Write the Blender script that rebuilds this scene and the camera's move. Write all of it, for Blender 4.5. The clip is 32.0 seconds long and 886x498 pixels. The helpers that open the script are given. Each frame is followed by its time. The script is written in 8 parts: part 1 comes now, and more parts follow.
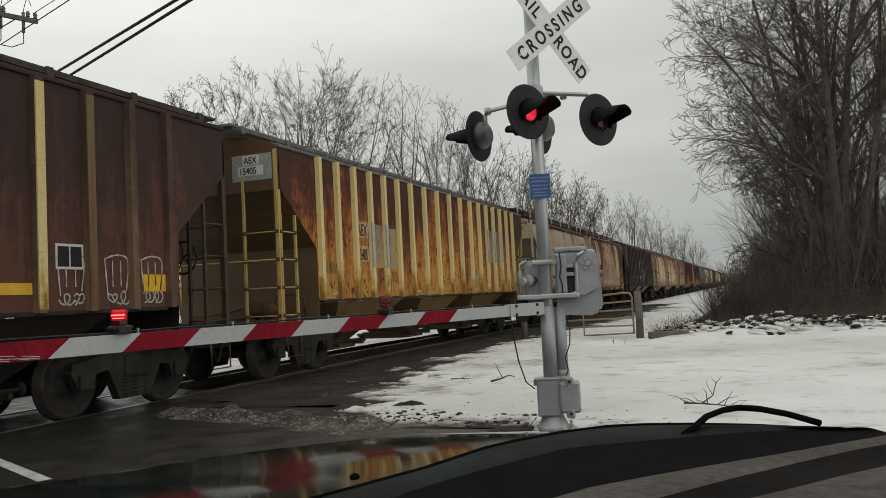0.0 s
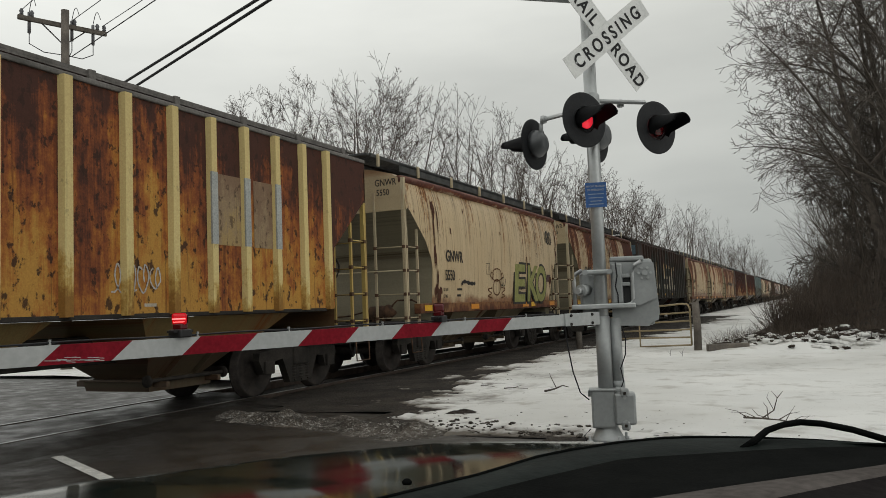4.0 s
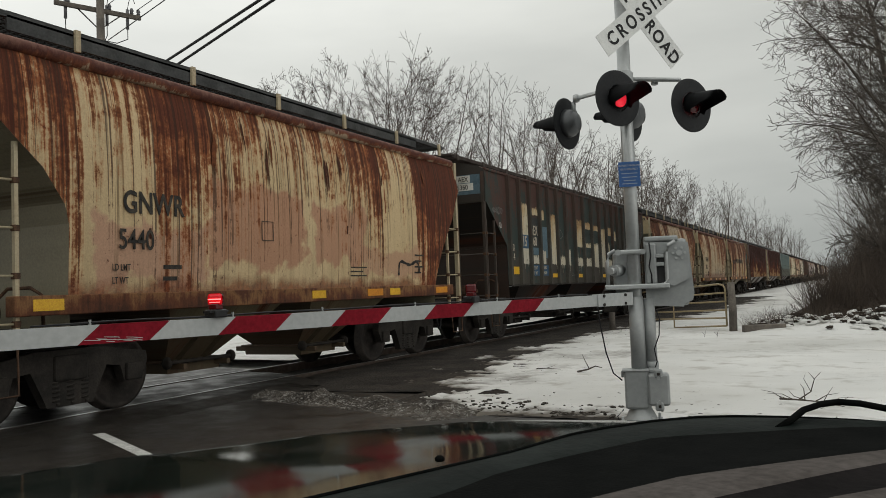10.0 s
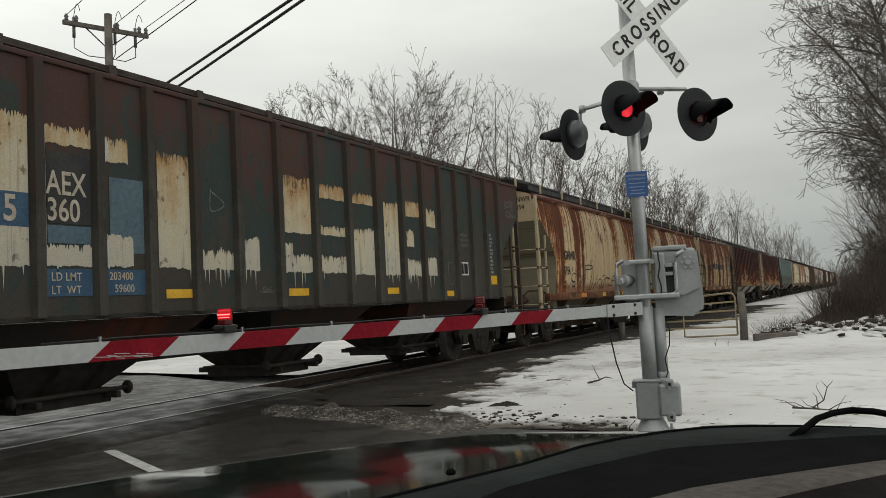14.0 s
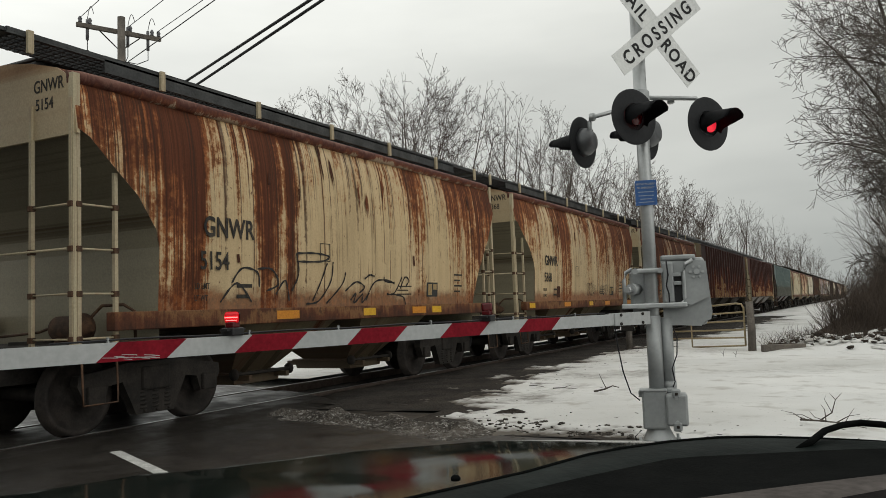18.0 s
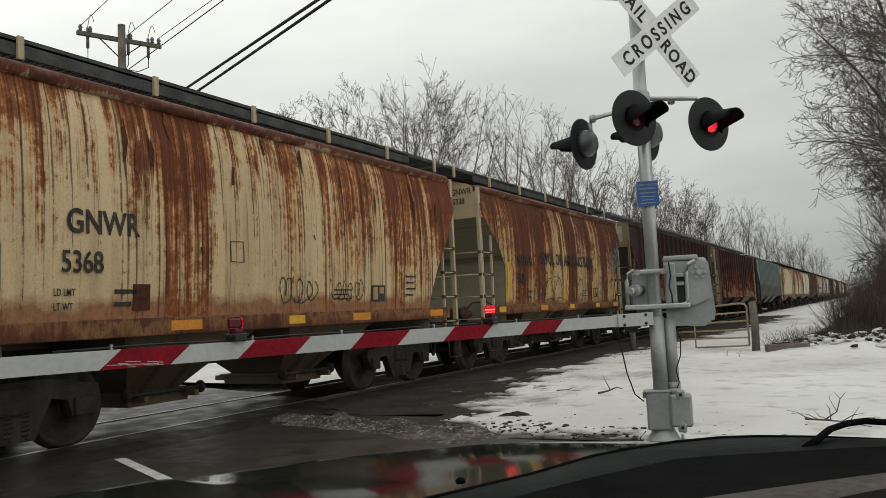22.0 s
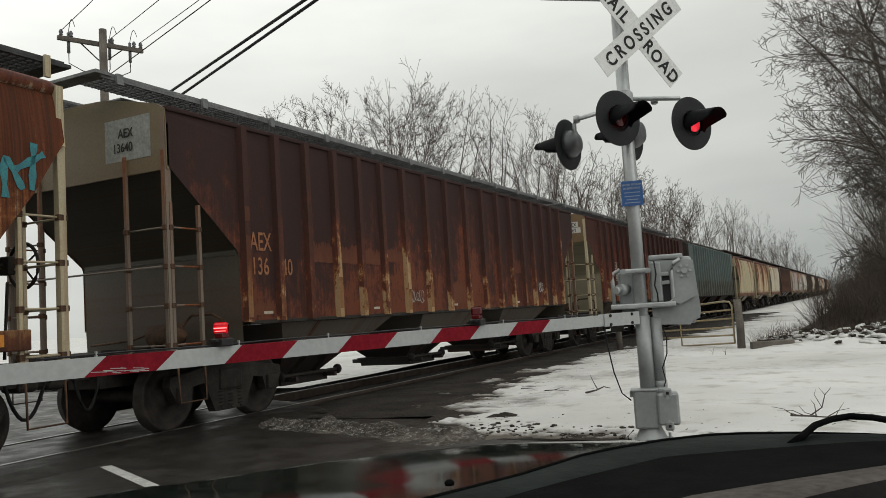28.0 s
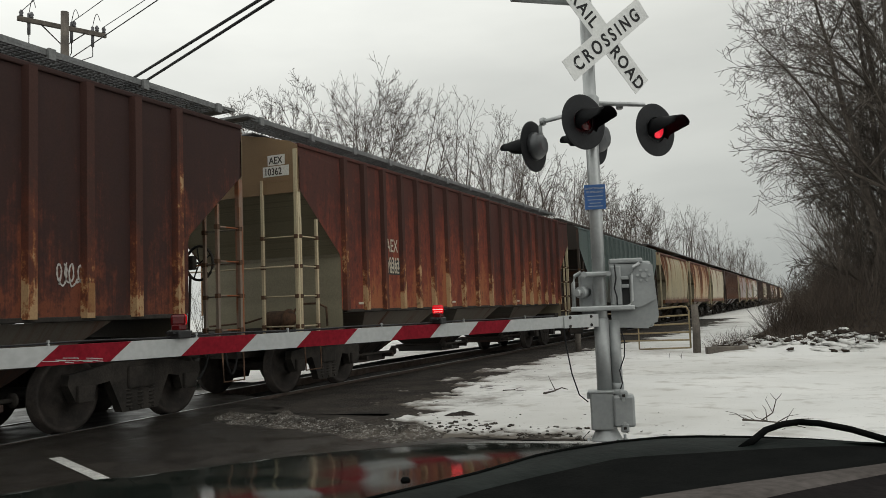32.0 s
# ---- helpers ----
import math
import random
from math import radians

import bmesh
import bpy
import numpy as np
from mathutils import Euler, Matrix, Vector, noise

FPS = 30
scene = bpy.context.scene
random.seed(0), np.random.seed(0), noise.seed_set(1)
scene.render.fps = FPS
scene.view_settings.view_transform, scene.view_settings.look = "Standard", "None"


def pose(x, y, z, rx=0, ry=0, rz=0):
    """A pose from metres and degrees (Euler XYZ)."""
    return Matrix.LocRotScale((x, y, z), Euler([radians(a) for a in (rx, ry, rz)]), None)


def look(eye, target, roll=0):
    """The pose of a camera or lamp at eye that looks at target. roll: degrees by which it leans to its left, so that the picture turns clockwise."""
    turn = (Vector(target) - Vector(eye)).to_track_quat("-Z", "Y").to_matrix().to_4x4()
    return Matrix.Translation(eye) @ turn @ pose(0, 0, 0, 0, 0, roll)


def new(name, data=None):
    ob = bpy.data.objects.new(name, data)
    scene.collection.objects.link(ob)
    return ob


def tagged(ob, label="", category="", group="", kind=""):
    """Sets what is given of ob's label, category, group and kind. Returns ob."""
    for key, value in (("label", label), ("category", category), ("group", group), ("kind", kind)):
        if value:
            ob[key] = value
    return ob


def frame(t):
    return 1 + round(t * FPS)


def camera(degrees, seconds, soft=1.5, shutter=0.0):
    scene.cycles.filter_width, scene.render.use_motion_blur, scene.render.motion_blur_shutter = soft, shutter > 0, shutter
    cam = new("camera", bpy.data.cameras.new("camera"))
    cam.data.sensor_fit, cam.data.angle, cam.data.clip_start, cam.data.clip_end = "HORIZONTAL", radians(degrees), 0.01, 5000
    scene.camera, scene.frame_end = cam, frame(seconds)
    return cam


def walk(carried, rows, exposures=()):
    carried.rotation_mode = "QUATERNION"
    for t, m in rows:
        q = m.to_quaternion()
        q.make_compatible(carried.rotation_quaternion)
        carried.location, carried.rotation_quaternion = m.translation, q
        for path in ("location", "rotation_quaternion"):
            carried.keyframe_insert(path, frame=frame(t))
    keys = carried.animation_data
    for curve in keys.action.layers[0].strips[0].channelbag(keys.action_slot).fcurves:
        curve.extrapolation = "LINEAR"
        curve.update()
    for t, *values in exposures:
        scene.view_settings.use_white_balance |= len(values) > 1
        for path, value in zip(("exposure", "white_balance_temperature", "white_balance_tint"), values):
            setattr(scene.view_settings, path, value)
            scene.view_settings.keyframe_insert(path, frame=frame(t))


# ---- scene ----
cam = camera(57.65, 32.0, 0.85)
PATH = [  # seconds, yaw, pitch, roll: a hand-held camera that turns and sinks a few millimetres
    (0.0, 20.55, 3.37, -2.93), (0.5, 20.28, 3.71, -2.98), (1.0, 20.94, 3.76, -2.88), (1.5, 21.74, 3.84, -2.69),
    (2.0, 22.62, 4.01, -2.56), (2.5, 23.31, 4.06, -2.36), (3.0, 23.66, 4.09, -2.25), (3.5, 24.08, 4.11, -2.20),
    (5.5, 25.26, 4.37, -2.25), (6.0, 25.71, 4.54, -2.31), (6.5, 25.70, 4.74, -2.41), (7.0, 26.07, 4.82, -2.34),
    (7.5, 26.19, 5.02, -2.44), (8.0, 26.37, 5.17, -2.48), (8.5, 26.47, 5.25, -2.55), (8.6, 26.47, 5.10, -2.50),
    (8.7, 26.47, 2.85, -2.20), (8.8, 26.48, 2.68, -2.15), (9.0, 26.50, 2.65, -2.09), (9.5, 26.68, 2.77, -2.05),
    (10.0, 26.72, 2.88, -2.24), (10.5, 26.84, 3.03, -2.50), (11.0, 26.79, 3.14, -2.58), (11.5, 27.03, 3.21, -2.76),
    (12.0, 27.19, 3.28, -2.87), (12.5, 27.19, 3.35, -3.12), (13.0, 27.30, 3.64, -3.30), (13.5, 27.40, 3.69, -3.08),
    (14.0, 27.26, 3.79, -2.98), (14.5, 27.40, 3.90, -2.87), (16.5, 27.70, 3.84, -2.23), (17.0, 27.75, 3.88, -2.15),
    (17.5, 27.73, 3.99, -2.01), (18.0, 27.81, 4.25, -2.13), (18.5, 27.88, 4.42, -2.18), (19.0, 27.92, 4.71, -2.36),
    (19.5, 27.95, 4.62, -2.40), (20.0, 27.89, 4.44, -2.48), (20.5, 27.91, 4.26, -2.55), (21.0, 27.90, 4.43, -2.70),
    (21.5, 27.92, 4.41, -2.80), (22.0, 27.95, 4.50, -2.80), (22.5, 28.00, 4.60, -2.90), (23.0, 27.98, 4.47, -3.10),
    (23.5, 27.95, 4.41, -3.11), (24.0, 28.01, 4.38, -3.15), (24.5, 28.08, 4.32, -3.07), (26.5, 28.98, 4.10, -3.46),
    (27.0, 28.31, 4.21, -3.63), (27.5, 26.84, 4.43, -3.58), (28.0, 26.95, 4.58, -3.59), (28.5, 27.47, 4.61, -3.51),
    (29.0, 27.53, 4.68, -3.24), (29.5, 27.86, 4.74, -3.01), (30.0, 27.73, 4.72, -2.82), (30.5, 27.79, 4.69, -2.62),
    (31.0, 27.84, 4.61, -2.45), (31.5, 25.03, 4.42, -2.17), (32.0, 24.32, 4.31, -2.08),
]
EYE = Vector((0.0, 0.0, 1.36))
SINK = ((0, 2, 5.5, 7.5, 14, 19, 21, 32), (0.007, 0.005, 0.003, 0.0, 0.0, -0.001, -0.002, -0.002))


def aim(yaw, pitch, roll, rise=0.0):
    """A turn from degrees: yaw to the left of +y, pitch up, roll."""
    a, p, r = radians(yaw), radians(pitch), radians(roll)
    ahead = Vector((-math.sin(a) * math.cos(p), math.cos(a) * math.cos(p), math.sin(p)))
    level = Vector((math.cos(a), math.sin(a), 0))
    above = level.cross(ahead)
    right = math.cos(r) * level + math.sin(r) * above
    up = math.cos(r) * above - math.sin(r) * level
    m = Matrix((right, up, -ahead)).transposed().to_4x4()
    return Matrix.Translation(EYE + Vector((0, 0, rise))) @ m


walk(cam, [(t, aim(y, p, r, float(np.interp(t, *SINK)))) for t, y, p, r in PATH], ((0.0, -0.05), (2.0, -0.1), (7.0, -0.12), (12.0, -0.05), (18.0, 0.0), (32.0, 0.03)))

# ---- world and light: an overcast winter sky ----
SUN_EL, SUN_AZ = radians(22), radians(105)
world = bpy.data.worlds.new("sky")
scene.world = world
world.use_nodes = True
wt = world.node_tree
wt.nodes.clear()


def wn(kind, **kw):
    n = wt.nodes.new(kind)
    for k, v in kw.items():
        if k in n.inputs:
            n.inputs[k].default_value = v
    return n


w_out = wn("ShaderNodeOutputWorld")
w_bg = wn("ShaderNodeBackground", Strength=0.1)
w_sky = wn("ShaderNodeTexSky")
w_sky.sky_type = "NISHITA"
w_sky.sun_disc = False
w_sky.sun_elevation, w_sky.sun_rotation = SUN_EL, SUN_AZ
w_hs = wn("ShaderNodeHueSaturation", Saturation=0.06, Value=0.5)
w_tc = wn("ShaderNodeTexCoord")
w_map = wn("ShaderNodeMapping")
w_map.inputs["Scale"].default_value = (1.2, 1.2, 4.5)
w_noise = wn("ShaderNodeTexNoise", Scale=1.7, Detail=5.0, Roughness=0.5)
w_ramp = wn("ShaderNodeValToRGB")
w_ramp.color_ramp.elements[0].position, w_ramp.color_ramp.elements[0].color = 0.25, (6.6, 6.75, 6.55, 1)
w_ramp.color_ramp.elements[1].position, w_ramp.color_ramp.elements[1].color = 0.75, (9.4, 9.5, 9.1, 1)
w_mix = wn("ShaderNodeMixRGB", Fac=0.85)
w_sep = wn("ShaderNodeSeparateXYZ")
w_grad = wn("ShaderNodeValToRGB")
w_grad.color_ramp.elements[0].position, w_grad.color_ramp.elements[0].color = 0.0, (0.56, 0.58, 0.575, 1)
w_grad.color_ramp.elements[1].position, w_grad.color_ramp.elements[1].color = 0.36, (0.95, 0.955, 0.935, 1)
w_top = w_grad.color_ramp.elements.new(0.62)
w_top.color = (1.45, 1.45, 1.43, 1)
w_mul = wn("ShaderNodeMixRGB", Fac=1.0)
w_mul.blend_type = "MULTIPLY"
L = wt.links.new
L(w_sky.outputs[0], w_hs.inputs["Color"])
L(w_tc.outputs["Generated"], w_map.inputs[0])
L(w_map.outputs[0], w_noise.inputs["Vector"])
L(w_noise.outputs[0], w_ramp.inputs[0])
L(w_hs.outputs[0], w_mix.inputs[1])
L(w_ramp.outputs[0], w_mix.inputs[2])
L(w_tc.outputs["Generated"], w_sep.inputs[0])
w_add = wt.nodes.new("ShaderNodeMath")
w_add.operation = "MULTIPLY_ADD"
w_add.inputs[1].default_value = -0.3
L(w_sep.outputs[0], w_add.inputs[0])
L(w_sep.outputs[2], w_add.inputs[2])
L(w_add.outputs[0], w_grad.inputs[0])
L(w_mix.outputs[0], w_mul.inputs[1])
L(w_grad.outputs[0], w_mul.inputs[2])
L(w_mul.outputs[0], w_bg.inputs["Color"])
L(w_bg.outputs[0], w_out.inputs[0])

sun = new("sun", bpy.data.lights.new("sun", "SUN"))
sun.data.energy, sun.data.angle, sun.data.color = 0.5, radians(50), (1.0, 0.97, 0.92)
sun.matrix_world = look((30 * math.sin(SUN_AZ), 30 * math.cos(SUN_AZ), 12.1), (0, 0, 0))
scene.view_settings.exposure = 0.0


# ---- materials ----
class Mat:
    """A node material under construction."""

    def __init__(self, name, rough=0.7, metal=0.0, vary=False):
        self.m = bpy.data.materials.new(name)
        self.m.use_nodes = True
        self.t = self.m.node_tree
        self.b = self.t.nodes["Principled BSDF"]
        self.b.inputs["Roughness"].default_value = rough
        self.b.inputs["Metallic"].default_value = metal
        self.b.inputs["Specular IOR Level"].default_value = 0.28 if rough > 0.54 else 0.5
        self.co = self.node("ShaderNodeTexCoord").outputs["Object"]
        self.own = self.co
        if vary:  # alike pieces differ by their own random shift along y
            info, shift, add = self.node("ShaderNodeObjectInfo"), self.node("ShaderNodeCombineXYZ"), self.node("ShaderNodeVectorMath")
            big = self.math("MULTIPLY", info.outputs["Random"], 57.0)
            self.link(big, shift.inputs[1])
            self.link(self.co, add.inputs[0])
            self.link(shift.outputs[0], add.inputs[1])
            self.co = add.outputs[0]

    def node(self, kind, **kw):
        n = self.t.nodes.new(kind)
        for k, v in kw.items():
            if k in n.inputs:
                n.inputs[k].default_value = v
        return n

    def link(self, a, b):
        self.t.links.new(a, b)

    def noise(self, scale=1.0, stretch=(1, 1, 1), shift=0.0, detail=4.0, rough=0.55):
        mp = self.node("ShaderNodeMapping")
        mp.inputs["Scale"].default_value = stretch
        mp.inputs["Location"].default_value = (shift, shift * 1.7, shift * 0.6)
        n = self.node("ShaderNodeTexNoise", Scale=scale, Detail=detail, Roughness=rough)
        self.link(self.co, mp.inputs[0])
        self.link(mp.outputs[0], n.inputs["Vector"])
        return n.outputs[0]

    def ramp(self, fac, lo, hi, a=(0, 0, 0, 1), b=(1, 1, 1, 1)):
        r = self.node("ShaderNodeValToRGB")
        e = r.color_ramp.elements
        e[0].position, e[1].position = lo, hi
        e[0].color, e[1].color = (*a[:3], 1), (*b[:3], 1)
        self.link(fac, r.inputs[0])
        return r.outputs[0]

    def mix(self, fac, a, b, mode="MIX"):
        x = self.node("ShaderNodeMixRGB")
        x.blend_type = mode
        for sock, v in ((x.inputs[0], fac), (x.inputs[1], a), (x.inputs[2], b)):
            if isinstance(v, (int, float)):
                sock.default_value = v
            elif isinstance(v, tuple):
                sock.default_value = (*v[:3], 1)
            else:
                self.link(v, sock)
        return x.outputs[0]

    def math(self, op, a, b=0.0):
        x = self.node("ShaderNodeMath")
        x.operation = op
        for sock, v in zip(x.inputs, (a, b)):
            if isinstance(v, (int, float)):
                sock.default_value = v
            else:
                self.link(v, sock)
        return x.outputs[0]

    def axis(self, n):
        s = self.node("ShaderNodeSeparateXYZ")
        self.link(self.own, s.inputs[0])
        return s.outputs[n]

    def colour(self, c):
        if isinstance(c, tuple):
            self.b.inputs["Base Color"].default_value = (*c[:3], 1)
        else:
            self.link(c, self.b.inputs["Base Color"])

    def bump(self, h, strength=0.3, dist=0.01):
        n = self.node("ShaderNodeBump", Strength=strength, Distance=dist)
        self.link(h, n.inputs["Height"])
        self.link(n.outputs[0], self.b.inputs["Normal"])

    def rough(self, v):
        self.link(v, self.b.inputs["Roughness"])


def simple(name, c1, c2, scale=8.0, rough=0.7, metal=0.0, bump=0.2, dist=0.005, grain=0.22):
    """Two tones by coarse noise, with fine grain on top."""
    m = Mat(name, rough, metal)
    a, g = m.noise(scale), m.noise(scale * 9, shift=3)
    c = m.mix(m.ramp(a, 0.35, 0.65), c1, c2)
    m.colour(m.mix(grain, c, m.ramp(g, 0.3, 0.7), "OVERLAY"))
    m.bump(g, bump, dist)
    return m.m


def rusty(name, base, base2, rust, rust2, amount, seed, streak=0.5, top=0.3, low=0.15, dirt=(0.05, 0.045, 0.04), ztop=4.0, blot=0.35, coverage=0.5):
    """Faded paint on steel with rust that starts in patches and runs down in streaks."""
    m = Mat(name, 0.62)
    z, s = m.axis(2), seed * 7.3
    patch = m.noise(1.0, (0.0, 0.6, 0.13), s, 3.0)
    wide = m.noise(1.0, (0.0, 2.8, 0.16), s + 5, 5.0, 0.62)
    fine = m.noise(1.0, (0.0, 14.0, 0.3), s + 9, 5.0, 0.7)
    drip = m.noise(1.0, (0.0, 34.0, 0.5), s + 17, 3.0, 0.6)
    blob = m.noise(2.6, (0.0, 1.0, 0.7), s + 13, 9.0, 0.72)
    grain = m.noise(42.0, (1, 1, 1), s, 3.0)
    up = m.math("SUBTRACT", z, ztop - 1.6)
    up = m.math("MAXIMUM", m.math("MULTIPLY", up, top / 1.6), 0.0)
    down = m.math("MAXIMUM", m.math("MULTIPLY", m.math("SUBTRACT", 1.9, z), low), 0.0)
    v = m.math("ADD", m.math("MULTIPLY", patch, 0.8), m.math("MULTIPLY", wide, 0.5 + 0.5 * streak))
    v = m.math("ADD", v, m.math("MULTIPLY", fine, 0.7 * streak))
    v = m.math("ADD", v, m.math("MULTIPLY", blob, blot))
    v = m.math("ADD", m.math("ADD", v, up), down)
    mid = (0.8 + 0.5 + 0.5 * streak + 0.7 * streak + blot) * 0.5
    lo = mid + 0.26 - amount * 0.52
    sc = m.math("SUBTRACT", v, lo - 0.5)
    f0 = m.ramp(sc, 0.36, 0.52)
    f1 = m.ramp(sc, 0.49, 0.585)
    f2 = m.ramp(sc, 0.60, 0.74)
    b = m.mix(m.ramp(m.noise(0.8, (0, 1, 0.5), s + 21, 4.0), 0.3, 0.7), base, base2)
    b = m.mix(m.math("MULTIPLY", m.ramp(drip, 0.54, 0.66), 0.34), b, m.mix(0.45, rust, dirt))
    b = m.mix(m.math("MULTIPLY", m.ramp(fine, 0.52, 0.66), 0.4), b, m.mix(0.4, base2, rust))
    b = m.mix(m.math("MULTIPLY", f0, 0.3), b, rust)
    r = m.mix(m.ramp(blob, 0.38, 0.6), rust, rust2)
    c = m.mix(m.math("MULTIPLY", f1, 0.82), b, rust)
    c = m.mix(m.math("MULTIPLY", f2, coverage + 0.4), c, r)
    c = m.mix(m.math("MULTIPLY", m.ramp(drip, 0.5, 0.62), m.math("MULTIPLY", f1, 0.4)), c, rust2)
    c = m.mix(0.14, c, m.ramp(grain, 0.25, 0.75), "OVERLAY")
    m.colour(c)
    m.rough(m.ramp(f1, 0.0, 1.0, (0.45,) * 3, (0.9,) * 3))
    m.bump(m.math("ADD", blob, m.math("MULTIPLY", grain, 0.4)), 0.25, 0.008)
    return m.m


def tan_side(name, seed, amount, base, base2, red, core, wide=3.0, floor=0.0, painted=(), hem=0.0, bands=()):
    """Cream paint on which rust hangs down from the top edge in runs of uneven length."""
    m = Mat(name, 0.6)
    z, s = m.axis(2), seed * 7.3
    d = m.math("MULTIPLY", m.math("SUBTRACT", 4.0, z), 0.385)
    big = m.noise(1.0, (0, 0.55, 0.05), s, 2.0)
    mid = m.noise(1.0, (0, 2.3, 0.13), s + 5, 4.0, 0.6)
    fine = m.noise(1.0, (0, 9.0, 0.3), s + 9, 4.0, 0.6)
    hair = m.noise(1.0, (0, 31.0, 0.6), s + 17, 4.0, 0.65)
    spot = m.noise(13.0, (0, 1.0, 0.8), s + 13, 6.0, 0.7)
    grain = m.noise(45.0, (1, 1, 1), s, 3.0)
    blotch = m.noise(1.6, (0, 1.0, 1.5), s + 37, 7.0, 0.75)

    def part_of(n, w):
        return m.math("MULTIPLY", m.math("SUBTRACT", n, 0.5), w)
    v = m.math("ADD", part_of(big, wide), part_of(mid, 1.0 if bands else 1.5))
    v = m.math("ADD", v, part_of(fine, 1.9))
    v = m.math("ADD", v, part_of(hair, 1.2))
    v = m.math("ADD", v, part_of(spot, 1.1 if bands else 0.5))
    if bands:
        v = m.math("ADD", v, part_of(blotch, 1.3))
    v = m.math("ADD", m.math("SUBTRACT", v, m.math("MULTIPLY", d, 0.85)), amount + 0.5)
    if bands:  # how far down the rust has run, along the car
        at_y = m.math("ADD", m.math("MULTIPLY", m.axis(1), 1 / 11.0), 0.5)
        at_y = m.math("ADD", at_y, m.math("MULTIPLY", m.math("SUBTRACT", m.noise(1.0, (0, 3.0, 0.5), s + 51, 3.0), 0.5), 0.035))
        r = m.node("ShaderNodeValToRGB")
        e = r.color_ramp.elements
        while len(e) < len(bands):
            e.new(0.5)
        for n, (y0, reach) in enumerate(bands):
            e[n].position, e[n].color = y0 / 11 + 0.5, ((reach + 1) / 3,) * 3 + (1,)
        m.link(at_y, r.inputs[0])
        v = m.math("ADD", v, m.math("SUBTRACT", m.math("MULTIPLY", r.outputs[0], 3.0), 1.0))
    f0, f1, f2 = m.ramp(v, 0.24, 0.52), m.ramp(v, 0.45, 0.63), m.ramp(v, 0.66, 0.98)
    b = m.mix(m.ramp(m.noise(0.9, (0, 1, 0.5), s + 21, 4.0), 0.3, 0.7), base, base2)
    b = m.mix(m.math("MULTIPLY", m.ramp(m.noise(1.0, (0, 5.0, 0.4), s + 31, 5.0), 0.45, 0.7), 0.45), b, tuple(x * 0.62 for x in base2))
    y = m.axis(1)
    for y0, y1, z0, z1, tone in painted:  # old paint under the rust, with frayed edges
        v2 = m.math("MINIMUM", m.math("MINIMUM", m.math("SUBTRACT", y, y0), m.math("SUBTRACT", y1, y)), m.math("MINIMUM", m.math("SUBTRACT", z, z0), m.math("SUBTRACT", z1, z)))
        v2 = m.math("ADD", v2, m.math("MULTIPLY", m.noise(2.2, (0, 1, 1), y0, 4.0, 0.6), 0.9))
        b = m.mix(m.math("MULTIPLY", m.ramp(v2, 0.42, 0.50), 0.85), b, tone)
    line = m.math("MULTIPLY", m.ramp(m.noise(1.0, (0, 19.0, 0.22), s + 27, 3.0, 0.55), 0.585, 0.64), m.ramp(m.noise(1.0, (0, 2.0, 0.9), s + 29, 4.0), 0.42, 0.56))
    b = m.mix(m.math("MULTIPLY", line, 0.75), b, (0.13, 0.085, 0.04))
    b = m.mix(m.math("MULTIPLY", f0, 0.55), b, (red[0] * 1.5, red[1] * 2.0, red[2] * 1.8))
    c = m.mix(m.math("MULTIPLY", f1, 0.9), b, m.mix(m.ramp(m.math("ADD", m.math("MULTIPLY", fine, 0.6), m.math("MULTIPLY", blotch, 0.4)), 0.4, 0.6), tuple(x * 1.25 for x in red), tuple(x * 0.6 for x in red)))
    c = m.mix(m.math("MULTIPLY", f2, 0.92), c, m.mix(m.ramp(hair, 0.4, 0.6), core, tuple(x * 0.55 for x in core)))
    thin = m.noise(1.0, (0, 26.0, 0.10), s + 61, 3.0, 0.5)  # narrow dark runs below the rust
    tail = m.math("ADD", v, m.math("MULTIPLY", m.noise(1.0, (0, 12.0, 0.25), s + 63, 3.0), 0.9))
    c = m.mix(m.math("MULTIPLY", m.math("MULTIPLY", m.ramp(thin, 0.56, 0.60), m.ramp(tail, 0.42, 0.62)), 0.8), c, (0.05, 0.022, 0.013))
    c = m.mix(m.math("MULTIPLY", m.ramp(spot, 0.63, 0.68), 0.8), c, tuple(x * 0.8 for x in core))
    low = m.math("ADD", m.math("MULTIPLY", m.math("SUBTRACT", 1.6 + floor, z), 1.1), m.math("MULTIPLY", m.math("ADD", mid, blotch), 0.5))
    c = m.mix(m.math("MULTIPLY", m.ramp(low, 0.5, 0.68), 0.8), c, m.mix(m.ramp(spot, 0.4, 0.6), red, core))
    lean = m.math("MULTIPLY", m.math("SUBTRACT", z, 1.4), 0.6)  # rust eats in along the sloping edges
    near = m.math("MINIMUM", m.math("SUBTRACT", m.math("ADD", lean, 4.2), y), m.math("ADD", m.math("ADD", lean, 4.3), y))
    eaten = m.math("ADD", m.math("MULTIPLY", m.math("SUBTRACT", hem, near), 1.1), m.math("MULTIPLY", m.math("ADD", m.noise(1.0, (0, 3.0, 1.2), s + 41, 6.0, 0.7), blotch), 0.5))
    c = m.mix(m.math("MULTIPLY", m.ramp(eaten, 0.5, 0.66), 0.85), c, m.mix(m.ramp(spot, 0.4, 0.6), red, core))
    m.colour(m.mix(0.15, c, m.ramp(grain, 0.25, 0.75), "OVERLAY"))
    m.rough(m.ramp(f1, 0.0, 1.0, (0.42,) * 3, (0.9,) * 3))
    m.bump(m.math("ADD", spot, m.math("MULTIPLY", grain, 0.4)), 0.25, 0.006)
    return m.m


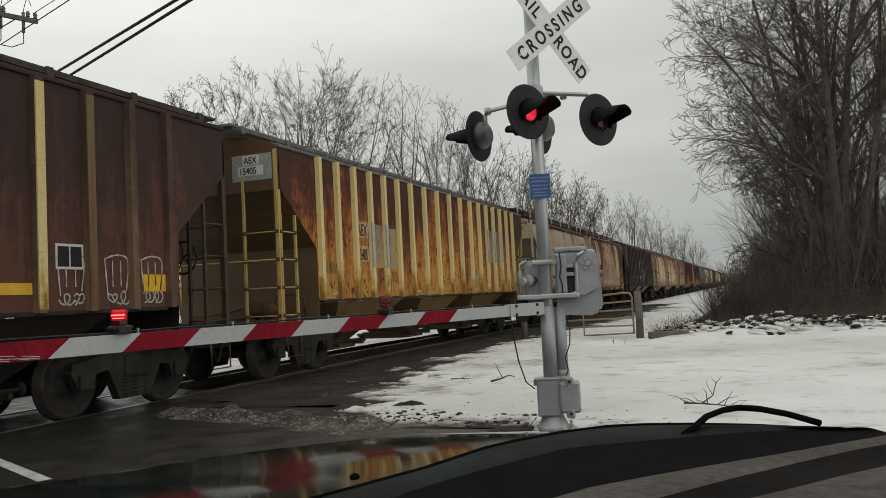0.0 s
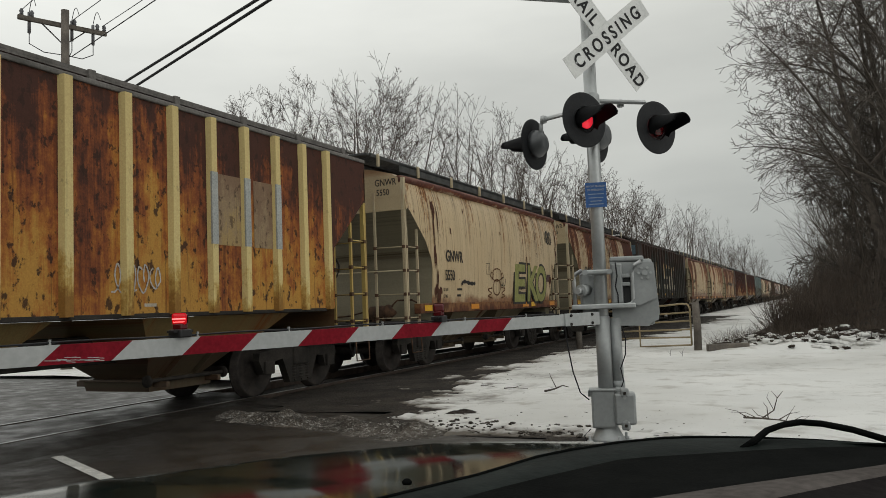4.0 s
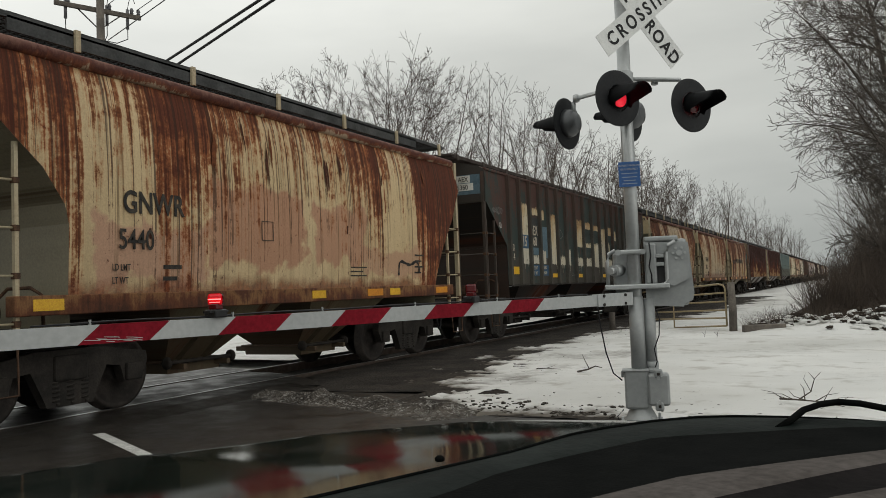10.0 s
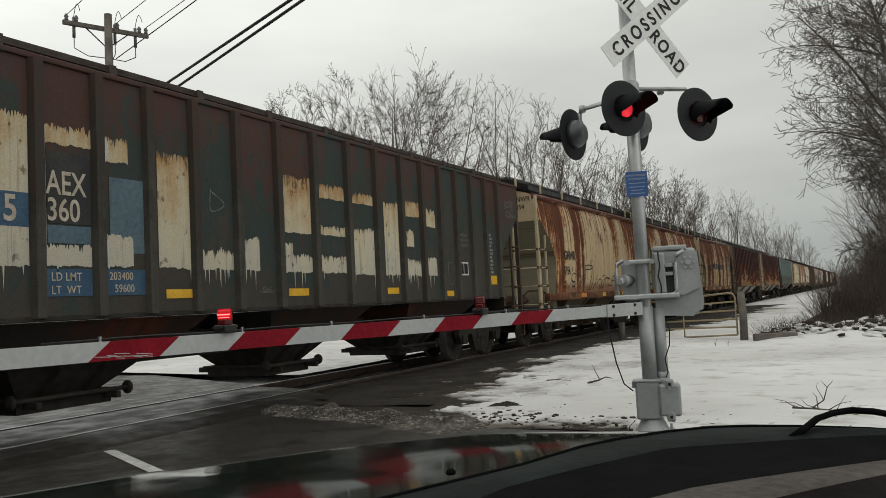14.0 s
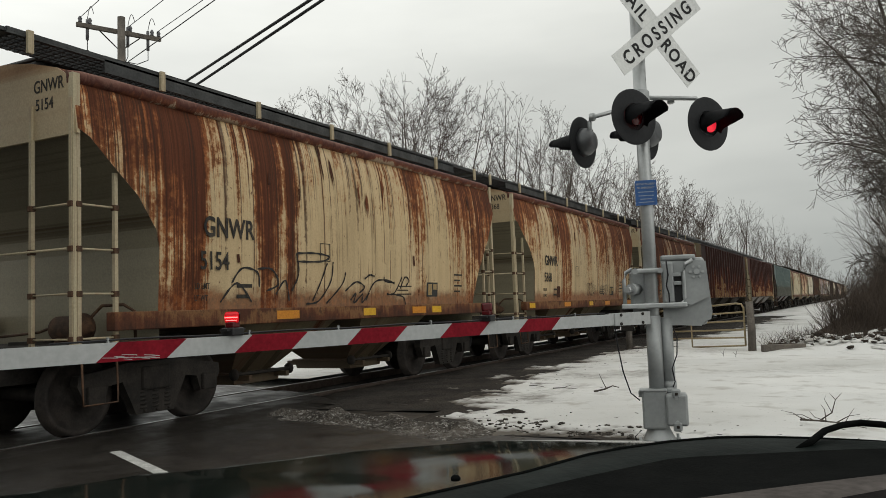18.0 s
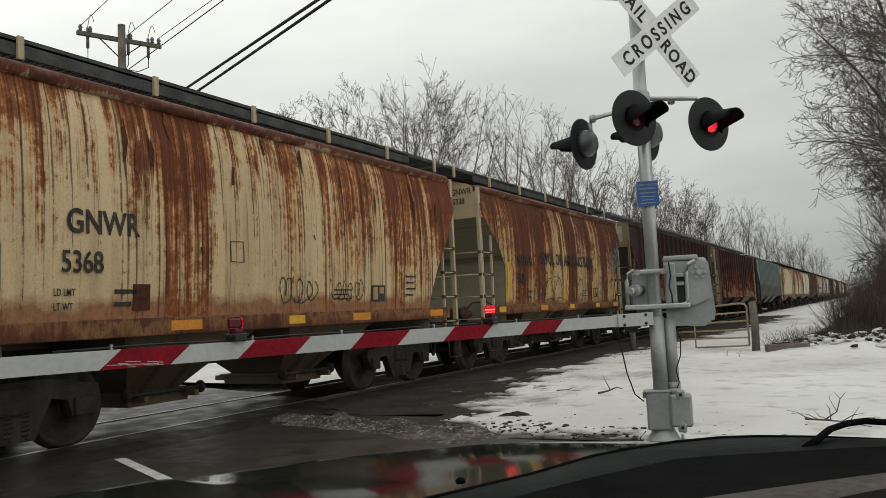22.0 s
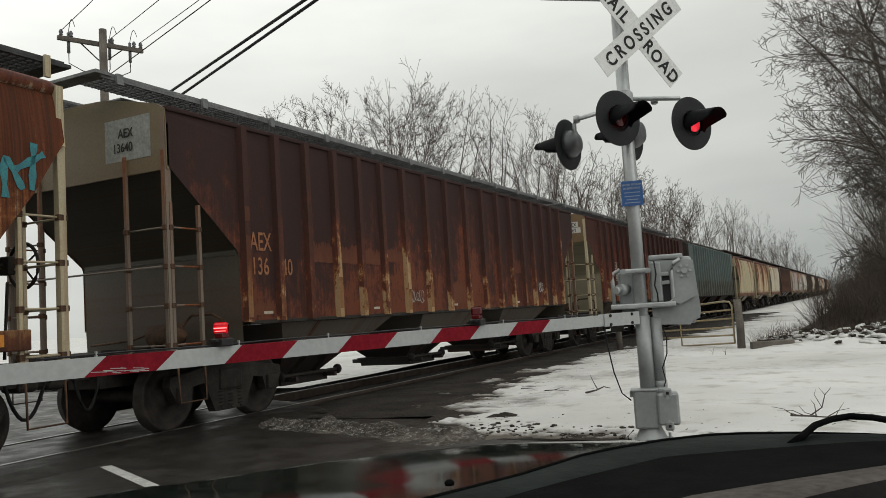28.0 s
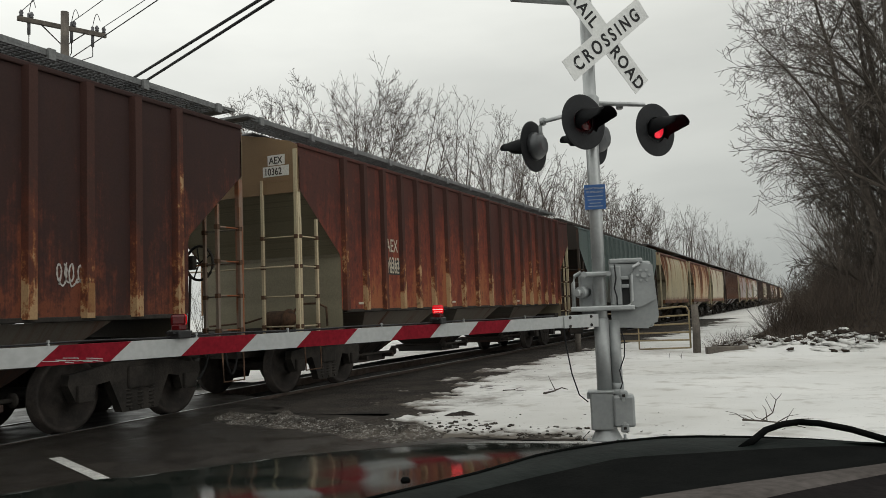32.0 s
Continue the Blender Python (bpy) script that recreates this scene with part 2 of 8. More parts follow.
def panel_side(name, seed, stops, lean=1.0, spots=0.6, vary=False, zlow=1.38, zhigh=4.05, rough=0.7, flake=0.62):
    """Ribbed panels whose colour goes from the sill to the top through the stops, broken by runs and blotches."""
    m = Mat(name, rough, 0.0, vary)
    z, s = m.axis(2), seed * 5.1
    big = m.noise(1.0, (0, 0.75, 0.25), s, 3.0)
    mid = m.noise(1.0, (0, 3.1, 0.6), s + 3, 5.0, 0.65)
    fine = m.noise(1.0, (0, 24.0, 1.2), s + 7, 4.0, 0.65)
    blot = m.noise(4.5, (1, 1, 0.8), s + 11, 8.0, 0.75)
    grain = m.noise(50.0, (1, 1, 1), s, 3.0)
    v = m.math("MULTIPLY", m.math("SUBTRACT", z, zlow), 1.0 / (zhigh - zlow))
    for n, w in ((big, 2.3 * lean), (mid, 1.6 * lean), (fine, 0.9 * lean), (blot, 2.0 * lean)):
        v = m.math("ADD", v, m.math("MULTIPLY", m.math("SUBTRACT", n, 0.5), w))
    r = m.node("ShaderNodeValToRGB")
    e = r.color_ramp.elements
    while len(e) < len(stops):
        e.new(0.5)
    for k, (p, c) in enumerate(stops):
        e[k].position, e[k].color = p, (*c, 1)
    m.link(v, r.inputs[0])
    c = r.outputs[0]
    mark = m.math("ADD", m.ramp(m.noise(9.0, (1, 1, 0.7), s + 19, 5.0, 0.6), flake, flake + 0.06), m.math("MULTIPLY", m.ramp(m.noise(1.0, (0, 13.0, 0.5), s + 23, 4.0), 0.6, 0.66), 0.5))
    c = m.mix(m.math("MULTIPLY", mark, spots), c, (0.035, 0.015, 0.01))
    m.colour(m.mix(0.16, c, m.ramp(grain, 0.25, 0.75), "OVERLAY"))
    m.bump(m.math("ADD", blot, m.math("MULTIPLY", grain, 0.4)), 0.25, 0.006)
    return m.m


def glow(name, c, power):
    m = Mat(name, 0.25)
    m.colour(c)
    m.b.inputs["Emission Color"].default_value = (*c, 1)
    m.b.inputs["Emission Strength"].default_value = power
    return m.m


def plain(name, c, rough=0.6, metal=0.0):
    """Small parts: one colour with slight grain."""
    return simple(name, tuple(x * 0.85 for x in c), c, 14.0, rough, metal, 0.1, 0.002)


STEEL_DARK = simple("grimy_underframe", (0.02, 0.018, 0.016), (0.042, 0.036, 0.031), 5.0, 0.85, 0.0, 0.5, 0.01)
WHEEL = simple("wheel_steel", (0.022, 0.019, 0.017), (0.048, 0.04, 0.035), 7.0, 0.8, 0.0)
GALV = simple("galvanised_paint", (0.37, 0.385, 0.385), (0.48, 0.495, 0.495), 4.0, 0.42, 0.55, 0.04, 0.002, 0.05)
GALV2 = simple("silver_box_paint", (0.30, 0.315, 0.315), (0.38, 0.395, 0.395), 3.0, 0.5, 0.35, 0.05, 0.002, 0.06)
BLACK = plain("black_paint", (0.012, 0.012, 0.013), 0.45)
RUBBER = plain("black_rubber", (0.015, 0.015, 0.015), 0.8)
RED = simple("red_sheeting", (0.17, 0.006, 0.014), (0.22, 0.009, 0.019), 5.0, 0.6)
RED.node_tree.nodes["Principled BSDF"].inputs["Specular IOR Level"].default_value = 0.1
WHITE = simple("white_sheeting", (0.40, 0.415, 0.412), (0.44, 0.45, 0.445), 3.0, 0.6, 0.0, 0.05, 0.002, 0.08)
SIGNW = simple("sign_white", (0.66, 0.67, 0.66), (0.76, 0.77, 0.75), 5.0, 0.45)
INK = plain("black_ink", (0.015, 0.015, 0.016), 0.6)
BLUE = plain("sign_blue", (0.03, 0.11, 0.32), 0.45)
LAMPRED = glow("lit_red_lens", (1.0, 0.03, 0.055), 0.62)
ARMRED = glow("lit_red_lamp", (0.6, 0.004, 0.012), 0.28)
ARMHOT = glow("lit_red_filament", (1.0, 0.12, 0.12), 3.0)
LAMPDARK = plain("unlit_red_lens", (0.10, 0.006, 0.008), 0.2)
CABLE = plain("cable_black", (0.015, 0.015, 0.017), 0.6)
WOODPOLE = simple("weathered_pole", (0.09, 0.08, 0.07), (0.16, 0.14, 0.12), 3.0, 0.9)
BARK = simple("bark", (0.06, 0.05, 0.043), (0.11, 0.094, 0.08), 4.0, 0.95, 0.0, 0.4)
TWIG = simple("twigs", (0.05, 0.037, 0.03), (0.08, 0.06, 0.05), 3.0, 0.95)
TWIG2 = simple("near_twigs", (0.075, 0.064, 0.055), (0.115, 0.10, 0.086), 3.0, 0.95)


# ---- geometry helpers ----
def part(name, bm, material, parent, label=""):
    """Links a bmesh as one mesh object under a thing or a part."""
    me = bpy.data.meshes.new(name)
    bm.to_mesh(me)
    bm.free()
    me.materials.append(material)
    ob = new(name, me)
    ob.parent = parent
    if label:
        ob["label"] = label
    return ob


def raw(name, verts, faces, material, parent=None, label="", smooth=False):
    me = bpy.data.meshes.new(name)
    me.from_pydata([tuple(v) for v in verts], [], faces)
    me.materials.append(material)
    if smooth:
        me.polygons.foreach_set("use_smooth", [True] * len(me.polygons))
    me.update()
    ob = new(name, me)
    ob.parent = parent
    if label:
        ob["label"] = label
    return ob


def thing(name, m, label, category, group="", kind=""):
    ob = new(name)
    ob.empty_display_size = 0.2
    ob.matrix_world = m
    return tagged(ob, label, category, group, kind)


def B():
    return bmesh.new()


def box(bm, x0, x1, y0, y1, z0, z1, bevel=0.0, m=None):
    vs = [bm.verts.new((x, y, z)) for x in (x0, x1) for y in (y0, y1) for z in (z0, z1)]
    if m:
        for v in vs:
            v.co = m @ v.co
    fs = [bm.faces.new([vs[i] for i in q]) for q in ((0, 1, 3, 2), (4, 6, 7, 5), (0, 4, 5, 1), (2, 3, 7, 6), (0, 2, 6, 4), (1, 5, 7, 3))]
    if bevel:
        es = {e for f in fs for e in f.edges}
        bmesh.ops.bevel(bm, geom=list(es), offset=bevel, segments=2, affect="EDGES", profile=0.5)
    return bm


def tube(bm, pts, r, seg=8, r2=None, caps=True):
    """A round bar along a polyline."""
    pts = [Vector(p) for p in pts]
    rings = []
    for i, p in enumerate(pts):
        d = (pts[min(i + 1, len(pts) - 1)] - pts[max(i - 1, 0)]).normalized()
        u = d.cross(Vector((0, 0, 1)) if abs(d.z) < 0.9 else Vector((1, 0, 0))).normalized()
        v = d.cross(u)
        rr = r if r2 is None else r + (r2 - r) * i / (len(pts) - 1)
        rings.append([bm.verts.new(p + rr * (math.cos(a) * u + math.sin(a) * v)) for a in [2 * math.pi * k / seg for k in range(seg)]])
    for a, b in zip(rings, rings[1:]):
        for k in range(seg):
            bm.faces.new((a[k], a[(k + 1) % seg], b[(k + 1) % seg], b[k])).smooth = True
    if caps:
        bm.faces.new(rings[0][::-1])
        bm.faces.new(rings[-1])
    return bm


def lathe(bm, profile, seg=32, m=None, soft=True):
    """Turns (radius, height) pairs about the z axis."""
    rings = []
    for r, h in profile:
        ring = [bm.verts.new((r * math.cos(2 * math.pi * k / seg), r * math.sin(2 * math.pi * k / seg), h)) for k in range(seg)]
        rings.append(ring)
        if m:
            for v in ring:
                v.co = m @ v.co
    for a, b in zip(rings, rings[1:]):
        for k in range(seg):
            bm.faces.new((a[k], a[(k + 1) % seg], b[(k + 1) % seg], b[k])).smooth = soft
    bm.faces.new(rings[0][::-1])
    bm.faces.new(rings[-1])
    return bm


def slab(bm, outline, d0, d1, axis="x"):
    """A flat outline of (u, v) pairs with thickness: u, v are y, z for axis x; x, z for axis y; x, y for axis z."""
    def at(u, v, d):
        return {"x": (d, u, v), "y": (u, d, v), "z": (u, v, d)}[axis]
    a = [bm.verts.new(at(u, v, d0)) for u, v in outline]
    b = [bm.verts.new(at(u, v, d1)) for u, v in outline]
    n = len(outline)
    for k in range(n):
        bm.faces.new((a[k], a[(k + 1) % n], b[(k + 1) % n], b[k]))
    bm.faces.new(a[::-1])
    bm.faces.new(b)
    bmesh.ops.recalc_face_normals(bm, faces=bm.faces)
    return bm


def words(name, text, size, m, material, parent, label="", bold=0.0, spacing=1.0, squeeze=1.0, align="LEFT"):
    """Lettering as a thin mesh in the plane of m: x along the line, y up, z out."""
    cu = bpy.data.curves.new(name, "FONT")
    cu.body, cu.size, cu.offset, cu.extrude, cu.space_character = text, size, bold, 0.0015, spacing
    cu.align_x = align
    tmp = bpy.data.objects.new(name, cu)
    scene.collection.objects.link(tmp)
    me = bpy.data.meshes.new_from_object(tmp.evaluated_get(bpy.context.evaluated_depsgraph_get()))
    bpy.data.objects.remove(tmp)
    me.transform(m @ Matrix.Diagonal((squeeze, 1, 1, 1)))
    me.materials.clear()
    me.materials.append(material)
    ob = new(name, me)
    ob.parent = parent
    if label:
        ob["label"] = label
    return ob


def side(y, z, x):
    """The plane of a wagon's side that faces +x: writing runs towards +y."""
    return Matrix(((0, 0, 1, x), (1, 0, 0, y), (0, 1, 0, z), (0, 0, 0, 1)))


def facing(x, y, z, az):
    """A frame at a place whose z looks along the compass angle az (degrees to the left of +y), x to the viewer's right, y up."""
    a = radians(az)
    n = Vector((-math.sin(a), math.cos(a), 0))
    up = Vector((0, 0, 1))
    r = up.cross(n)
    return Matrix(((r.x, up.x, n.x, x), (r.y, up.y, n.y, y), (r.z, up.z, n.z, z), (0, 0, 0, 1)))

# ---- the train: two kinds of covered hopper ----
TRACK_X, RAIL_Z = -9.0, 0.05
GNW = dict(
    half=5.4, truck=3.9, sill=1.40, eave=4.0, cut=((5.4, 3.4), (5.26, 3.33), (4.94, 3.02), (4.63, 2.74), (4.37, 2.37), (4.32, 2.15), (4.31, 1.40)),
    rear=((5.4, 3.4), (5.2, 3.1), (4.99, 2.78), (4.77, 2.5), (4.46, 2.08), (4.25, 1.6), (4.20, 1.40)),
    prof=((1.555, 1.40), (1.565, 1.5), (1.60, 2.1), (1.605, 2.8), (1.575, 3.4), (1.50, 3.85), (1.44, 4.0)),
    roof=((1.25, 4.12), (0.8, 4.24), (0.35, 4.31), (0.0, 4.32)), bay=((-2.75, -0.25), (0.25, 2.75)), slope=4.13)
PSC = dict(
    half=8.0, truck=6.5, sill=1.38, eave=4.08, cut=((8.0, 3.36), (6.79, 2.34), (6.77, 2.28), (6.76, 1.38)), rear=((8.0, 3.36), (6.9, 2.42), (6.87, 2.34), (6.86, 1.38)),
    prof=((1.55, 1.38), (1.55, 2.0), (1.55, 2.8), (1.55, 3.4), (1.55, 4.0), (1.55, 4.05), (1.54, 4.08)),
    roof=((1.40, 4.16), (0.9, 4.28), (0.45, 4.36), (0.0, 4.38)), bay=((-5.75, -2.6), (-1.4, 1.3), (2.6, 5.7)), slope=6.8)


def lerp(x, pts):
    return float(np.interp(x, [p[0] for p in pts], [p[1] for p in pts]))


def body_mesh(k):
    """Sides and roof as one shell whose lower corners are cut along the slope sheets."""
    cut, fore = sorted(k["cut"]), sorted(k["rear"])
    ys = sorted(set([-y for y, _ in cut] + [y for y, _ in fore] + list(np.linspace(-cut[0][0], fore[0][0], 43))))
    xz = [(z, x) for x, z in k["prof"]]
    wave = 0.012 if k is GNW else 0.0
    verts, n = [], 0
    for y in ys:
        line = fore if y > 0 else cut
        low = lerp(abs(y), line) if abs(y) >= line[0][0] else k["sill"]
        zs = np.linspace(low, k["eave"], 10)
        half = [(lerp(z, xz) + wave * abs(math.sin(math.pi * y / 1.86)), z) for z in zs] + list(k["roof"])
        ring = [(x, z) for x, z in half] + [(-x, z) for x, z in half[-2::-1]]
        n = len(ring)
        verts += [(x, y, z) for x, z in ring]
    faces = [(i * n + j, i * n + j + 1, (i + 1) * n + j + 1, (i + 1) * n + j) for i in range(len(ys) - 1) for j in range(n - 1)]
    return verts, [f[::-1] for f in faces]


def end_mesh(k, s):
    """The slope sheet and the wall of the end hopper, below the bulkhead."""
    edge = k["cut"] if s < 0 else k["rear"]
    rows = [(y - 0.012, z + 0.02) for y, z in edge] + [(edge[-1][0] - 0.03, 0.96)]
    bm = B()
    skin_at = sorted((z, x) for x, z in k["prof"])
    ring = [[bm.verts.new((e * (lerp(z, skin_at) - 0.004), s * y, z)) for e in (-1, 1)] for y, z in rows]
    for a, b in zip(ring, ring[1:]):
        bm.faces.new((a[0], a[1], b[1], b[0]) if s > 0 else (a[1], a[0], b[0], b[1]))
    y0, y1 = edge[-1][0] - 0.03, edge[-1][0] + 0.015
    box(bm, -1.5, 1.5, *sorted((s * y0, s * y1)), edge[-3][1] - 0.05, edge[-3][1] + 0.02)  # the bend's stiffener
    return bm


def bulkhead_mesh(k, s):
    h, zc = k["half"], k["cut"][0][1] - 0.05
    out = [(lerp(z, [(b, a) for a, b in k["prof"]]), z) for z in np.linspace(zc, k["eave"], 5)] + list(k["roof"])
    out = out + [(-x, z) for x, z in out[-2::-1]]
    return slab(B(), out, s * (h - 0.03), s * (h + 0.012), "y")


def hopper_mesh(k, y0, y1):
    """One discharge bay: an upside-down pyramid with its outlet gate."""
    bm = B()
    top, mid, low = k["sill"] - 0.06, 0.86, 0.82
    c = (y0 + y1) / 2
    w = (y1 - y0) / 2
    rings = []
    for z, wx, wy in ((top, 1.42, w), (mid, 1.0, w * 0.66), (mid - 0.02, 0.95, w * 0.62), (low, 0.9, w * 0.58)):
        rings.append([bm.verts.new((a * wx, c + b * wy, z)) for a, b in ((-1, -1), (1, -1), (1, 1), (-1, 1))])
    for a, b in zip(rings, rings[1:]):
        for i in range(4):
            bm.faces.new((a[i], a[(i + 1) % 4], b[(i + 1) % 4], b[i])[::-1])
    bm.faces.new(rings[-1][::-1])
    return bm


def outlet_mesh(w):
    """The lower hopper with its sliding gate."""
    bm = B()
    rings = []
    for z, wx, wy in ((0.84, 0.9, w * 0.6), (0.48, 0.5, w * 0.36), (0.46, 0.62, w * 0.42), (0.3, 0.6, w * 0.4)):
        rings.append([bm.verts.new((a * wx, b * wy, z)) for a, b in ((-1, -1), (1, -1), (1, 1), (-1, 1))])
    for a, b in zip(rings, rings[1:]):
        for i in range(4):
            bm.faces.new((a[i], a[(i + 1) % 4], b[(i + 1) % 4], b[i])[::-1])
    bm.faces.new(rings[-1][::-1])
    for y in (-w * 0.34, w * 0.34):  # rails of the sliding gate
        box(bm, -0.86, 0.86, y - 0.035, y + 0.035, 0.36, 0.44, 0.01)
    for y in (-w * 0.2, w * 0.2):  # stiffeners down the slope
        slab(bm, [(0.87, 0.83), (0.47, 0.46), (0.58, 0.46), (0.97, 0.8)], y - 0.012, y + 0.012, "y")
    box(bm, -0.66, 0.66, -w * 0.45, w * 0.45, 0.44, 0.47, 0.01)
    return bm


def gate_shaft_mesh(w):
    """The shaft that moves the gate, with its square sockets."""
    bm = B()
    tube(bm, [(0.72, -w * 0.5, 0.46), (0.72, w * 0.5, 0.46)], 0.028, 8)
    for y in (-w * 0.5, w * 0.5):
        lathe(bm, [(0.03, -0.02), (0.085, -0.015), (0.085, 0.015), (0.03, 0.02)], 12, Matrix.Translation((0.72, y, 0.46)) @ Matrix.Rotation(radians(90), 4, "X"))
    return bm


def sideframe_mesh(s):
    bm = B()
    x0, x1 = s * 0.93, s * 1.06
    out = [(-1.12, 0.58), (-1.1, 0.7), (-0.78, 0.74), (-0.45, 0.8), (0.45, 0.8), (0.78, 0.74), (1.1, 0.7), (1.12, 0.58), (1.0, 0.36), (0.76, 0.36), (0.7, 0.55),
           (0.5, 0.58), (0.36, 0.3), (0.3, 0.17), (-0.3, 0.17), (-0.36, 0.3), (-0.5, 0.58), (-0.7, 0.55), (-0.76, 0.36), (-1.0, 0.36)]
    slab(bm, out, min(x0, x1), max(x0, x1), "x")
    for y in (-0.89, 0.89):
        box(bm, min(x0, x1) - 0.02, max(x0, x1) + 0.05, y - 0.12, y + 0.12, 0.36, 0.57, 0.02)
    return bm


def spring_mesh():
    return tube(B(), [(0.07 * math.cos(a), 0.07 * math.sin(a), 0.2 + 0.27 * a / 34.6) for a in np.linspace(0, 34.6, 67)], 0.016, 5)


def wheel_mesh(s):
    """One wheel with flange, rim and dished plate, turned about the x axis."""
    turn = Matrix(((0, 0, 1, 0), (1, 0, 0, 0), (0, 1, 0, 0), (0, 0, 0, 1)))
    p = [(0.09, 0.60), (0.485, 0.665), (0.485, 0.69), (0.46, 0.70), (0.455, 0.80), (0.40, 0.80), (0.385, 0.755), (0.16, 0.735), (0.14, 0.83), (0.07, 0.83)]
    return lathe(B(), [(r, s * h) for r, h in p], 40, turn)


def axle_mesh():
    turn = Matrix(((0, 0, 1, 0), (1, 0, 0, 0), (0, 1, 0, 0), (0, 0, 0, 1)))
    return lathe(B(), [(0.07, -1.04), (0.08, -0.8), (0.08, 0.8), (0.07, 1.04)], 12, turn)


MESHES = {}


def shared(key, make, material):
    if key not in MESHES:
        bm = make()
        me = bpy.data.meshes.new(key)
        bmesh.ops.recalc_face_normals(bm, faces=bm.faces)
        bm.to_mesh(me)
        bm.free()
        me.materials.append(material)
        MESHES[key] = me
    return MESHES[key]


def piece(name, key, make, material, parent, loc=(0, 0, 0), label=""):
    """A part on shared mesh data."""
    ob = new(name, shared(key, make, material))
    ob.parent, ob.location = parent, loc
    if label:
        ob["label"] = label
    return ob


WHEELSETS = []


def truck(car, y, near):
    tr = piece("truck", "bolster", lambda: box(box(B(), -1.1, 1.1, -0.22, 0.22, 0.45, 0.74, 0.03), -0.5, 0.5, -0.5, 0.5, 0.74, 0.86), STEEL_DARK, car, (0, y, 0), "grimy cast steel freight truck")
    for s in (-1, 1):
        piece("sideframe", f"sideframe{s}", lambda: sideframe_mesh(s), STEEL_DARK, tr)
        if near:
            for y_s in (-0.19, 0.0, 0.19):
                piece("spring", "spring", spring_mesh, STEEL_DARK, tr, (s * 1.0, y_s, 0))
    for a in (-0.89, 0.89):
        if near:
            ws = piece("wheelset", "wheelset", wheelset_mesh, WHEEL, tr, (0, a, 0.457), "steel wheelset with worn bright rims")
            WHEELSETS.append(ws)
        else:
            piece("wheelset", "wheelset", wheelset_mesh, WHEEL, tr, (0, a, 0.457))
    return tr


def wheelset_mesh():
    bm = axle_mesh()
    for s in (-1, 1):
        tmp = wheel_mesh(s)
        me = bpy.data.meshes.new("tmp")
        tmp.to_mesh(me)
        tmp.free()
        bm.from_mesh(me)
        bpy.data.meshes.remove(me)
    return bm


def ladder(name, u0, u1, z0, z1, plane, at, material, car, step=0.485, r=0.013, w=0.022):
    """A stile that carries its twin and the rungs: along y on a side, along x on an end."""
    def bar():
        return box(B(), -0.02, 0.025, -w, w, 0, z1 - z0) if plane == "x" else box(B(), -w, w, -0.02, 0.025, 0, z1 - z0)

    def rung():
        return tube(B(), [(0, 0, 0), ((0, u1 - u0, 0) if plane == "x" else (u1 - u0, 0, 0))], r, 6)
    def p(u, z):
        return (at, u, z) if plane == "x" else (u, at, z)
    key = f"{plane}{z1 - z0:.2f}{material.name}"
    first = piece(name, "stile" + key, bar, material, car, p(u0, z0))
    off = (0, u1 - u0, 0) if plane == "x" else (u1 - u0, 0, 0)
    piece("stile", "stile" + key, bar, material, first, off)
    z = 0.18
    while z < min(z1, 2.75) - z0 - 0.05:
        piece("rung", f"rung{plane}{u1 - u0:.2f}{material.name}", rung, material, first, (0, 0, z))
        for w_ in (0.0, u1 - u0):
            piece("clamp", "rung_clamp", lambda: box(B(), -0.034, 0.034, -0.034, 0.034, -0.035, 0.03, 0.008), CLAMP, first, (0, w_, z) if plane == "x" else (w_, 0, z))
        z += step
    return first


def walkway_mesh(k, top):
    """Grated running boards along both sides of the roof hatches, on brackets."""
    h = k["half"]
    bm = B()
    for s in (-1, 1):
        x0, x1 = sorted((s * 0.42, s * (1.02 if k is GNW else 0.95)))
        for j in range(7):
            x = x0 + (x1 - x0) * j / 6
            box(bm, x - 0.012, x + 0.012, -h - 0.45, h + 0.45, top - 0.035, top)
        y = -h - 0.45
        while y <= h + 0.45:
            box(bm, x0, x1, y - 0.011, y + 0.011, top - 0.045, top - 0.008)
            y += 0.1
        box(bm, *sorted((s * 1.0, s * 1.03)) if k is GNW else sorted((s * 0.93, s * 0.96)), -h + (0.8 if k is GNW else -0.45), h - (0.8 if k is GNW else -0.45), top - (0.2 if k is GNW else 0.07), top + 0.01)
        if k is GNW:
            box(bm, *sorted((s * 1.0, s * 1.03)), -h - 0.45, h + 0.45, top - 0.06, top + 0.006)
    for e in (-1, 1):
        box(bm, -1.0, 1.0, e * (h + 0.45) - 0.12, e * (h + 0.45) + 0.12, top - 0.04, top)
    return bm


def brackets(k, s, material, car, top):
    h = k["half"]
    tall = k is GNW
    x = s * (1.06 if tall else 0.985)
    n = 7 if tall else 12
    key = f"bracket{tall}{material.name}"
    for j in range(n):
        y = -h - 0.2 + (2 * h + 0.4) * j / (n - 1)
        piece("bracket", key, lambda: box(B(), -0.02, 0.02, *((-0.035, 0.035) if tall else (-0.05, 0.05)), -0.24 if tall else -0.12, 0.015), material, car, (x, y, top))


def hatch_mesh(w):
    bm = box(B(), -0.36, 0.36, -w / 2, w / 2, 4.28, 4.46, 0.03)
    box(bm, -0.39, 0.39, -w / 2 - 0.02, w / 2 + 0.02, 4.46, 4.5, 0.015)
    return bm


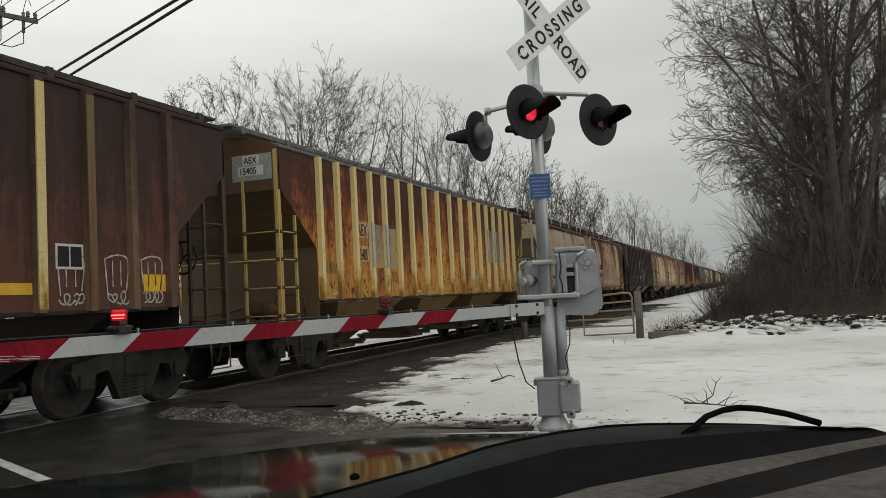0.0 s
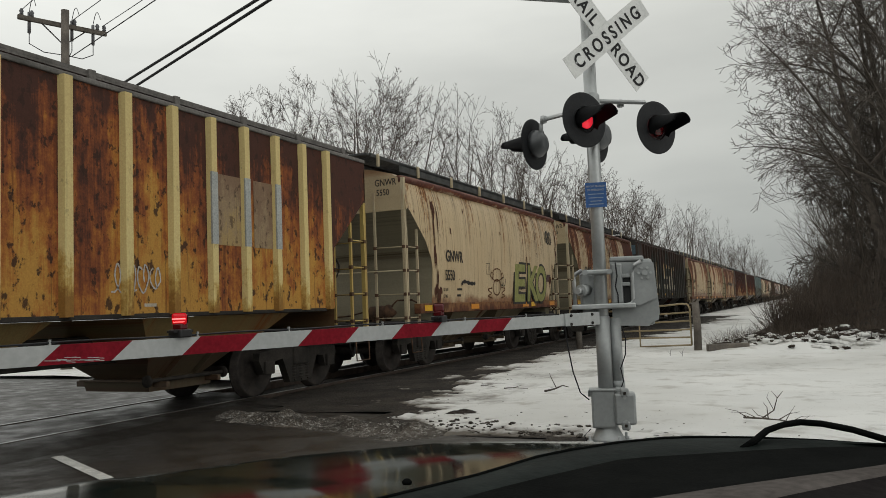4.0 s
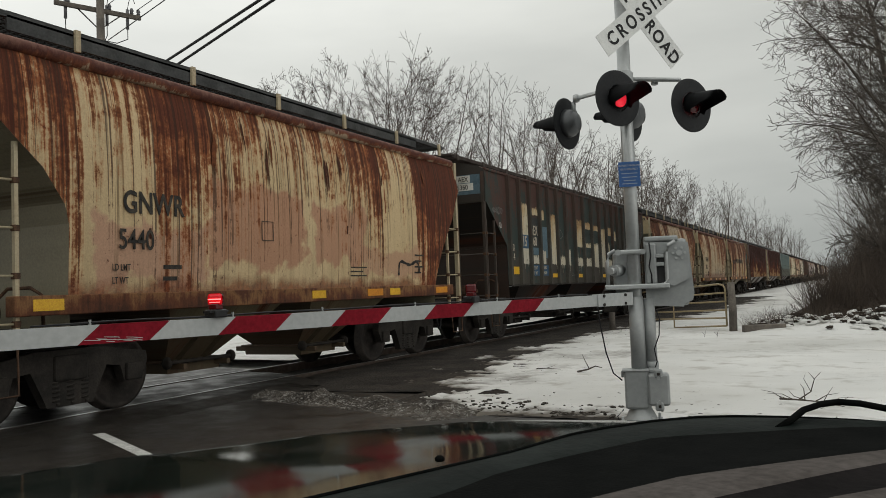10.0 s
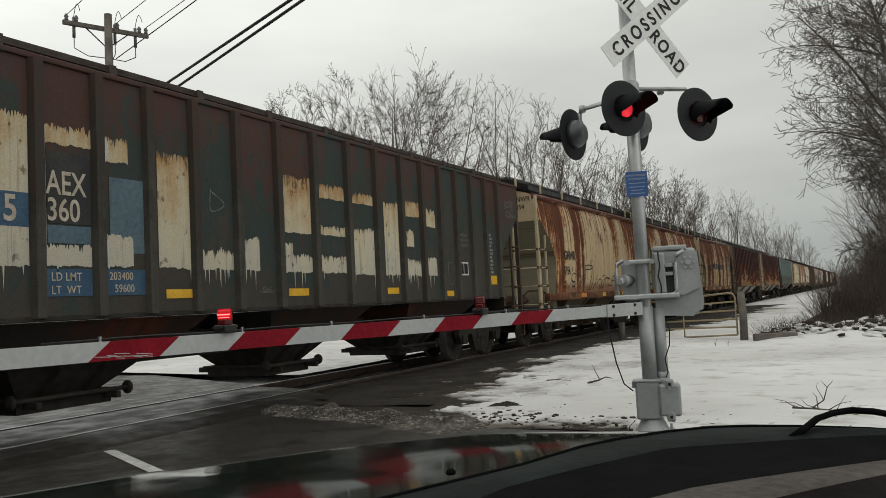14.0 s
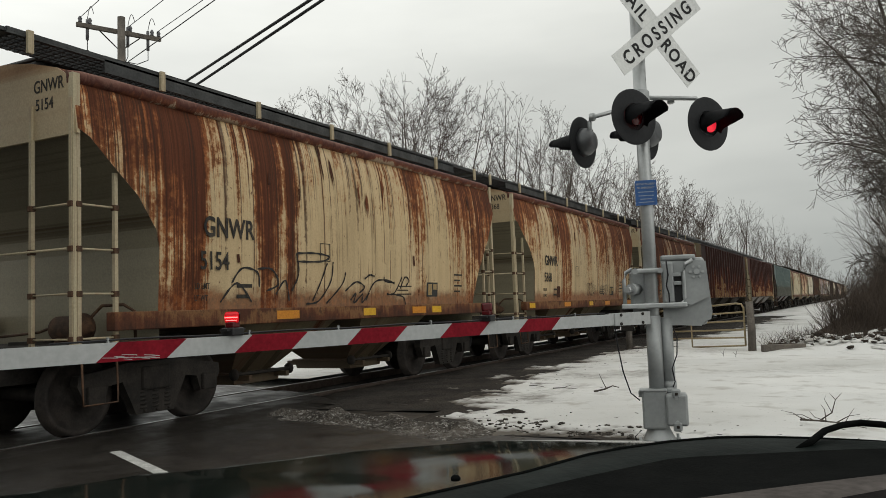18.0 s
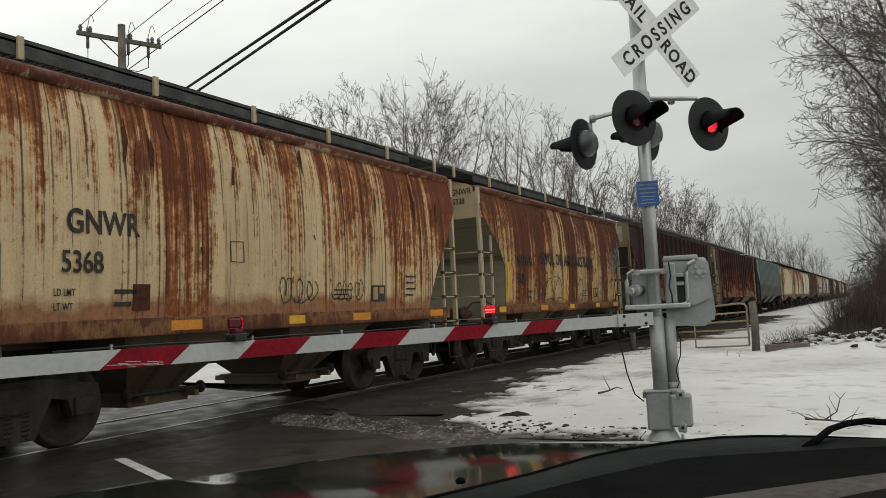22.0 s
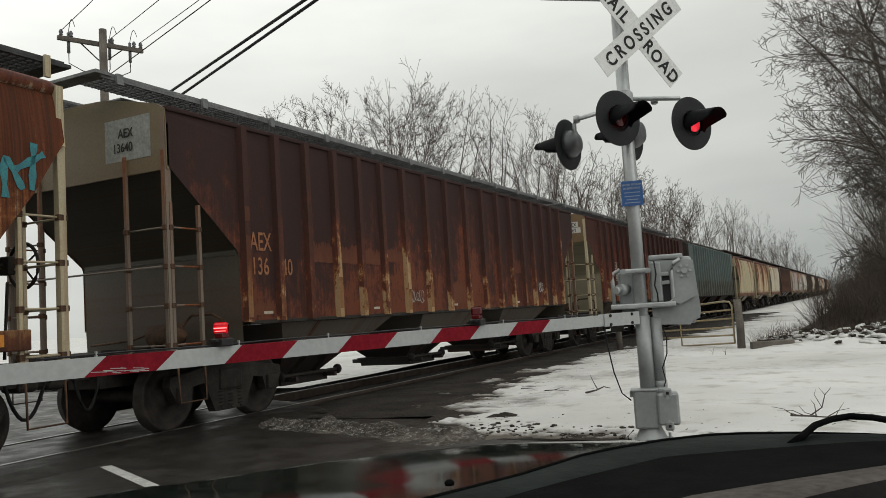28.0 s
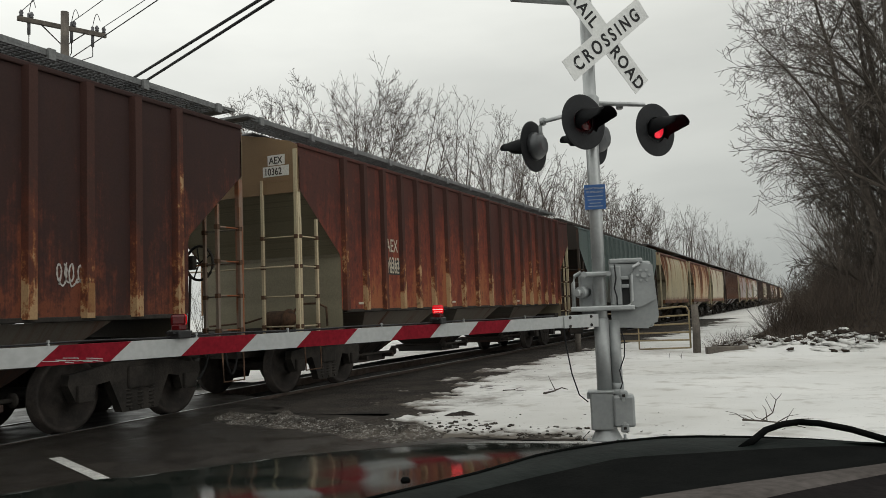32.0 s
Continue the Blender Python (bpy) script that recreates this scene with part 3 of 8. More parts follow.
def coupler_mesh(k, s):
    h = k["half"]
    bm = box(B(), -0.12, 0.12, *sorted((s * (h - 0.3), s * (h + 0.42))), 0.74, 0.96, 0.02)
    box(bm, -0.2, 0.16, *sorted((s * (h + 0.4), s * (h + 0.68))), 0.68, 1.0, 0.05)
    return bm


def hose_mesh(k, s):
    h = k["half"]
    pts = [(0.35 + 0.1 * t, s * (h + 0.1 + 0.5 * t), 0.8 - 0.55 * math.sin(math.pi * min(1, t * 1.15)) ** 0.8 * 0.75) for t in np.linspace(0, 1, 12)]
    return tube(B(), pts, 0.022, 7)


def brake_wheel_mesh(k, s):
    bm = B()
    c = Vector((0.55, s * (k["half"] + 0.22), 2.15))
    pts = [c + Vector((0.26 * math.cos(a), 0, 0.26 * math.sin(a))) for a in np.linspace(0, 2 * math.pi, 21)]
    tube(bm, pts, 0.021, 6, caps=False)
    for a in (0.5, 1.75, 3.0, 4.26, 5.5):
        tube(bm, [c, c + Vector((0.26 * math.cos(a), 0, 0.26 * math.sin(a)))], 0.012, 5)
    tube(bm, [c, (c.x, s * (k["half"] - 0.4), c.z)], 0.02, 6)
    box(bm, c.x - 0.09, c.x + 0.09, c.y - s * 0.2 - 0.05, c.y - s * 0.2 + 0.05, c.z - 0.11, c.z + 0.1, 0.02)
    tube(bm, [(c.x, c.y - s * 0.2, c.z - 0.2), (c.x, c.y - s * 0.25, 1.1)], 0.02, 6)
    return bm


def cylinder_mesh(k):
    """An air cylinder with its flanges, lying across the leading end platform."""
    turn = Matrix.Translation((0.55, -k["cut"][-1][0] - 0.34, 1.24)) @ Matrix.Rotation(radians(90), 4, "Y")
    bm = lathe(B(), [(0.05, -0.34), (0.15, -0.3), (0.15, 0.1), (0.18, 0.1), (0.18, 0.14), (0.12, 0.18), (0.04, 0.3)], 20, turn)
    for x in (0.35, 0.6):
        box(bm, x - 0.03, x + 0.03, -k["cut"][-1][0] - 0.46, -k["cut"][-1][0] - 0.22, 1.05, 1.16, 0.01)
    return bm


def brake_pipe_mesh(k):
    y = -k["cut"][-1][0]
    bm = tube(B(), [(1.3, y - 0.1, 1.1), (1.3, y - 0.12, 1.42), (1.15, y - 0.14, 1.5), (0.8, y - 0.16, 1.5), (0.7, y - 0.2, 1.4), (0.7, y - 0.3, 1.3)], 0.02, 7)
    tube(bm, [(-1.3, y - 0.1, 1.15), (-0.4, y - 0.14, 1.2), (0.1, y - 0.2, 1.3), (0.3, y - 0.3, 1.26)], 0.018, 7)
    return bm


CLAMP = simple("rusty_clamp", (0.05, 0.03, 0.02), (0.11, 0.06, 0.035), 9.0, 0.9)
CARS = []


def hopper_car(k, at, mats, label, near=True, ribs=0):
    """A covered hopper. at: where its middle stands on the line when the clip is at 16 s."""
    body, end_top, end_low, frame_m, ladder_m, rib_m, walk_m, bay_m = mats
    tag = "g" if k is GNW else "p"
    h = k["half"]
    car = thing("hopper_car", pose(TRACK_X, at, RAIL_Z), label, "freight car", "cars of the train")
    CARS.append((car, at))
    v, f = body_mesh(k)
    raw("body", v, f, body, car, "", k is GNW)
    for s in (-1, 1):
        part("bulkhead", bulkhead_mesh(k, s), end_top, car)
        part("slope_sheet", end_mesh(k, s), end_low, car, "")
        piece("end_platform", f"plat{tag}{s}", lambda: box(box(B(), -1.45, 1.45, *sorted((s * (k["slope"] - 0.3), s * (h + 0.02))), 0.88, 1.06, 0.02), -0.3, 0.3, *sorted((s * (k["slope"] - 0.6), s * (h + 0.05))), 0.62, 0.9), STEEL_DARK, car)
        piece("coupler", f"coup{tag}{s}", lambda: coupler_mesh(k, s), STEEL_DARK, car)
        if near:
            piece("air_hose", f"hose{tag}{s}", lambda: hose_mesh(k, s), RUBBER, car)
        for e in (-1, 1):
            bm = B()
            x = e * 1.5
            post = box(bm, x - 0.036, x + 0.036, *sorted((s * (h - 0.06), s * (h + 0.03))), 0.95, 4.02)
            part("corner_post", post, ladder_m, car)
            if near:
                ladder("side_ladder", *sorted((s * (h - 0.04), s * (h - 0.52))), 0.95, 2.98 if k is GNW else 2.9, "x", e * 1.52, ladder_m, car)
                ladder("end_ladder", *sorted((e * 1.5, e * 0.83)), 0.95, 3.74 if k is GNW else 3.55, "y", s * (h + 0.02), ladder_m, car)
                bm = tube(B(), [(e * 1.56, s * (h - 0.05), 0.9), (e * 1.58, s * (h - 0.05), 0.42), (e * 1.58, s * (h - 0.5), 0.42), (e * 1.56, s * (h - 0.5), 0.9)], 0.014, 6)
                part("stirrup_step", bm, CLAMP, car)
        truck(car, s * k["truck"], near)
        if near:
            bm = tube(B(), [(-1.45, s * (h + 0.05), 2.1), (1.45, s * (h + 0.05), 2.1)], 0.014, 6)
            part("grab_iron", bm, ladder_m, car)
    if near:
        part("brake_wheel", brake_wheel_mesh(k, 1), STEEL_DARK, car)
        for key, make, lab in (("cylinder", cylinder_mesh, "rusty brake cylinder on the end platform"), ("pipe", brake_pipe_mesh, "bent air pipe")):
            piece("brake_" + key, f"brake_{key}{tag}", lambda: make(k), CLAMP, car, (0, 0, 0), lab)
    part("centre_sill", box(B(), -0.2, 0.2, -h + 0.4, h - 0.4, 0.72, 1.1), STEEL_DARK, car)
    for s in (-1, 1):
        if k is GNW:
            part("side_sill", box(B(), *sorted((s * 1.45, s * 1.60)), -4.95, 4.95, 1.2, 1.41, 0.012), SILL_T, car)
            part("top_chord", tube(B(), [(s * 1.40, -h - 0.01, 3.99), (s * 1.455, -h + 0.12, 3.995), (s * 1.465, -h + 0.5, 4.0), (s * 1.465, h - 0.5, 4.0), (s * 1.455, h - 0.12, 3.995), (s * 1.40, h + 0.01, 3.99)], 0.078, 12), frame_m, car)
        else:
            part("side_sill", box(B(), *sorted((s * 1.40, s * 1.56)), -h + 1.4, h - 1.4, 1.325, 1.38, 0.01), STEEL_DARK, car)
            part("top_chord", box(B(), *sorted((s * 1.48, s * 1.575)), -h, h, 4.05, 4.115, 0.015), walk_m if walk_m is WALK_A else frame_m, car)
    for y0, y1 in k["bay"]:
        bay = part("hopper_bay", hopper_mesh(k, y0, y1), bay_m, car)
        piece("outlet_gate", f"outlet{y1 - y0:.2f}{bay_m.name}", lambda: outlet_mesh((y1 - y0) / 2), OUTLETS.get(bay_m.name, STEEL_DARK), bay, (0, (y0 + y1) / 2, 0), "grimy steel outlet gate")
        piece("gate_shaft", f"shaft{y1 - y0:.2f}", lambda: gate_shaft_mesh((y1 - y0) / 2), STEEL_DARK, bay, (0, (y0 + y1) / 2, 0))
    deck = 4.5 if k is GNW else (4.55 if walk_m is WALK_G else 4.43)
    part("running_board", walkway_mesh(k, deck) if near else box(B(), -1.0, 1.0, -h - 0.4, h + 0.4, 4.5, 4.56), walk_m, car, "grated steel running board")
    if near:
        for s in (-1, 1):
            brackets(k, s, ladder_m if k is GNW else walk_m, car, deck)
    n = 4 if k is GNW else 6
    w = (2 * h - 0.6) / n - 0.12
    for j in range(n):
        piece("roof_hatch", f"hatch{tag}{walk_m.name}", lambda: hatch_mesh(w), walk_m, car, (0, -h + 0.36 + w / 2 + j * (w + 0.12), 0))
    if ribs:
        half_row = (0.46, 1.34, 2.21, 3.0, 3.74, 4.46, 5.21, 5.94, 6.65) if near else [6.65 * (2 * j + 1) / (ribs - 1) for j in range(ribs // 2)]
        for y in [e * u for u in half_row for e in (-1, 1)]:
            for s in (-1, 1):
                if s < 0 and not near:
                    continue
                piece("rib", f"rib{tag}{s}{rib_m.name}", lambda: rib_mesh(s), rib_m, car, (0, y, 0))
    return car


def rib_mesh(s):
    bm = B()
    lo = [(s * 1.545, -0.08), (s * 1.63, -0.055), (s * 1.63, 0.055), (s * 1.545, 0.08)]
    a = [bm.verts.new((x, y, 1.36)) for x, y in lo]
    b = [bm.verts.new((x, y, 4.06)) for x, y in lo]
    for i in range(3):
        bm.faces.new((a[i], a[i + 1], b[i + 1], b[i]))
    bm.faces.new(a)
    bm.faces.new(b[::-1])
    return bm


RUST, RUST2 = (0.24, 0.072, 0.021), (0.11, 0.033, 0.015)
ORANGE = (0.24, 0.085, 0.025)
TAN, TAN2 = (0.61, 0.465, 0.275), (0.54, 0.40, 0.225)
GREY_END = rusty("tan_bulkhead", (0.56, 0.47, 0.30), (0.47, 0.39, 0.25), ORANGE, RUST, 0.06, 3, 0.4, top=0.3, low=0.0, ztop=4.45)
DULL_END = rusty("dull_tan_bulkhead", (0.22, 0.18, 0.11), (0.15, 0.12, 0.075), RUST, RUST2, 0.3, 13, 0.4, top=0.0, low=0.0)
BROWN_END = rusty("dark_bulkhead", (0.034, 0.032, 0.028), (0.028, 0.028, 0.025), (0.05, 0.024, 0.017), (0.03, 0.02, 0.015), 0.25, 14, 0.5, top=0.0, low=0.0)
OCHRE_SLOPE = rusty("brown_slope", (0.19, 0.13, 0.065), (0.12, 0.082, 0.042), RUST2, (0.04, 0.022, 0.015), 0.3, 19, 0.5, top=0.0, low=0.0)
OCHRE_HEAD = rusty("ochre_bulkhead", (0.24, 0.16, 0.09), (0.17, 0.11, 0.06), RUST, RUST2, 0.35, 20, 0.5, top=0.0, low=0.0)
UMBER_HEAD = rusty("umber_bulkhead", (0.115, 0.08, 0.045), (0.085, 0.058, 0.033), RUST2, (0.04, 0.022, 0.015), 0.35, 21, 0.5, top=0.0, low=0.0)
# Slope sheet in a darker tone than the bulkhead above it.
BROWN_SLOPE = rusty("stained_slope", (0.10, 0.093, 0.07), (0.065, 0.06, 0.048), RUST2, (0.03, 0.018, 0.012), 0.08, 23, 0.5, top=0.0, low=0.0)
LADDER_R = rusty("rusty_pale_ladder", (0.22, 0.19, 0.16), (0.16, 0.13, 0.10), RUST, RUST2, 0.5, 24, top=0.0, low=0.0)
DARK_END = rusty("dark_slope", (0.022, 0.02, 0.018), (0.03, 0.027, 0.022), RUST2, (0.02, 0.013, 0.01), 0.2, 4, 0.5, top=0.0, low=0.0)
# Cream end sheets under the overhang: their shade is mixed into the base colour.
SHADED_TAN_END = rusty("tan_slope", (0.24, 0.215, 0.15), (0.28, 0.25, 0.175), (0.10, 0.07, 0.04), (0.05, 0.03, 0.02), 0.18, 5, 0.5, top=0.0, low=0.0)
LADDER_W = rusty("pale_ladder", (0.50, 0.43, 0.29), (0.40, 0.34, 0.23), RUST, RUST2, 0.25, 6, top=0.0, low=0.0)
LADDER_Y = rusty("yellow_ladder", (0.48, 0.36, 0.12), (0.40, 0.29, 0.1), RUST, RUST2, 0.25, 7, top=0.0, low=0.0)
LADDER_D = rusty("dark_ladder", (0.045, 0.038, 0.032), (0.06, 0.048, 0.04), RUST2, RUST2, 0.2, 8, top=0.0, low=0.0)
WALK_D = simple("dark_grating", (0.04, 0.042, 0.042), (0.075, 0.078, 0.078), 3.0, 0.8)
WALK_R = simple("rusty_grating", (0.04, 0.03, 0.025), (0.075, 0.062, 0.055), 3.0, 0.85)
WALK_A = simple("grey_grating", (0.10, 0.095, 0.088), (0.17, 0.16, 0.15), 3.0, 0.75)
WALK_G = simple("galvanised_grating", (0.14, 0.145, 0.145), (0.22, 0.225, 0.225), 3.0, 0.6, 0.2)
SILL_T = panel_side("tan_sill", 12, ((0.2, (0.05, 0.019, 0.011)), (0.45, (0.11, 0.038, 0.017)), (0.66, (0.21, 0.105, 0.045)), (0.85, (0.08, 0.028, 0.014))), 0.55, 0.6, True, 1.0, 1.6)
CHORD = panel_side("rusted_chord", 9, ((0.0, (0.34, 0.25, 0.17)), (0.12, (0.17, 0.055, 0.027)), (0.5, (0.075, 0.023, 0.016)), (0.95, (0.16, 0.075, 0.055))), 0.8, 0.5, False, 3.9, 4.09)
BAY_T = rusty("tan_bay", (0.20, 0.165, 0.10), (0.13, 0.11, 0.07), RUST2, (0.03, 0.02, 0.015), 0.3, 10, top=0.0, low=0.0)
BAY_D = rusty("dark_bay", (0.035, 0.033, 0.03), (0.025, 0.022, 0.021), RUST2, (0.02, 0.014, 0.011), 0.3, 11, top=0.0, low=0.0)
BAY_O = rusty("ochre_bay", (0.27, 0.20, 0.085), (0.2, 0.14, 0.06), RUST, RUST2, 0.35, 15, top=0.0, low=0.0)
BAY_G = rusty("grey_bay", (0.17, 0.155, 0.13), (0.12, 0.105, 0.09), RUST2, (0.04, 0.028, 0.02), 0.3, 16, top=0.0, low=0.0)

GRIME = rusty("grimy_tan_outlet", (0.12, 0.095, 0.06), (0.07, 0.055, 0.038), RUST2, (0.03, 0.02, 0.014), 0.4, 17, top=0.0, low=0.0)
OUTLETS = {"tan_bay": GRIME, "grey_bay": BAY_D, "ochre_bay": GRIME}


def tan_mats(seed, amount, base=TAN, base2=TAN2, r=RUST, r2=RUST2, wide=3.0, floor=0.0, painted=(), hem=0.05, bands=()):
    body = tan_side(f"tan_side_{seed}", seed, amount, base, base2, r, r2, wide, floor, painted, hem, bands)
    return (body, GREY_END, SHADED_TAN_END, CHORD, LADDER_W, CHORD, WALK_D, BAY_T)


def panel_mats(body, rib, end=None, low=None, ladder=None, walk=None, bay=None, chord=None):
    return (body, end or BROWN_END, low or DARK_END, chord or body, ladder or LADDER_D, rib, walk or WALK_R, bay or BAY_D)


RIB_CREAM = panel_side("cream_rib", 31, ((0.0, (0.26, 0.13, 0.03)), (0.1, (0.45, 0.29, 0.08)), (0.2, (0.66, 0.53, 0.24)), (0.98, (0.60, 0.47, 0.21))), 0.3, 0.25, True)
RIB_BROWN = panel_side("brown_rib", 32, ((0.1, (0.16, 0.10, 0.06)), (0.5, (0.10, 0.058, 0.04)), (0.9, (0.06, 0.032, 0.025))), 0.8, 0.4, True)
RIB_RED = panel_side("red_rib", 33, ((0.0, (0.36, 0.23, 0.12)), (0.07, (0.22, 0.08, 0.03)), (0.18, (0.10, 0.03, 0.017)), (0.6, (0.05, 0.021, 0.016))), 0.75, 0.5, True)
RIB_DARK = panel_side("dark_rib", 34, ((0.1, (0.06, 0.055, 0.045)), (0.5, (0.036, 0.034, 0.028)), (0.9, (0.05, 0.03, 0.022))), 0.8, 0.3, True)
SIDE_Z = panel_side("maroon_panels", 41, ((0.1, (0.105, 0.044, 0.028)), (0.45, (0.062, 0.029, 0.022)), (0.9, (0.038, 0.021, 0.018))), 0.9, 0.4)
SIDE_A = panel_side("yellow_panels", 42, ((0.02, (0.45, 0.235, 0.05)), (0.28, (0.36, 0.135, 0.028)), (0.55, (0.21, 0.06, 0.02)), (0.88, (0.06, 0.022, 0.014))), 0.85, 0.9, flake=0.565)
SIDE_D = panel_side("green_panels", 45, ((0.15, (0.052, 0.046, 0.038)), (0.32, (0.03, 0.045, 0.041)), (0.7, (0.034, 0.043, 0.038)), (0.95, (0.066, 0.034, 0.027))), 0.9, 0.25)
SIDE_H = panel_side("brown_panels", 49, ((0.0, (0.14, 0.041, 0.02)), (0.15, (0.085, 0.026, 0.016)), (0.36, (0.055, 0.019, 0.014)), (0.5, (0.038, 0.016, 0.013)), (0.95, (0.032, 0.015, 0.013))), 1.0, 0.5, flake=0.57)
SIDE_I = panel_side("red_panels", 50, ((0.0, (0.25, 0.085, 0.037)), (0.16, (0.19, 0.046, 0.026)), (0.55, (0.115, 0.029, 0.019)), (0.85, (0.062, 0.022, 0.017))), 0.85, 0.5, flake=0.59)

PITCH = dict(z=-56.28, a=-38.73, b=-23.68, c=-11.45, d=3.45, e=18.25, f=30.33, g=42.42, h=57.3, i=74.75, j=92.3)
car_z = hopper_car(PSC, PITCH["z"], panel_mats(SIDE_Z, RIB_BROWN), "dark brown ribbed covered hopper with white scrawls", ribs=18)
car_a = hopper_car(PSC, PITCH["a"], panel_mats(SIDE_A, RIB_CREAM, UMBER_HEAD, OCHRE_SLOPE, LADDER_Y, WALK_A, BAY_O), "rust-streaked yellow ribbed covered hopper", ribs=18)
car_b = hopper_car(GNW, PITCH["b"], tan_mats(43, -0.12, (0.57, 0.445, 0.28), (0.51, 0.385, 0.23), wide=0.5, bands=((-5.3, 0.0), (-4.25, 0.15), (-3.4, -0.1), (-2.7, -0.3), (-2.1, 0.05), (-1.5, -0.35), (-0.1, -0.35), (0.25, 0.1), (0.6, -0.35), (1.4, -0.2), (2.0, 0.2), (2.6, -0.15), (3.2, 0.05), (4.0, -0.2), (5.0, 0.1)), r=(0.24, 0.09, 0.03)), "tan covered hopper with light rust streaks and green lettering graffiti")
car_c = hopper_car(GNW, PITCH["c"], tan_mats(44, 0.05, r=(0.23, 0.065, 0.022), r2=(0.10, 0.027, 0.014), wide=0.6, bands=((-5.3, 0.3), (-4.4, 0.5), (-4.0, 0.05), (-3.3, 0.0), (-2.95, 0.55), (-2.25, 0.6), (-2.0, 0.15), (-1.2, 0.2), (-0.9, 0.0), (0.2, 0.0), (1.0, 0.05), (1.5, 0.4), (2.2, 0.35), (2.5, -0.15), (3.3, -0.1), (3.6, 0.85), (4.6, 0.95), (5.3, 0.8)), painted=((-2.2, -0.1, 1.75, 2.85, (0.40, 0.20, 0.125)), (0.1, 1.6, 1.8, 2.75, (0.42, 0.22, 0.14)), (1.6, 3.6, 1.6, 2.1, (0.45, 0.27, 0.17)), (-3.9, -2.3, 1.5, 2.2, (0.44, 0.25, 0.17)))), "tan covered hopper with heavy rust runs")
car_d = hopper_car(PSC, PITCH["d"], panel_mats(SIDE_D, RIB_DARK), "dark green ribbed covered hopper with painted-over graffiti", ribs=18)
car_e = hopper_car(GNW, PITCH["e"], tan_mats(46, 0.0, wide=0.5, floor=0.12, hem=0.12, bands=((-5.3, 0.3), (-4.6, 0.4), (-4.05, 1.0), (-3.6, 1.0), (-3.4, 0.0), (-2.65, 0.0), (-2.5, 0.8), (-2.15, 0.75), (-2.0, 0.4), (-1.9, 0.95), (-1.75, 0.9), (-1.6, 0.0), (-0.2, -0.1), (1.2, -0.1), (1.55, 0.45), (2.1, 0.5), (2.4, 0.0), (2.9, 0.0), (3.2, 0.45), (4.3, 0.6), (5.3, 0.6))), "tan covered hopper with dark rust runs and scrawled graffiti")
car_f = hopper_car(GNW, PITCH["f"], tan_mats(47, 0.0, wide=0.5, floor=0.1, hem=0.15, bands=((-5.3, 0.55), (-4.5, 0.35), (-4.0, 0.15), (-3.2, 0.05), (-2.9, 0.3), (-2.3, 0.3), (-2.1, 0.85), (-1.6, 0.8), (-1.4, 0.0), (-0.3, -0.05), (0.05, 0.4), (0.3, 0.35), (0.5, -0.3), (0.75, -0.25), (0.95, 0.5), (1.8, 0.5), (2.3, 0.2), (2.7, 0.15), (3.0, 0.8), (3.6, 0.6), (4.4, 0.55), (4.8, 0.9), (5.3, 0.8)), r=(0.27, 0.088, 0.028), r2=(0.15, 0.044, 0.018)), "tan covered hopper with rust stains")
car_g = hopper_car(GNW, PITCH["g"], tan_mats(48, 0.15, (0.52, 0.36, 0.17), (0.45, 0.30, 0.14), (0.19, 0.055, 0.018), RUST2, wide=0.5, bands=((-5.3, 0.5), (-4.3, 0.3), (-3.7, 0.5), (-3.2, 0.95), (-2.6, 0.5), (-2.0, 0.9), (-1.5, 0.4), (-1.0, 0.0), (-0.65, 0.15), (-0.5, 0.7), (-0.35, 0.0), (-0.1, 0.1), (0.05, 1.0), (0.65, 1.0), (0.8, 0.2), (1.6, 0.2), (1.75, 0.7), (2.1, 0.7), (2.25, 0.2), (2.95, 0.25), (3.15, 0.85), (3.6, 0.75), (3.8, 0.35), (4.6, 0.4), (5.2, 0.7))), "heavily rusted tan covered hopper with scrawled graffiti")
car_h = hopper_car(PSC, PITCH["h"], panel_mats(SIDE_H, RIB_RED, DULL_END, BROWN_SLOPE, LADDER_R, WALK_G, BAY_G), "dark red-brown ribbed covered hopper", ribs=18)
car_i = hopper_car(PSC, PITCH["i"], panel_mats(SIDE_I, RIB_RED, OCHRE_HEAD, SHADED_TAN_END, LADDER_W, WALK_G, BAY_G), "red-brown ribbed covered hopper", ribs=18)
SIDE_J = panel_side("grey_green_panels", 51, ((0.1, (0.13, 0.13, 0.11)), (0.4, (0.15, 0.19, 0.18)), (0.9, (0.13, 0.165, 0.16))), 0.8, 0.3)
SIDE_K = panel_side("far_brown_panels", 55, ((0.1, (0.12, 0.06, 0.04)), (0.9, (0.05, 0.03, 0.024))), 0.8, 0.3)
SIDE_L = panel_side("far_dark_panels", 59, ((0.1, (0.07, 0.042, 0.035)), (0.9, (0.035, 0.024, 0.02))), 0.8, 0.3)
car_j = hopper_car(PSC, PITCH["j"], panel_mats(SIDE_J, SIDE_J), "grey-green ribbed covered hopper", ribs=18)
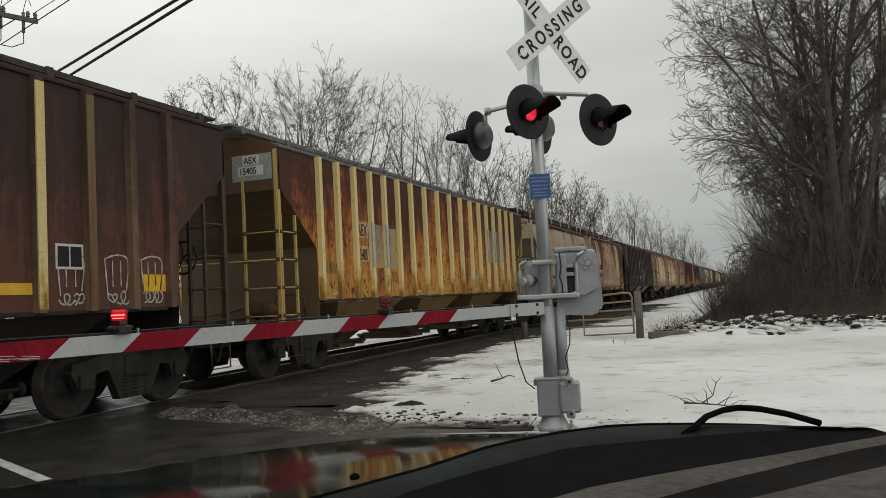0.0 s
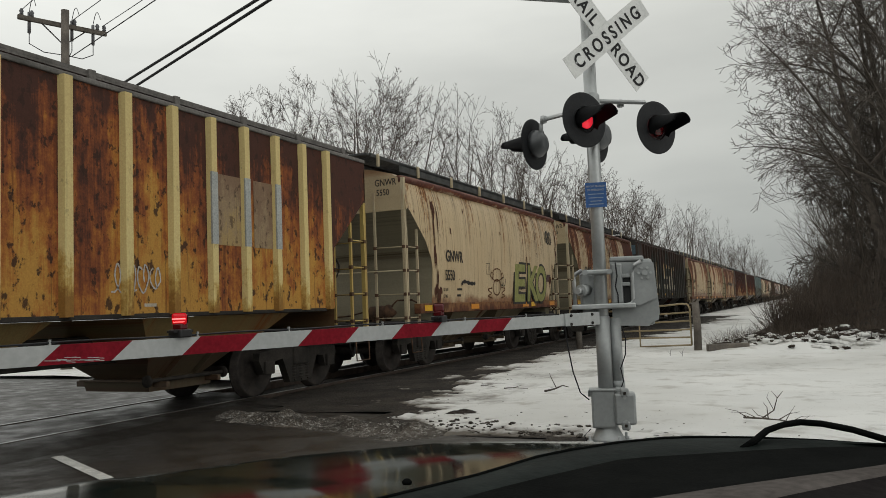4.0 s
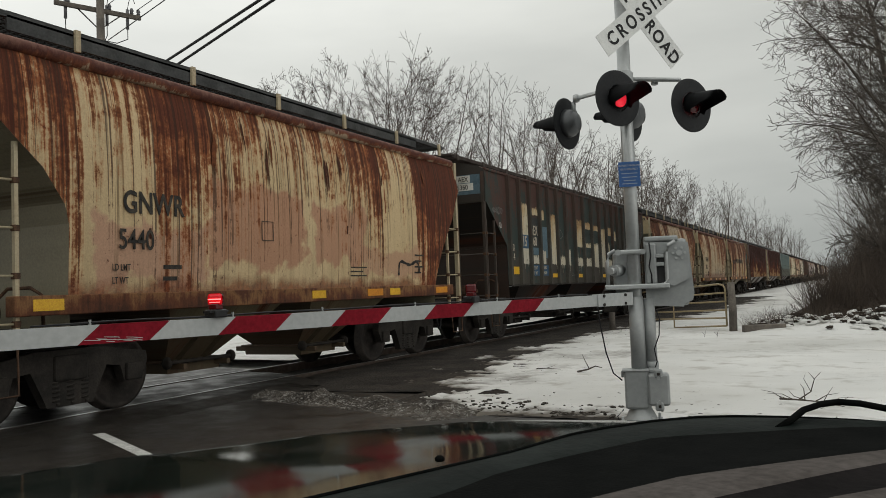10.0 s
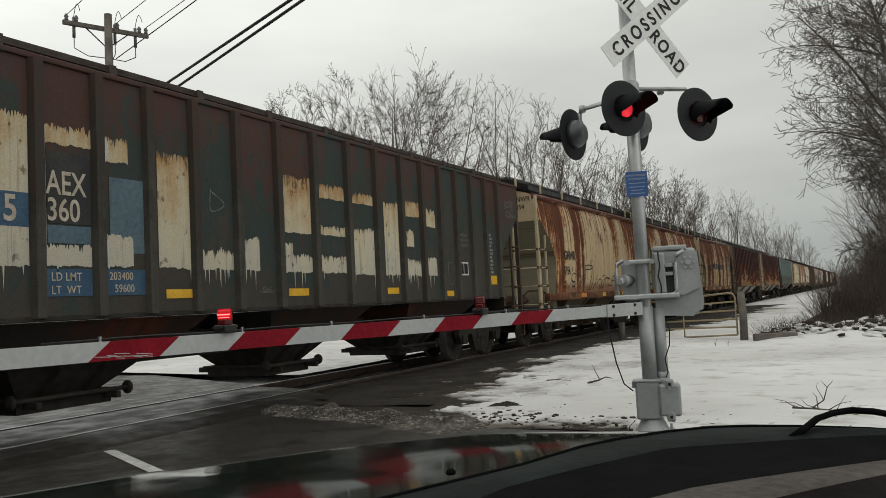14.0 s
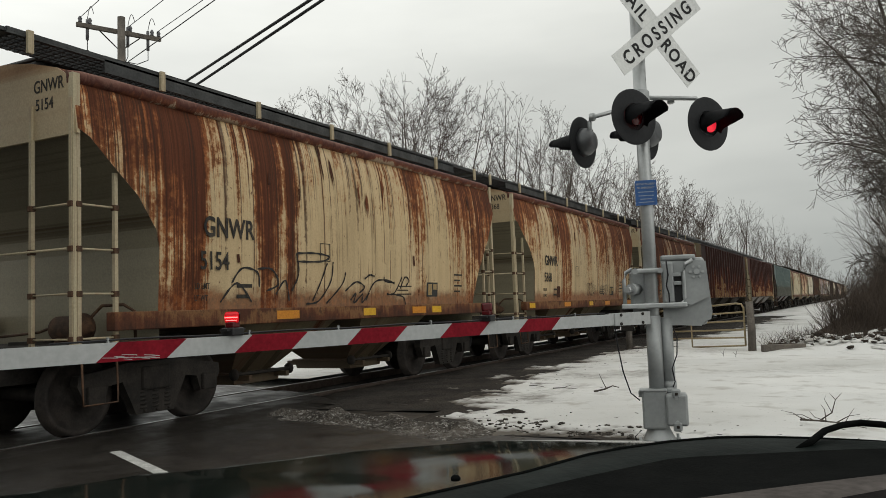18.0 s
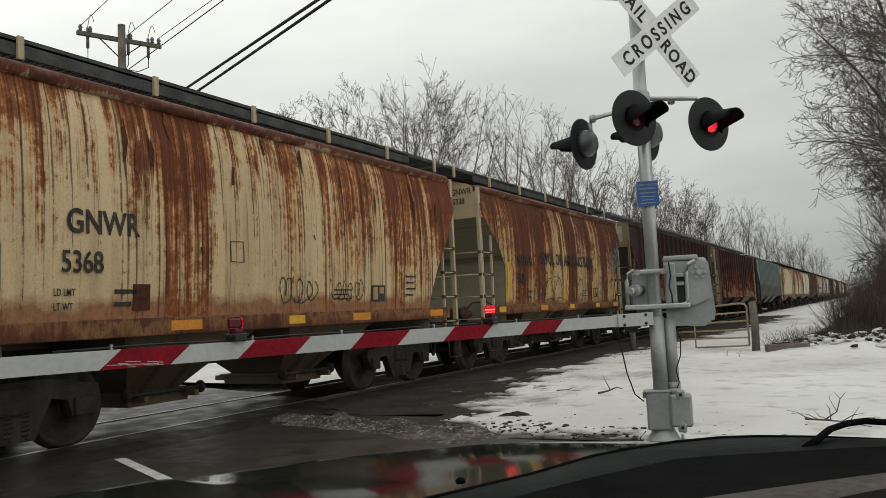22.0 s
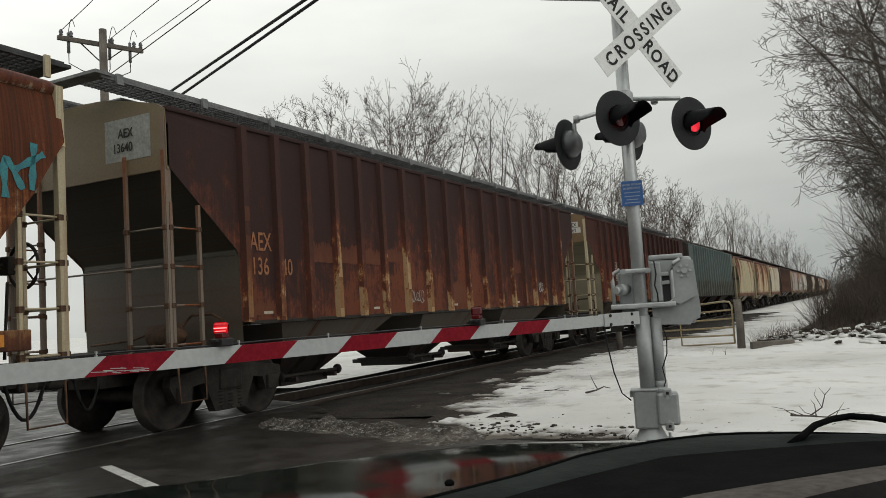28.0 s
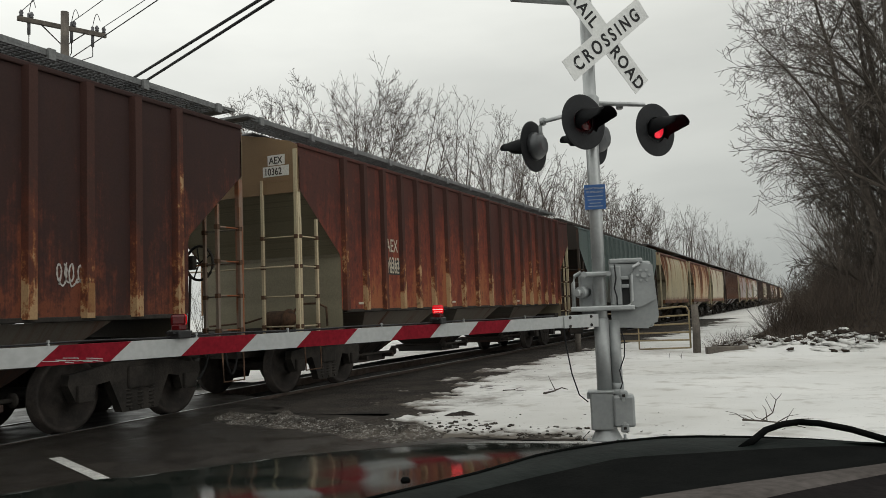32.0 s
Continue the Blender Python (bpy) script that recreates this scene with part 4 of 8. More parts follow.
FAR = [(GNW, tan_mats(52, 0.05, (0.55, 0.47, 0.28), (0.5, 0.42, 0.25)), "pale tan short covered hopper"), (GNW, tan_mats(53, 0.5), "rusty tan short covered hopper"),
       (GNW, tan_mats(54, 0.0, (0.6, 0.54, 0.4), (0.55, 0.48, 0.34)), "cream covered hopper far down the train"),
       (PSC, panel_mats(SIDE_K, SIDE_K), "brown ribbed covered hopper far away"),
       (GNW, tan_mats(56, 0.1, (0.33, 0.27, 0.26), (0.3, 0.25, 0.24)), "mauve-grey short covered hopper"),
       (GNW, tan_mats(57, 0.1, (0.42, 0.4, 0.38), (0.36, 0.34, 0.32)), "pale grey short covered hopper"),
       (GNW, tan_mats(58, 0.0, (0.55, 0.52, 0.46), (0.5, 0.47, 0.4)), "off-white short covered hopper"),
       (PSC, panel_mats(SIDE_L, SIDE_L), "dark brown ribbed covered hopper")]
at, last = PITCH["j"], PSC
for n in range(17):
    k, mats, lab = FAR[n] if n < 8 else FAR[(n * 5 + 2) % 8]
    at += last["half"] + k["half"] + 1.45
    hopper_car(k, at, mats, lab, near=False, ribs=12 if k is PSC else 0)
    last = k

# ---- lettering, patches and graffiti on the cars ----
YELLOW = simple("reflector_yellow", (0.62, 0.34, 0.02), (0.72, 0.42, 0.03), 6.0, 0.4)
ORANGE_M = simple("reflector_orange", (0.62, 0.25, 0.02), (0.55, 0.2, 0.02), 6.0, 0.4)
LETTER = simple("faded_black_letters", (0.02, 0.019, 0.018), (0.06, 0.05, 0.04), 9.0, 0.7)
LETTER_W = simple("pale_letters", (0.5, 0.46, 0.38), (0.38, 0.32, 0.25), 9.0, 0.7)
SPRAY_K = simple("black_spray", (0.02, 0.018, 0.018), (0.045, 0.04, 0.036), 12.0, 0.6)
SPRAY_V = simple("violet_brown_spray", (0.075, 0.042, 0.045), (0.11, 0.065, 0.065), 6.0, 0.7)
SPRAY_B = simple("brown_spray", (0.1, 0.045, 0.02), (0.15, 0.07, 0.03), 6.0, 0.7)
SPRAY_O = simple("faded_olive_spray", (0.10, 0.085, 0.04), (0.17, 0.135, 0.06), 12.0, 0.7)
SPRAY_G = simple("green_spray", (0.20, 0.205, 0.065), (0.28, 0.275, 0.10), 5.0, 0.6)
SPRAY_W = simple("white_spray", (0.5, 0.48, 0.45), (0.36, 0.33, 0.3), 10.0, 0.6)
SPRAY_FW = simple("faint_white_spray", (0.12, 0.12, 0.11), (0.2, 0.19, 0.18), 8.0, 0.6)
SPRAY_T = simple("teal_spray", (0.05, 0.22, 0.24), (0.04, 0.16, 0.19), 8.0, 0.6)
BOARD = simple("board_white", (0.55, 0.54, 0.5), (0.62, 0.61, 0.57), 5.0, 0.6)
BOARD_G = simple("board_grey", (0.32, 0.33, 0.31), (0.26, 0.27, 0.25), 3.0, 0.6)
BLUE_D = simple("old_blue_paint", (0.035, 0.075, 0.13), (0.05, 0.10, 0.16), 4.0, 0.6)
BLUE_G = simple("grey_blue_paint", (0.10, 0.15, 0.18), (0.075, 0.12, 0.15), 2.0, 0.65)
DARKPATCH = simple("dark_patch", (0.03, 0.032, 0.033), (0.045, 0.045, 0.042), 4.0, 0.7)
WORNWHITE = panel_side("worn_graffiti_cream", 77, ((0.0, (0.46, 0.43, 0.35)), (0.3, (0.52, 0.47, 0.35)), (0.62, (0.47, 0.38, 0.24)), (0.9, (0.38, 0.23, 0.10)), (1.0, (0.12, 0.08, 0.05))), 0.55, 0.65, False, 1.85, 3.6)
OUTWHITE = simple("worn_graffiti_outline", (0.44, 0.43, 0.40), (0.56, 0.55, 0.51), 7.0, 0.7)
SPRAY_M = simple("thin_white_spray", (0.26, 0.25, 0.24), (0.36, 0.35, 0.33), 8.0, 0.6)
RIBRUST = panel_side("bare_rust_rib", 79, ((0.1, (0.24, 0.12, 0.05)), (0.5, (0.17, 0.06, 0.025)), (0.9, (0.10, 0.035, 0.018))), 1.3, 0.4, False, 1.4, 2.4)
RUSTBAND = panel_side("bare_rust_band", 78, ((0.1, (0.135, 0.046, 0.024)), (0.9, (0.10, 0.034, 0.02))), 1.0, 0.3, False, 2.2, 2.6)
BLUERIB = simple("grey_blue_rib_paint", (0.33, 0.345, 0.335), (0.40, 0.41, 0.39), 4.0, 0.7)
LETTER_O = simple("rusty_tan_letters", (0.34, 0.16, 0.08), (0.25, 0.10, 0.05), 9.0, 0.8)
BOARD_TAN = simple("worn_tan_board", (0.46, 0.33, 0.17), (0.36, 0.22, 0.10), 6.0, 0.7)
PATCH_G = panel_side("grey_paint_patch", 80, ((0.1, (0.36, 0.25, 0.11)), (0.5, (0.29, 0.21, 0.125)), (0.9, (0.21, 0.135, 0.085))), 1.0, 0.6, False, 1.9, 3.3, flake=0.57)


def skin(k, z):
    """How far out the car's side stands at a height."""
    return lerp(z, [(b, a) for a, b in k["prof"]]) + (0.018 if k is GNW else 0.006)


def patch(car, k, name, y0, y1, z0, z1, material, out=0.0, lean=0.0, rows=5, label=""):
    """A painted area or a plate that follows the side."""
    bm = B()
    prev = None
    for j in range(rows + 1):
        z = z0 + (z1 - z0) * j / rows
        x = skin(k, z) + out
        cur = [bm.verts.new((x, y + lean * j / rows, z)) for y in (y0, y1)]
        if prev:
            bm.faces.new((prev[0], prev[1], cur[1], cur[0]))
        prev = cur
    return part(name, bm, material, car, label)


def ragged(car, k, name, y0, y1, z0, z1, material, seed, out=0.001):
    """A painted area whose top is brushed off in streaks and whose foot has run down in drips."""
    rd = random.Random(seed)
    n = max(6, int((y1 - y0) / 0.011))
    bm = B()
    hi, lo, prev = 0.0, 0.0, None
    x = skin(k, z0) + out
    for j in range(n + 1):
        hi = 0.85 * hi + rd.gauss(0, 0.009)
        lo = 0.75 * lo + rd.gauss(0, 0.005)
        worn = 0.0 if rd.random() < 0.6 else min(abs(rd.gauss(0, 0.05)), 0.12)
        drip = rd.uniform(0.05, 0.3) if z0 < 2.0 and 0 < j < n and rd.random() < 0.09 else 0.0
        y = y0 + (y1 - y0) * j / n
        cur = [bm.verts.new((x, y, z0 + lo - drip)), bm.verts.new((x, y, max(z0 + lo + 0.06, z1 + hi - worn)))]
        if prev:
            bm.faces.new((prev[0], cur[0], cur[1], prev[1]))
        prev = cur
    return part(name, bm, material, car)


def stroke(car, k, pts, width, material, name="graffiti_stroke", smooth=6, out=0.0):
    """A sprayed line along (y, z) points, rounded off, that swells and thins."""
    p = [Vector((a, b)) for a, b in pts]
    dense = []
    for i in range(len(p) - 1):
        a, b, c, d = p[max(i - 1, 0)], p[i], p[i + 1], p[min(i + 2, len(p) - 1)]
        for t in np.linspace(0, 1, smooth, endpoint=False):
            dense.append(0.5 * ((2 * b) + (c - a) * t + (2 * a - 5 * b + 4 * c - d) * t * t + (3 * b - a - 3 * c + d) * t ** 3))
    dense.append(p[-1])
    bm = B()
    prev = None
    for i, q in enumerate(dense):
        t = (dense[min(i + 1, len(dense) - 1)] - dense[max(i - 1, 0)]).normalized()
        nrm = Vector((-t.y, t.x)) * width * (0.35 + 0.3 * math.sin(i * 0.9 + pts[0][0] * 5) ** 2)
        cur = [bm.verts.new((skin(k, v.y) + 0.003 + out, v.x, v.y)) for v in (q - nrm, q + nrm)]
        if prev:
            bm.faces.new((prev[0], prev[1], cur[1], cur[0]))
        prev = cur
    return part(name, bm, material, car)


def scrawl(car, k, y0, y1, z0, z1, material, seed, n=3, width=0.03):
    """An unreadable tag: looping letters of uneven height along a line."""
    r = random.Random(seed)
    mid, amp, step = (z0 + z1) / 2, (z1 - z0) / 2, (y1 - y0) / n
    for j in range(n):
        pts, th = [], r.uniform(0, 6.28)
        tall = r.uniform(0.6, 1.0)
        for i in range(11):
            th += r.uniform(0.7, 1.3)
            u = y0 + step * (j + 0.12 + 0.7 * i / 10) + 0.33 * step * math.cos(th)
            pts.append((u, mid + amp * (tall * math.sin(th) * (0.85 if i % 4 else 1.0) + r.uniform(-0.12, 0.12))))
        stroke(car, k, pts, width, material, "graffiti_stroke", 5)


def end_frame(k, x, z):
    """The plane of the end that leads: writing runs towards +x."""
    return Matrix(((1, 0, 0, x), (0, 0, -1, -(k["half"] + 0.016)), (0, 1, 0, z), (0, 0, 0, 1)))


def end_plate(car, k, x0, x1, z0, z1, material, name="number_board"):
    h = k["half"] + 0.012
    return part(name, box(B(), x0, x1, -h - 0.004, -h, z0, z1), material, car)


def small_bars(car, k, y, z, n, w, material, gap=0.075, hgt=0.035):
    for j in range(n):
        patch(car, k, "stencil_line", y, y + w * (1 - 0.23 * (j % 2)), z - j * gap - hgt, z - j * gap, material, 0.002, 0.0, 1)


def short_marks(car, number, seed):
    """Marks that all the short tan cars carry."""
    words("reporting_mark", "GNWR", 0.36, side(-3.61, 2.345, 1.623), LETTER, car, "", 0.008, 1.02, 0.82)
    words("car_number", number, 0.33, side(-3.68, 1.92, 1.621), LETTER, car, "", 0.004, 1.0, 0.80)
    words("load_stencil", "LD LMT", 0.11, side(-3.76, 1.67, 1.60), LETTER, car, "", 0.001, 1.0, 0.7)
    words("load_stencil", "LT WT", 0.11, side(-3.76, 1.52, 1.595), LETTER, car, "", 0.001, 1.0, 0.7)
    small_bars(car, GNW, -3.0, 1.74, 2, 0.3, LETTER, 0.14, 0.05)
    words("end_mark", "GNWR", 0.2, end_frame(GNW, 0.86, 3.88), LETTER, car, "", 0.002, 1.0, 0.8)
    words("end_number", number, 0.18, end_frame(GNW, 0.89, 3.68), LETTER, car, "", 0.002, 1.0, 0.85)
    patch(car, GNW, "route_box", -1.17, -0.92, 2.1, 2.11, LETTER, 0.003, 0, 1)
    patch(car, GNW, "route_box", -1.17, -0.92, 2.37, 2.38, LETTER, 0.003, 0, 1)
    patch(car, GNW, "route_box", -1.18, -1.165, 2.1, 2.38, LETTER, 0.003, 0, 1)
    patch(car, GNW, "route_box", -0.935, -0.92, 2.1, 2.38, LETTER, 0.003, 0, 1)
    for j, y in enumerate((-4.75, -2.2, 0.0, 1.6, 2.35, 4.15)):
        if (j + seed) % 5 != 3:
            bm = box(B(), 1.6, 1.606, y, y + (0.5 if j % 2 else 0.36), 1.25, 1.37)
            part("reflector", bm, ORANGE_M if j % 2 else YELLOW, car, "orange reflective strip on the sill")
    if seed != 1:
        small_bars(car, GNW, 3.3, 2.0, 4, 0.35, LETTER, 0.11, 0.03)
    small_bars(car, GNW, 1.1, 1.75, 3, 0.5, LETTER, 0.07, 0.02)
    r = random.Random(seed)
    for j in range(5):  # scars where ladders and doors rubbed
        y, z = r.uniform(-3.5, 4.2), r.uniform(2.0, 3.8)
        patch(car, GNW, "scar", y, y + r.uniform(0.02, 0.06), z, z + r.uniform(0.05, 0.28), RUST_DK, 0.002, r.uniform(-0.04, 0.04), 2)


RUST_DK = simple("deep_rust", (0.05, 0.02, 0.012), (0.085, 0.032, 0.018), 12.0, 0.95)
for ob, num, sd in ((car_b, "5550", 1), (car_c, "5440", 2), (car_e, "5154", 3), (car_f, "5368", 4), (car_g, "5338", 5)):
    short_marks(ob, num, sd)

# car b: green block letters, a tangle of sprayed lines, rust at the lower corner
K = GNW
for txt, y, w in (("E", 0.78, 1.5), ("K", 1.92, 1.15), ("O", 2.72, 0.98)):
    sh = Matrix.Identity(4)
    sh[0][1] = 0.16
    base = side(y, 1.43, 1.61) @ sh
    words("graffiti_outline", txt, 1.42, base @ Matrix.Translation((0.0, 0.0, 0.0)), SPRAY_K, car_b, "", 0.105, 1.0, 0.92 * w)
    words("graffiti_fill", txt, 1.42, base @ Matrix.Translation((0.0, 0.0, 0.006)), SPRAY_G, car_b, "", 0.04, 1.0, 0.92 * w)
oval = [(-0.42 + 0.27 * math.cos(t), 1.78 + 0.2 * math.sin(t)) for t in np.linspace(0.4, 6.9, 15)]
for pts in (oval, ((-0.9, 2.06), (-0.6, 1.96), (-0.3, 1.95), (0.05, 2.06)), ((-0.72, 1.98), (-0.68, 2.2), (-0.4, 2.26), (-0.15, 2.2), (-0.1, 1.98)), ((-0.9, 2.06), (-0.8, 2.16), (-0.66, 2.1)), ((0.05, 2.06), (0.0, 2.16), (-0.14, 2.1)),
            ((-0.72, 1.5), (-1.05, 1.56), (-0.8, 1.62), (-1.05, 1.72), (-0.75, 1.76)), ((-0.1, 1.5), (0.2, 1.56), (-0.05, 1.62), (0.2, 1.74), (-0.1, 1.78))):
    stroke(car_b, K, pts, 0.032, SPRAY_B)
scrawl(car_b, K, -0.1, 0.2, 1.75, 2.1, SPRAY_K, 41, 1, 0.022)
patch(car_b, K, "graffiti_shade", 3.82, 4.2, 1.98, 2.2, SPRAY_V, 0.001, 0.1)
stroke(car_b, K, ((-2.75, 1.82), (-2.6, 1.9), (-2.2, 1.86), (-1.9, 1.86)), 0.08, SPRAY_K)
for j_ in range(2):
    scrawl(car_b, K, 4.05 - 0.05 * j_, 4.6 + 0.05 * j_, 3.05, 3.7, SPRAY_K, 4 + 3 * j_, 2, 0.03)
r = random.Random(9)


def stain(car, k, name, cy, cz, w, h, material, seed, out=0.0):
    """A ragged patch that runs down in tongues."""
    rd = random.Random(seed)
    bm = B()
    n = 26
    ph = [rd.uniform(0, 6.28) for _ in range(6)]
    prev = None
    for j in range(n + 1):
        u = j / n
        edge = math.sin(math.pi * u) ** 0.5
        up_ = cz + h * edge * (0.35 + 0.12 * math.sin(5 * u + ph[0]) + 0.1 * math.sin(13 * u + ph[1]))
        lo = cz - h * edge * (0.4 + 0.22 * math.sin(9 * u + ph[2]) + 0.2 * math.sin(23 * u + ph[3]) + 0.12 * rd.random())
        y = cy + w * (u - 0.5)
        zs = [lo + (up_ - lo) * i / 5 for i in range(6)]
        cur = [bm.verts.new((skin(k, z) + 0.001 + out, y + 0.015 * math.sin(7 * z + ph[4]), max(z, k["sill"] + 0.01))) for z in zs]
        if prev:
            for i in range(5):
                bm.faces.new((prev[i], cur[i], cur[i + 1], prev[i + 1]))
        prev = cur
    return part(name, bm, material, car)


for j, (cy, cz, w, h) in enumerate(((-4.16, 3.5, 0.2, 0.34), (-4.18, 3.05, 0.06, 1.1), (-4.16, 2.45, 0.14, 0.5), (-4.02, 1.66, 0.42, 0.42), (-4.06, 1.95, 0.08, 0.6), (-3.98, 3.3, 0.05, 0.9), (4.22, 2.02, 0.3, 0.3), (4.5, 2.4, 0.1, 0.5), (4.95, 2.9, 0.12, 0.6), (5.05, 3.4, 0.1, 0.8))):
    stain(car_b, K, "rust_stain", cy, cz, w, h, RUST_DK, j, 0.0003 * j)
# short rust drips below the top edge
RUST_MID = simple("red_rust", (0.10, 0.034, 0.016), (0.19, 0.062, 0.024), 16.0, 0.95)
for n_, (car_, amount) in enumerate(((car_c, 1.0), (car_e, 0.8), (car_f, 1.5), (car_g, 0.9))):
    rd = random.Random(60 + n_)
    for j in range(int(8 * amount)):
        stain(car_, K, "rust_stain", rd.uniform(-3.5, 5.0), rd.uniform(3.0, 3.8), rd.uniform(0.04, 0.12), rd.uniform(0.25, 0.7), RUST_DK if j % 2 else RUST_MID, 100 * n_ + 70 + j, 0.0003 * j + 0.005)
# car c: a faint tag at its foot
stroke(car_c, K, ((2.7, 1.6), (2.75, 1.85), (3.1, 1.8), (3.4, 1.86), (3.5, 1.65)), 0.05, SPRAY_K)
# car e: a long black tag along the bottom
for pts in (((-1.75, 2.2), (-1.3, 2.22), (-0.95, 2.18), (-1.15, 2.1), (-1.75, 2.08)), ((-1.75, 2.2), (-1.7, 1.9), (-1.85, 1.65)), ((-1.0, 2.08), (-1.15, 1.8), (-1.35, 1.5)), ((-0.85, 2.1), (-0.9, 1.8), (-1.2, 1.5), (-1.5, 1.46)), ((-0.5, 1.95), (-0.6, 1.75), (-1.0, 1.46)), ((-0.5, 1.65), (-0.2, 1.8), (0.05, 1.72), (-0.1, 1.62)),
            ((-0.35, 1.5), (-0.2, 1.62), (-0.25, 1.46), (0.0, 1.6), (-0.02, 1.46), (0.2, 1.62)), ((0.1, 1.5), (0.35, 1.8), (0.75, 1.84), (1.0, 1.78)), ((0.05, 1.85), (0.2, 1.92), (0.35, 1.9)), ((0.65, 1.9), (0.7, 1.82), (1.0, 1.8)), ((0.75, 1.6), (1.0, 1.62), (1.25, 1.9)), ((1.2, 1.7), (1.35, 1.9), (1.5, 1.85), (1.4, 1.75)), ((0.9, 1.6), (1.3, 1.55), (1.4, 1.4)),
            ((-3.1, 1.75), (-2.9, 1.95), (-2.6, 1.9), (-2.55, 1.7)), ((-2.6, 1.95), (-2.3, 1.95), (-2.15, 1.75), (-2.4, 1.65)), ((-3.3, 1.5), (-3.0, 1.75), (-2.7, 1.5)), ((-2.2, 1.6), (-2.0, 1.8), (-1.9, 1.5))):
    stroke(car_e, K, pts, 0.028, SPRAY_K)
for ob in (car_e, car_f, car_g):
    patch(ob, K, "consolidated_stencil", 2.18, 2.6, 1.55, 1.82, DARKPATCH, 0.002, 0.0, 2)
    patch(ob, K, "stencil_window", 2.23, 2.37, 1.58, 1.79, PATCH_G, 0.004, 0.0, 2)
    patch(ob, K, "stencil_window", 2.42, 2.56, 1.68, 1.79, PATCH_G, 0.004, 0.0, 2)
patch(car_f, K, "stencil_patch", -2.75, -2.5, 1.5, 1.8, RUST_DK, 0.002, 0.0, 2)
scrawl(car_f, K, -0.2, 0.7, 1.5, 1.95, SPRAY_K, 6, 3, 0.016)
scrawl(car_f, K, 1.1, 1.95, 1.5, 1.95, SPRAY_K, 7, 3, 0.016)
# car g: a line of scrawled words, arches of black line, yellow bars
words("scrawled_line", "AWOL ON AMTRAKS BACK", 0.42, side(-2.15, 2.42, 1.622), SPRAY_K, car_g, "black sprayed handwriting", 0.012, 1.06, 0.80)
for a in (-2.6, -1.9, -1.2, -0.2, 0.6, 1.4, 2.4):
    stroke(car_g, K, ((a, 1.45), (a + 0.1, 1.85 + 0.1 * math.sin(7 * a)), (a + 0.4, 2.05 + 0.12 * math.sin(5 * a)), (a + 0.62, 1.8), (a + 0.6 + 0.12 * math.sin(9 * a), 1.45)), 0.024, SPRAY_K)
    stroke(car_g, K, ((a + 0.2, 1.47), (a + 0.42, 1.62 + 0.1 * math.sin(11 * a)), (a + 0.75, 1.5)), 0.02, SPRAY_K)
for y, lean_ in ((-4.25, 0.03), (-0.24, 0.06), (2.0, 0.06), (4.28, 0.22)):
    patch(car_g, K, "yellow_bar", y, y + 0.12, 1.47, 2.4 if y < -4 else 2.02, YELLOW, 0.002, lean_, 4)
for pts in (((3.4, 2.2), (3.5, 2.6), (3.65, 2.5), (3.5, 2.35)), ((3.75, 2.4), (3.7, 2.75), (3.9, 2.7)), ((4.0, 2.6), (4.05, 3.0), (4.2, 2.7)), ((4.15, 2.9), (4.5, 3.1)), ((4.3, 2.7), (4.4, 3.2)), ((3.5, 2.1), (3.7, 2.3), (3.9, 2.45))):
    stroke(car_g, K, [(u + 0.72 - 0.1 * (v - 2.2), v + 0.12) for u, v in pts], 0.07, SPRAY_T)

# the ribbed cars
K = PSC
X = 1.56


def ribbed_marks(car, y, number, colour, z, squeeze=0.8):
    words("reporting_mark", "AEX", 0.36, side(y, z, X), colour, car, "", 0.003, 1.0, squeeze)
    words("car_number", number, 0.32, side(y, z - 0.33, X), colour, car, "", 0.003, 1.05, squeeze * 0.9)


def number_end(car, number, board, x0=0.7, plate=None):
    end_plate(car, K, x0 - 0.1, x0 + 0.71, 3.51, 3.97 if plate else 4.06, board, "end_panel")
    for z, t in ((3.81, "AEX"), (3.625, number)):
        if plate:
            h = K["half"] + 0.018
            xa_, xb_ = (x0 + 0.12, x0 + 0.46) if t == "AEX" else (x0 + 0.02, x0 + 0.54)
            part("number_board", box(B(), xa_, xb_, -h - 0.004, -h, z - 0.025, z + 0.145), plate, car)
        words("end_number", t, 0.165, end_frame(K, x0 + (0.15 if t == "AEX" else 0.05), z) @ Matrix.Translation((0, 0, 0.01)), LETTER, car, "", 0.002, 1.0, 0.86)


number_end(car_a, "15405", BOARD_G, 0.72, BOARD)
number_end(car_d, "15360", BLUE_G, 0.73, BOARD)
number_end(car_h, "13640", BOARD_G, 0.58)
number_end(car_i, "10362", OCHRE_HEAD, 0.84, BOARD)
for y, z in ((-5.1, 2.62), (-5.1, 2.12)):
    patch(car_a, K, "letter_board", y, y + 0.52, z, z + 0.34, BOARD_TAN, 0.001)
patch(car_a, K, "paint_patch", -4.3, -3.72, 2.0, 2.95, PATCH_G, 0.002)
patch(car_a, K, "paint_patch", -3.48, -2.95, 2.0, 2.9, PATCH_G, 0.002)
for y in (3.85, 4.68):
    patch(car_a, K, "paint_patch", y, y + 0.55, 2.3, 3.3, PATCH_G, 0.002)
for y in (-4.46, -3.74, 3.74, 4.46, 5.21):
    z0, z1 = (2.0, 2.97) if y < 0 else (2.3, 3.3)
    part("rib_paint", box(B(), 1.56, 1.634, y - 0.062, y + 0.062, z0, z1), BLUERIB, car_a, "grey-painted length of rib")
words("reporting_mark", "AEX", 0.36, side(-5.08, 2.66, X + 0.003), LETTER, car_a, "", 0.003, 1.0, 0.66)
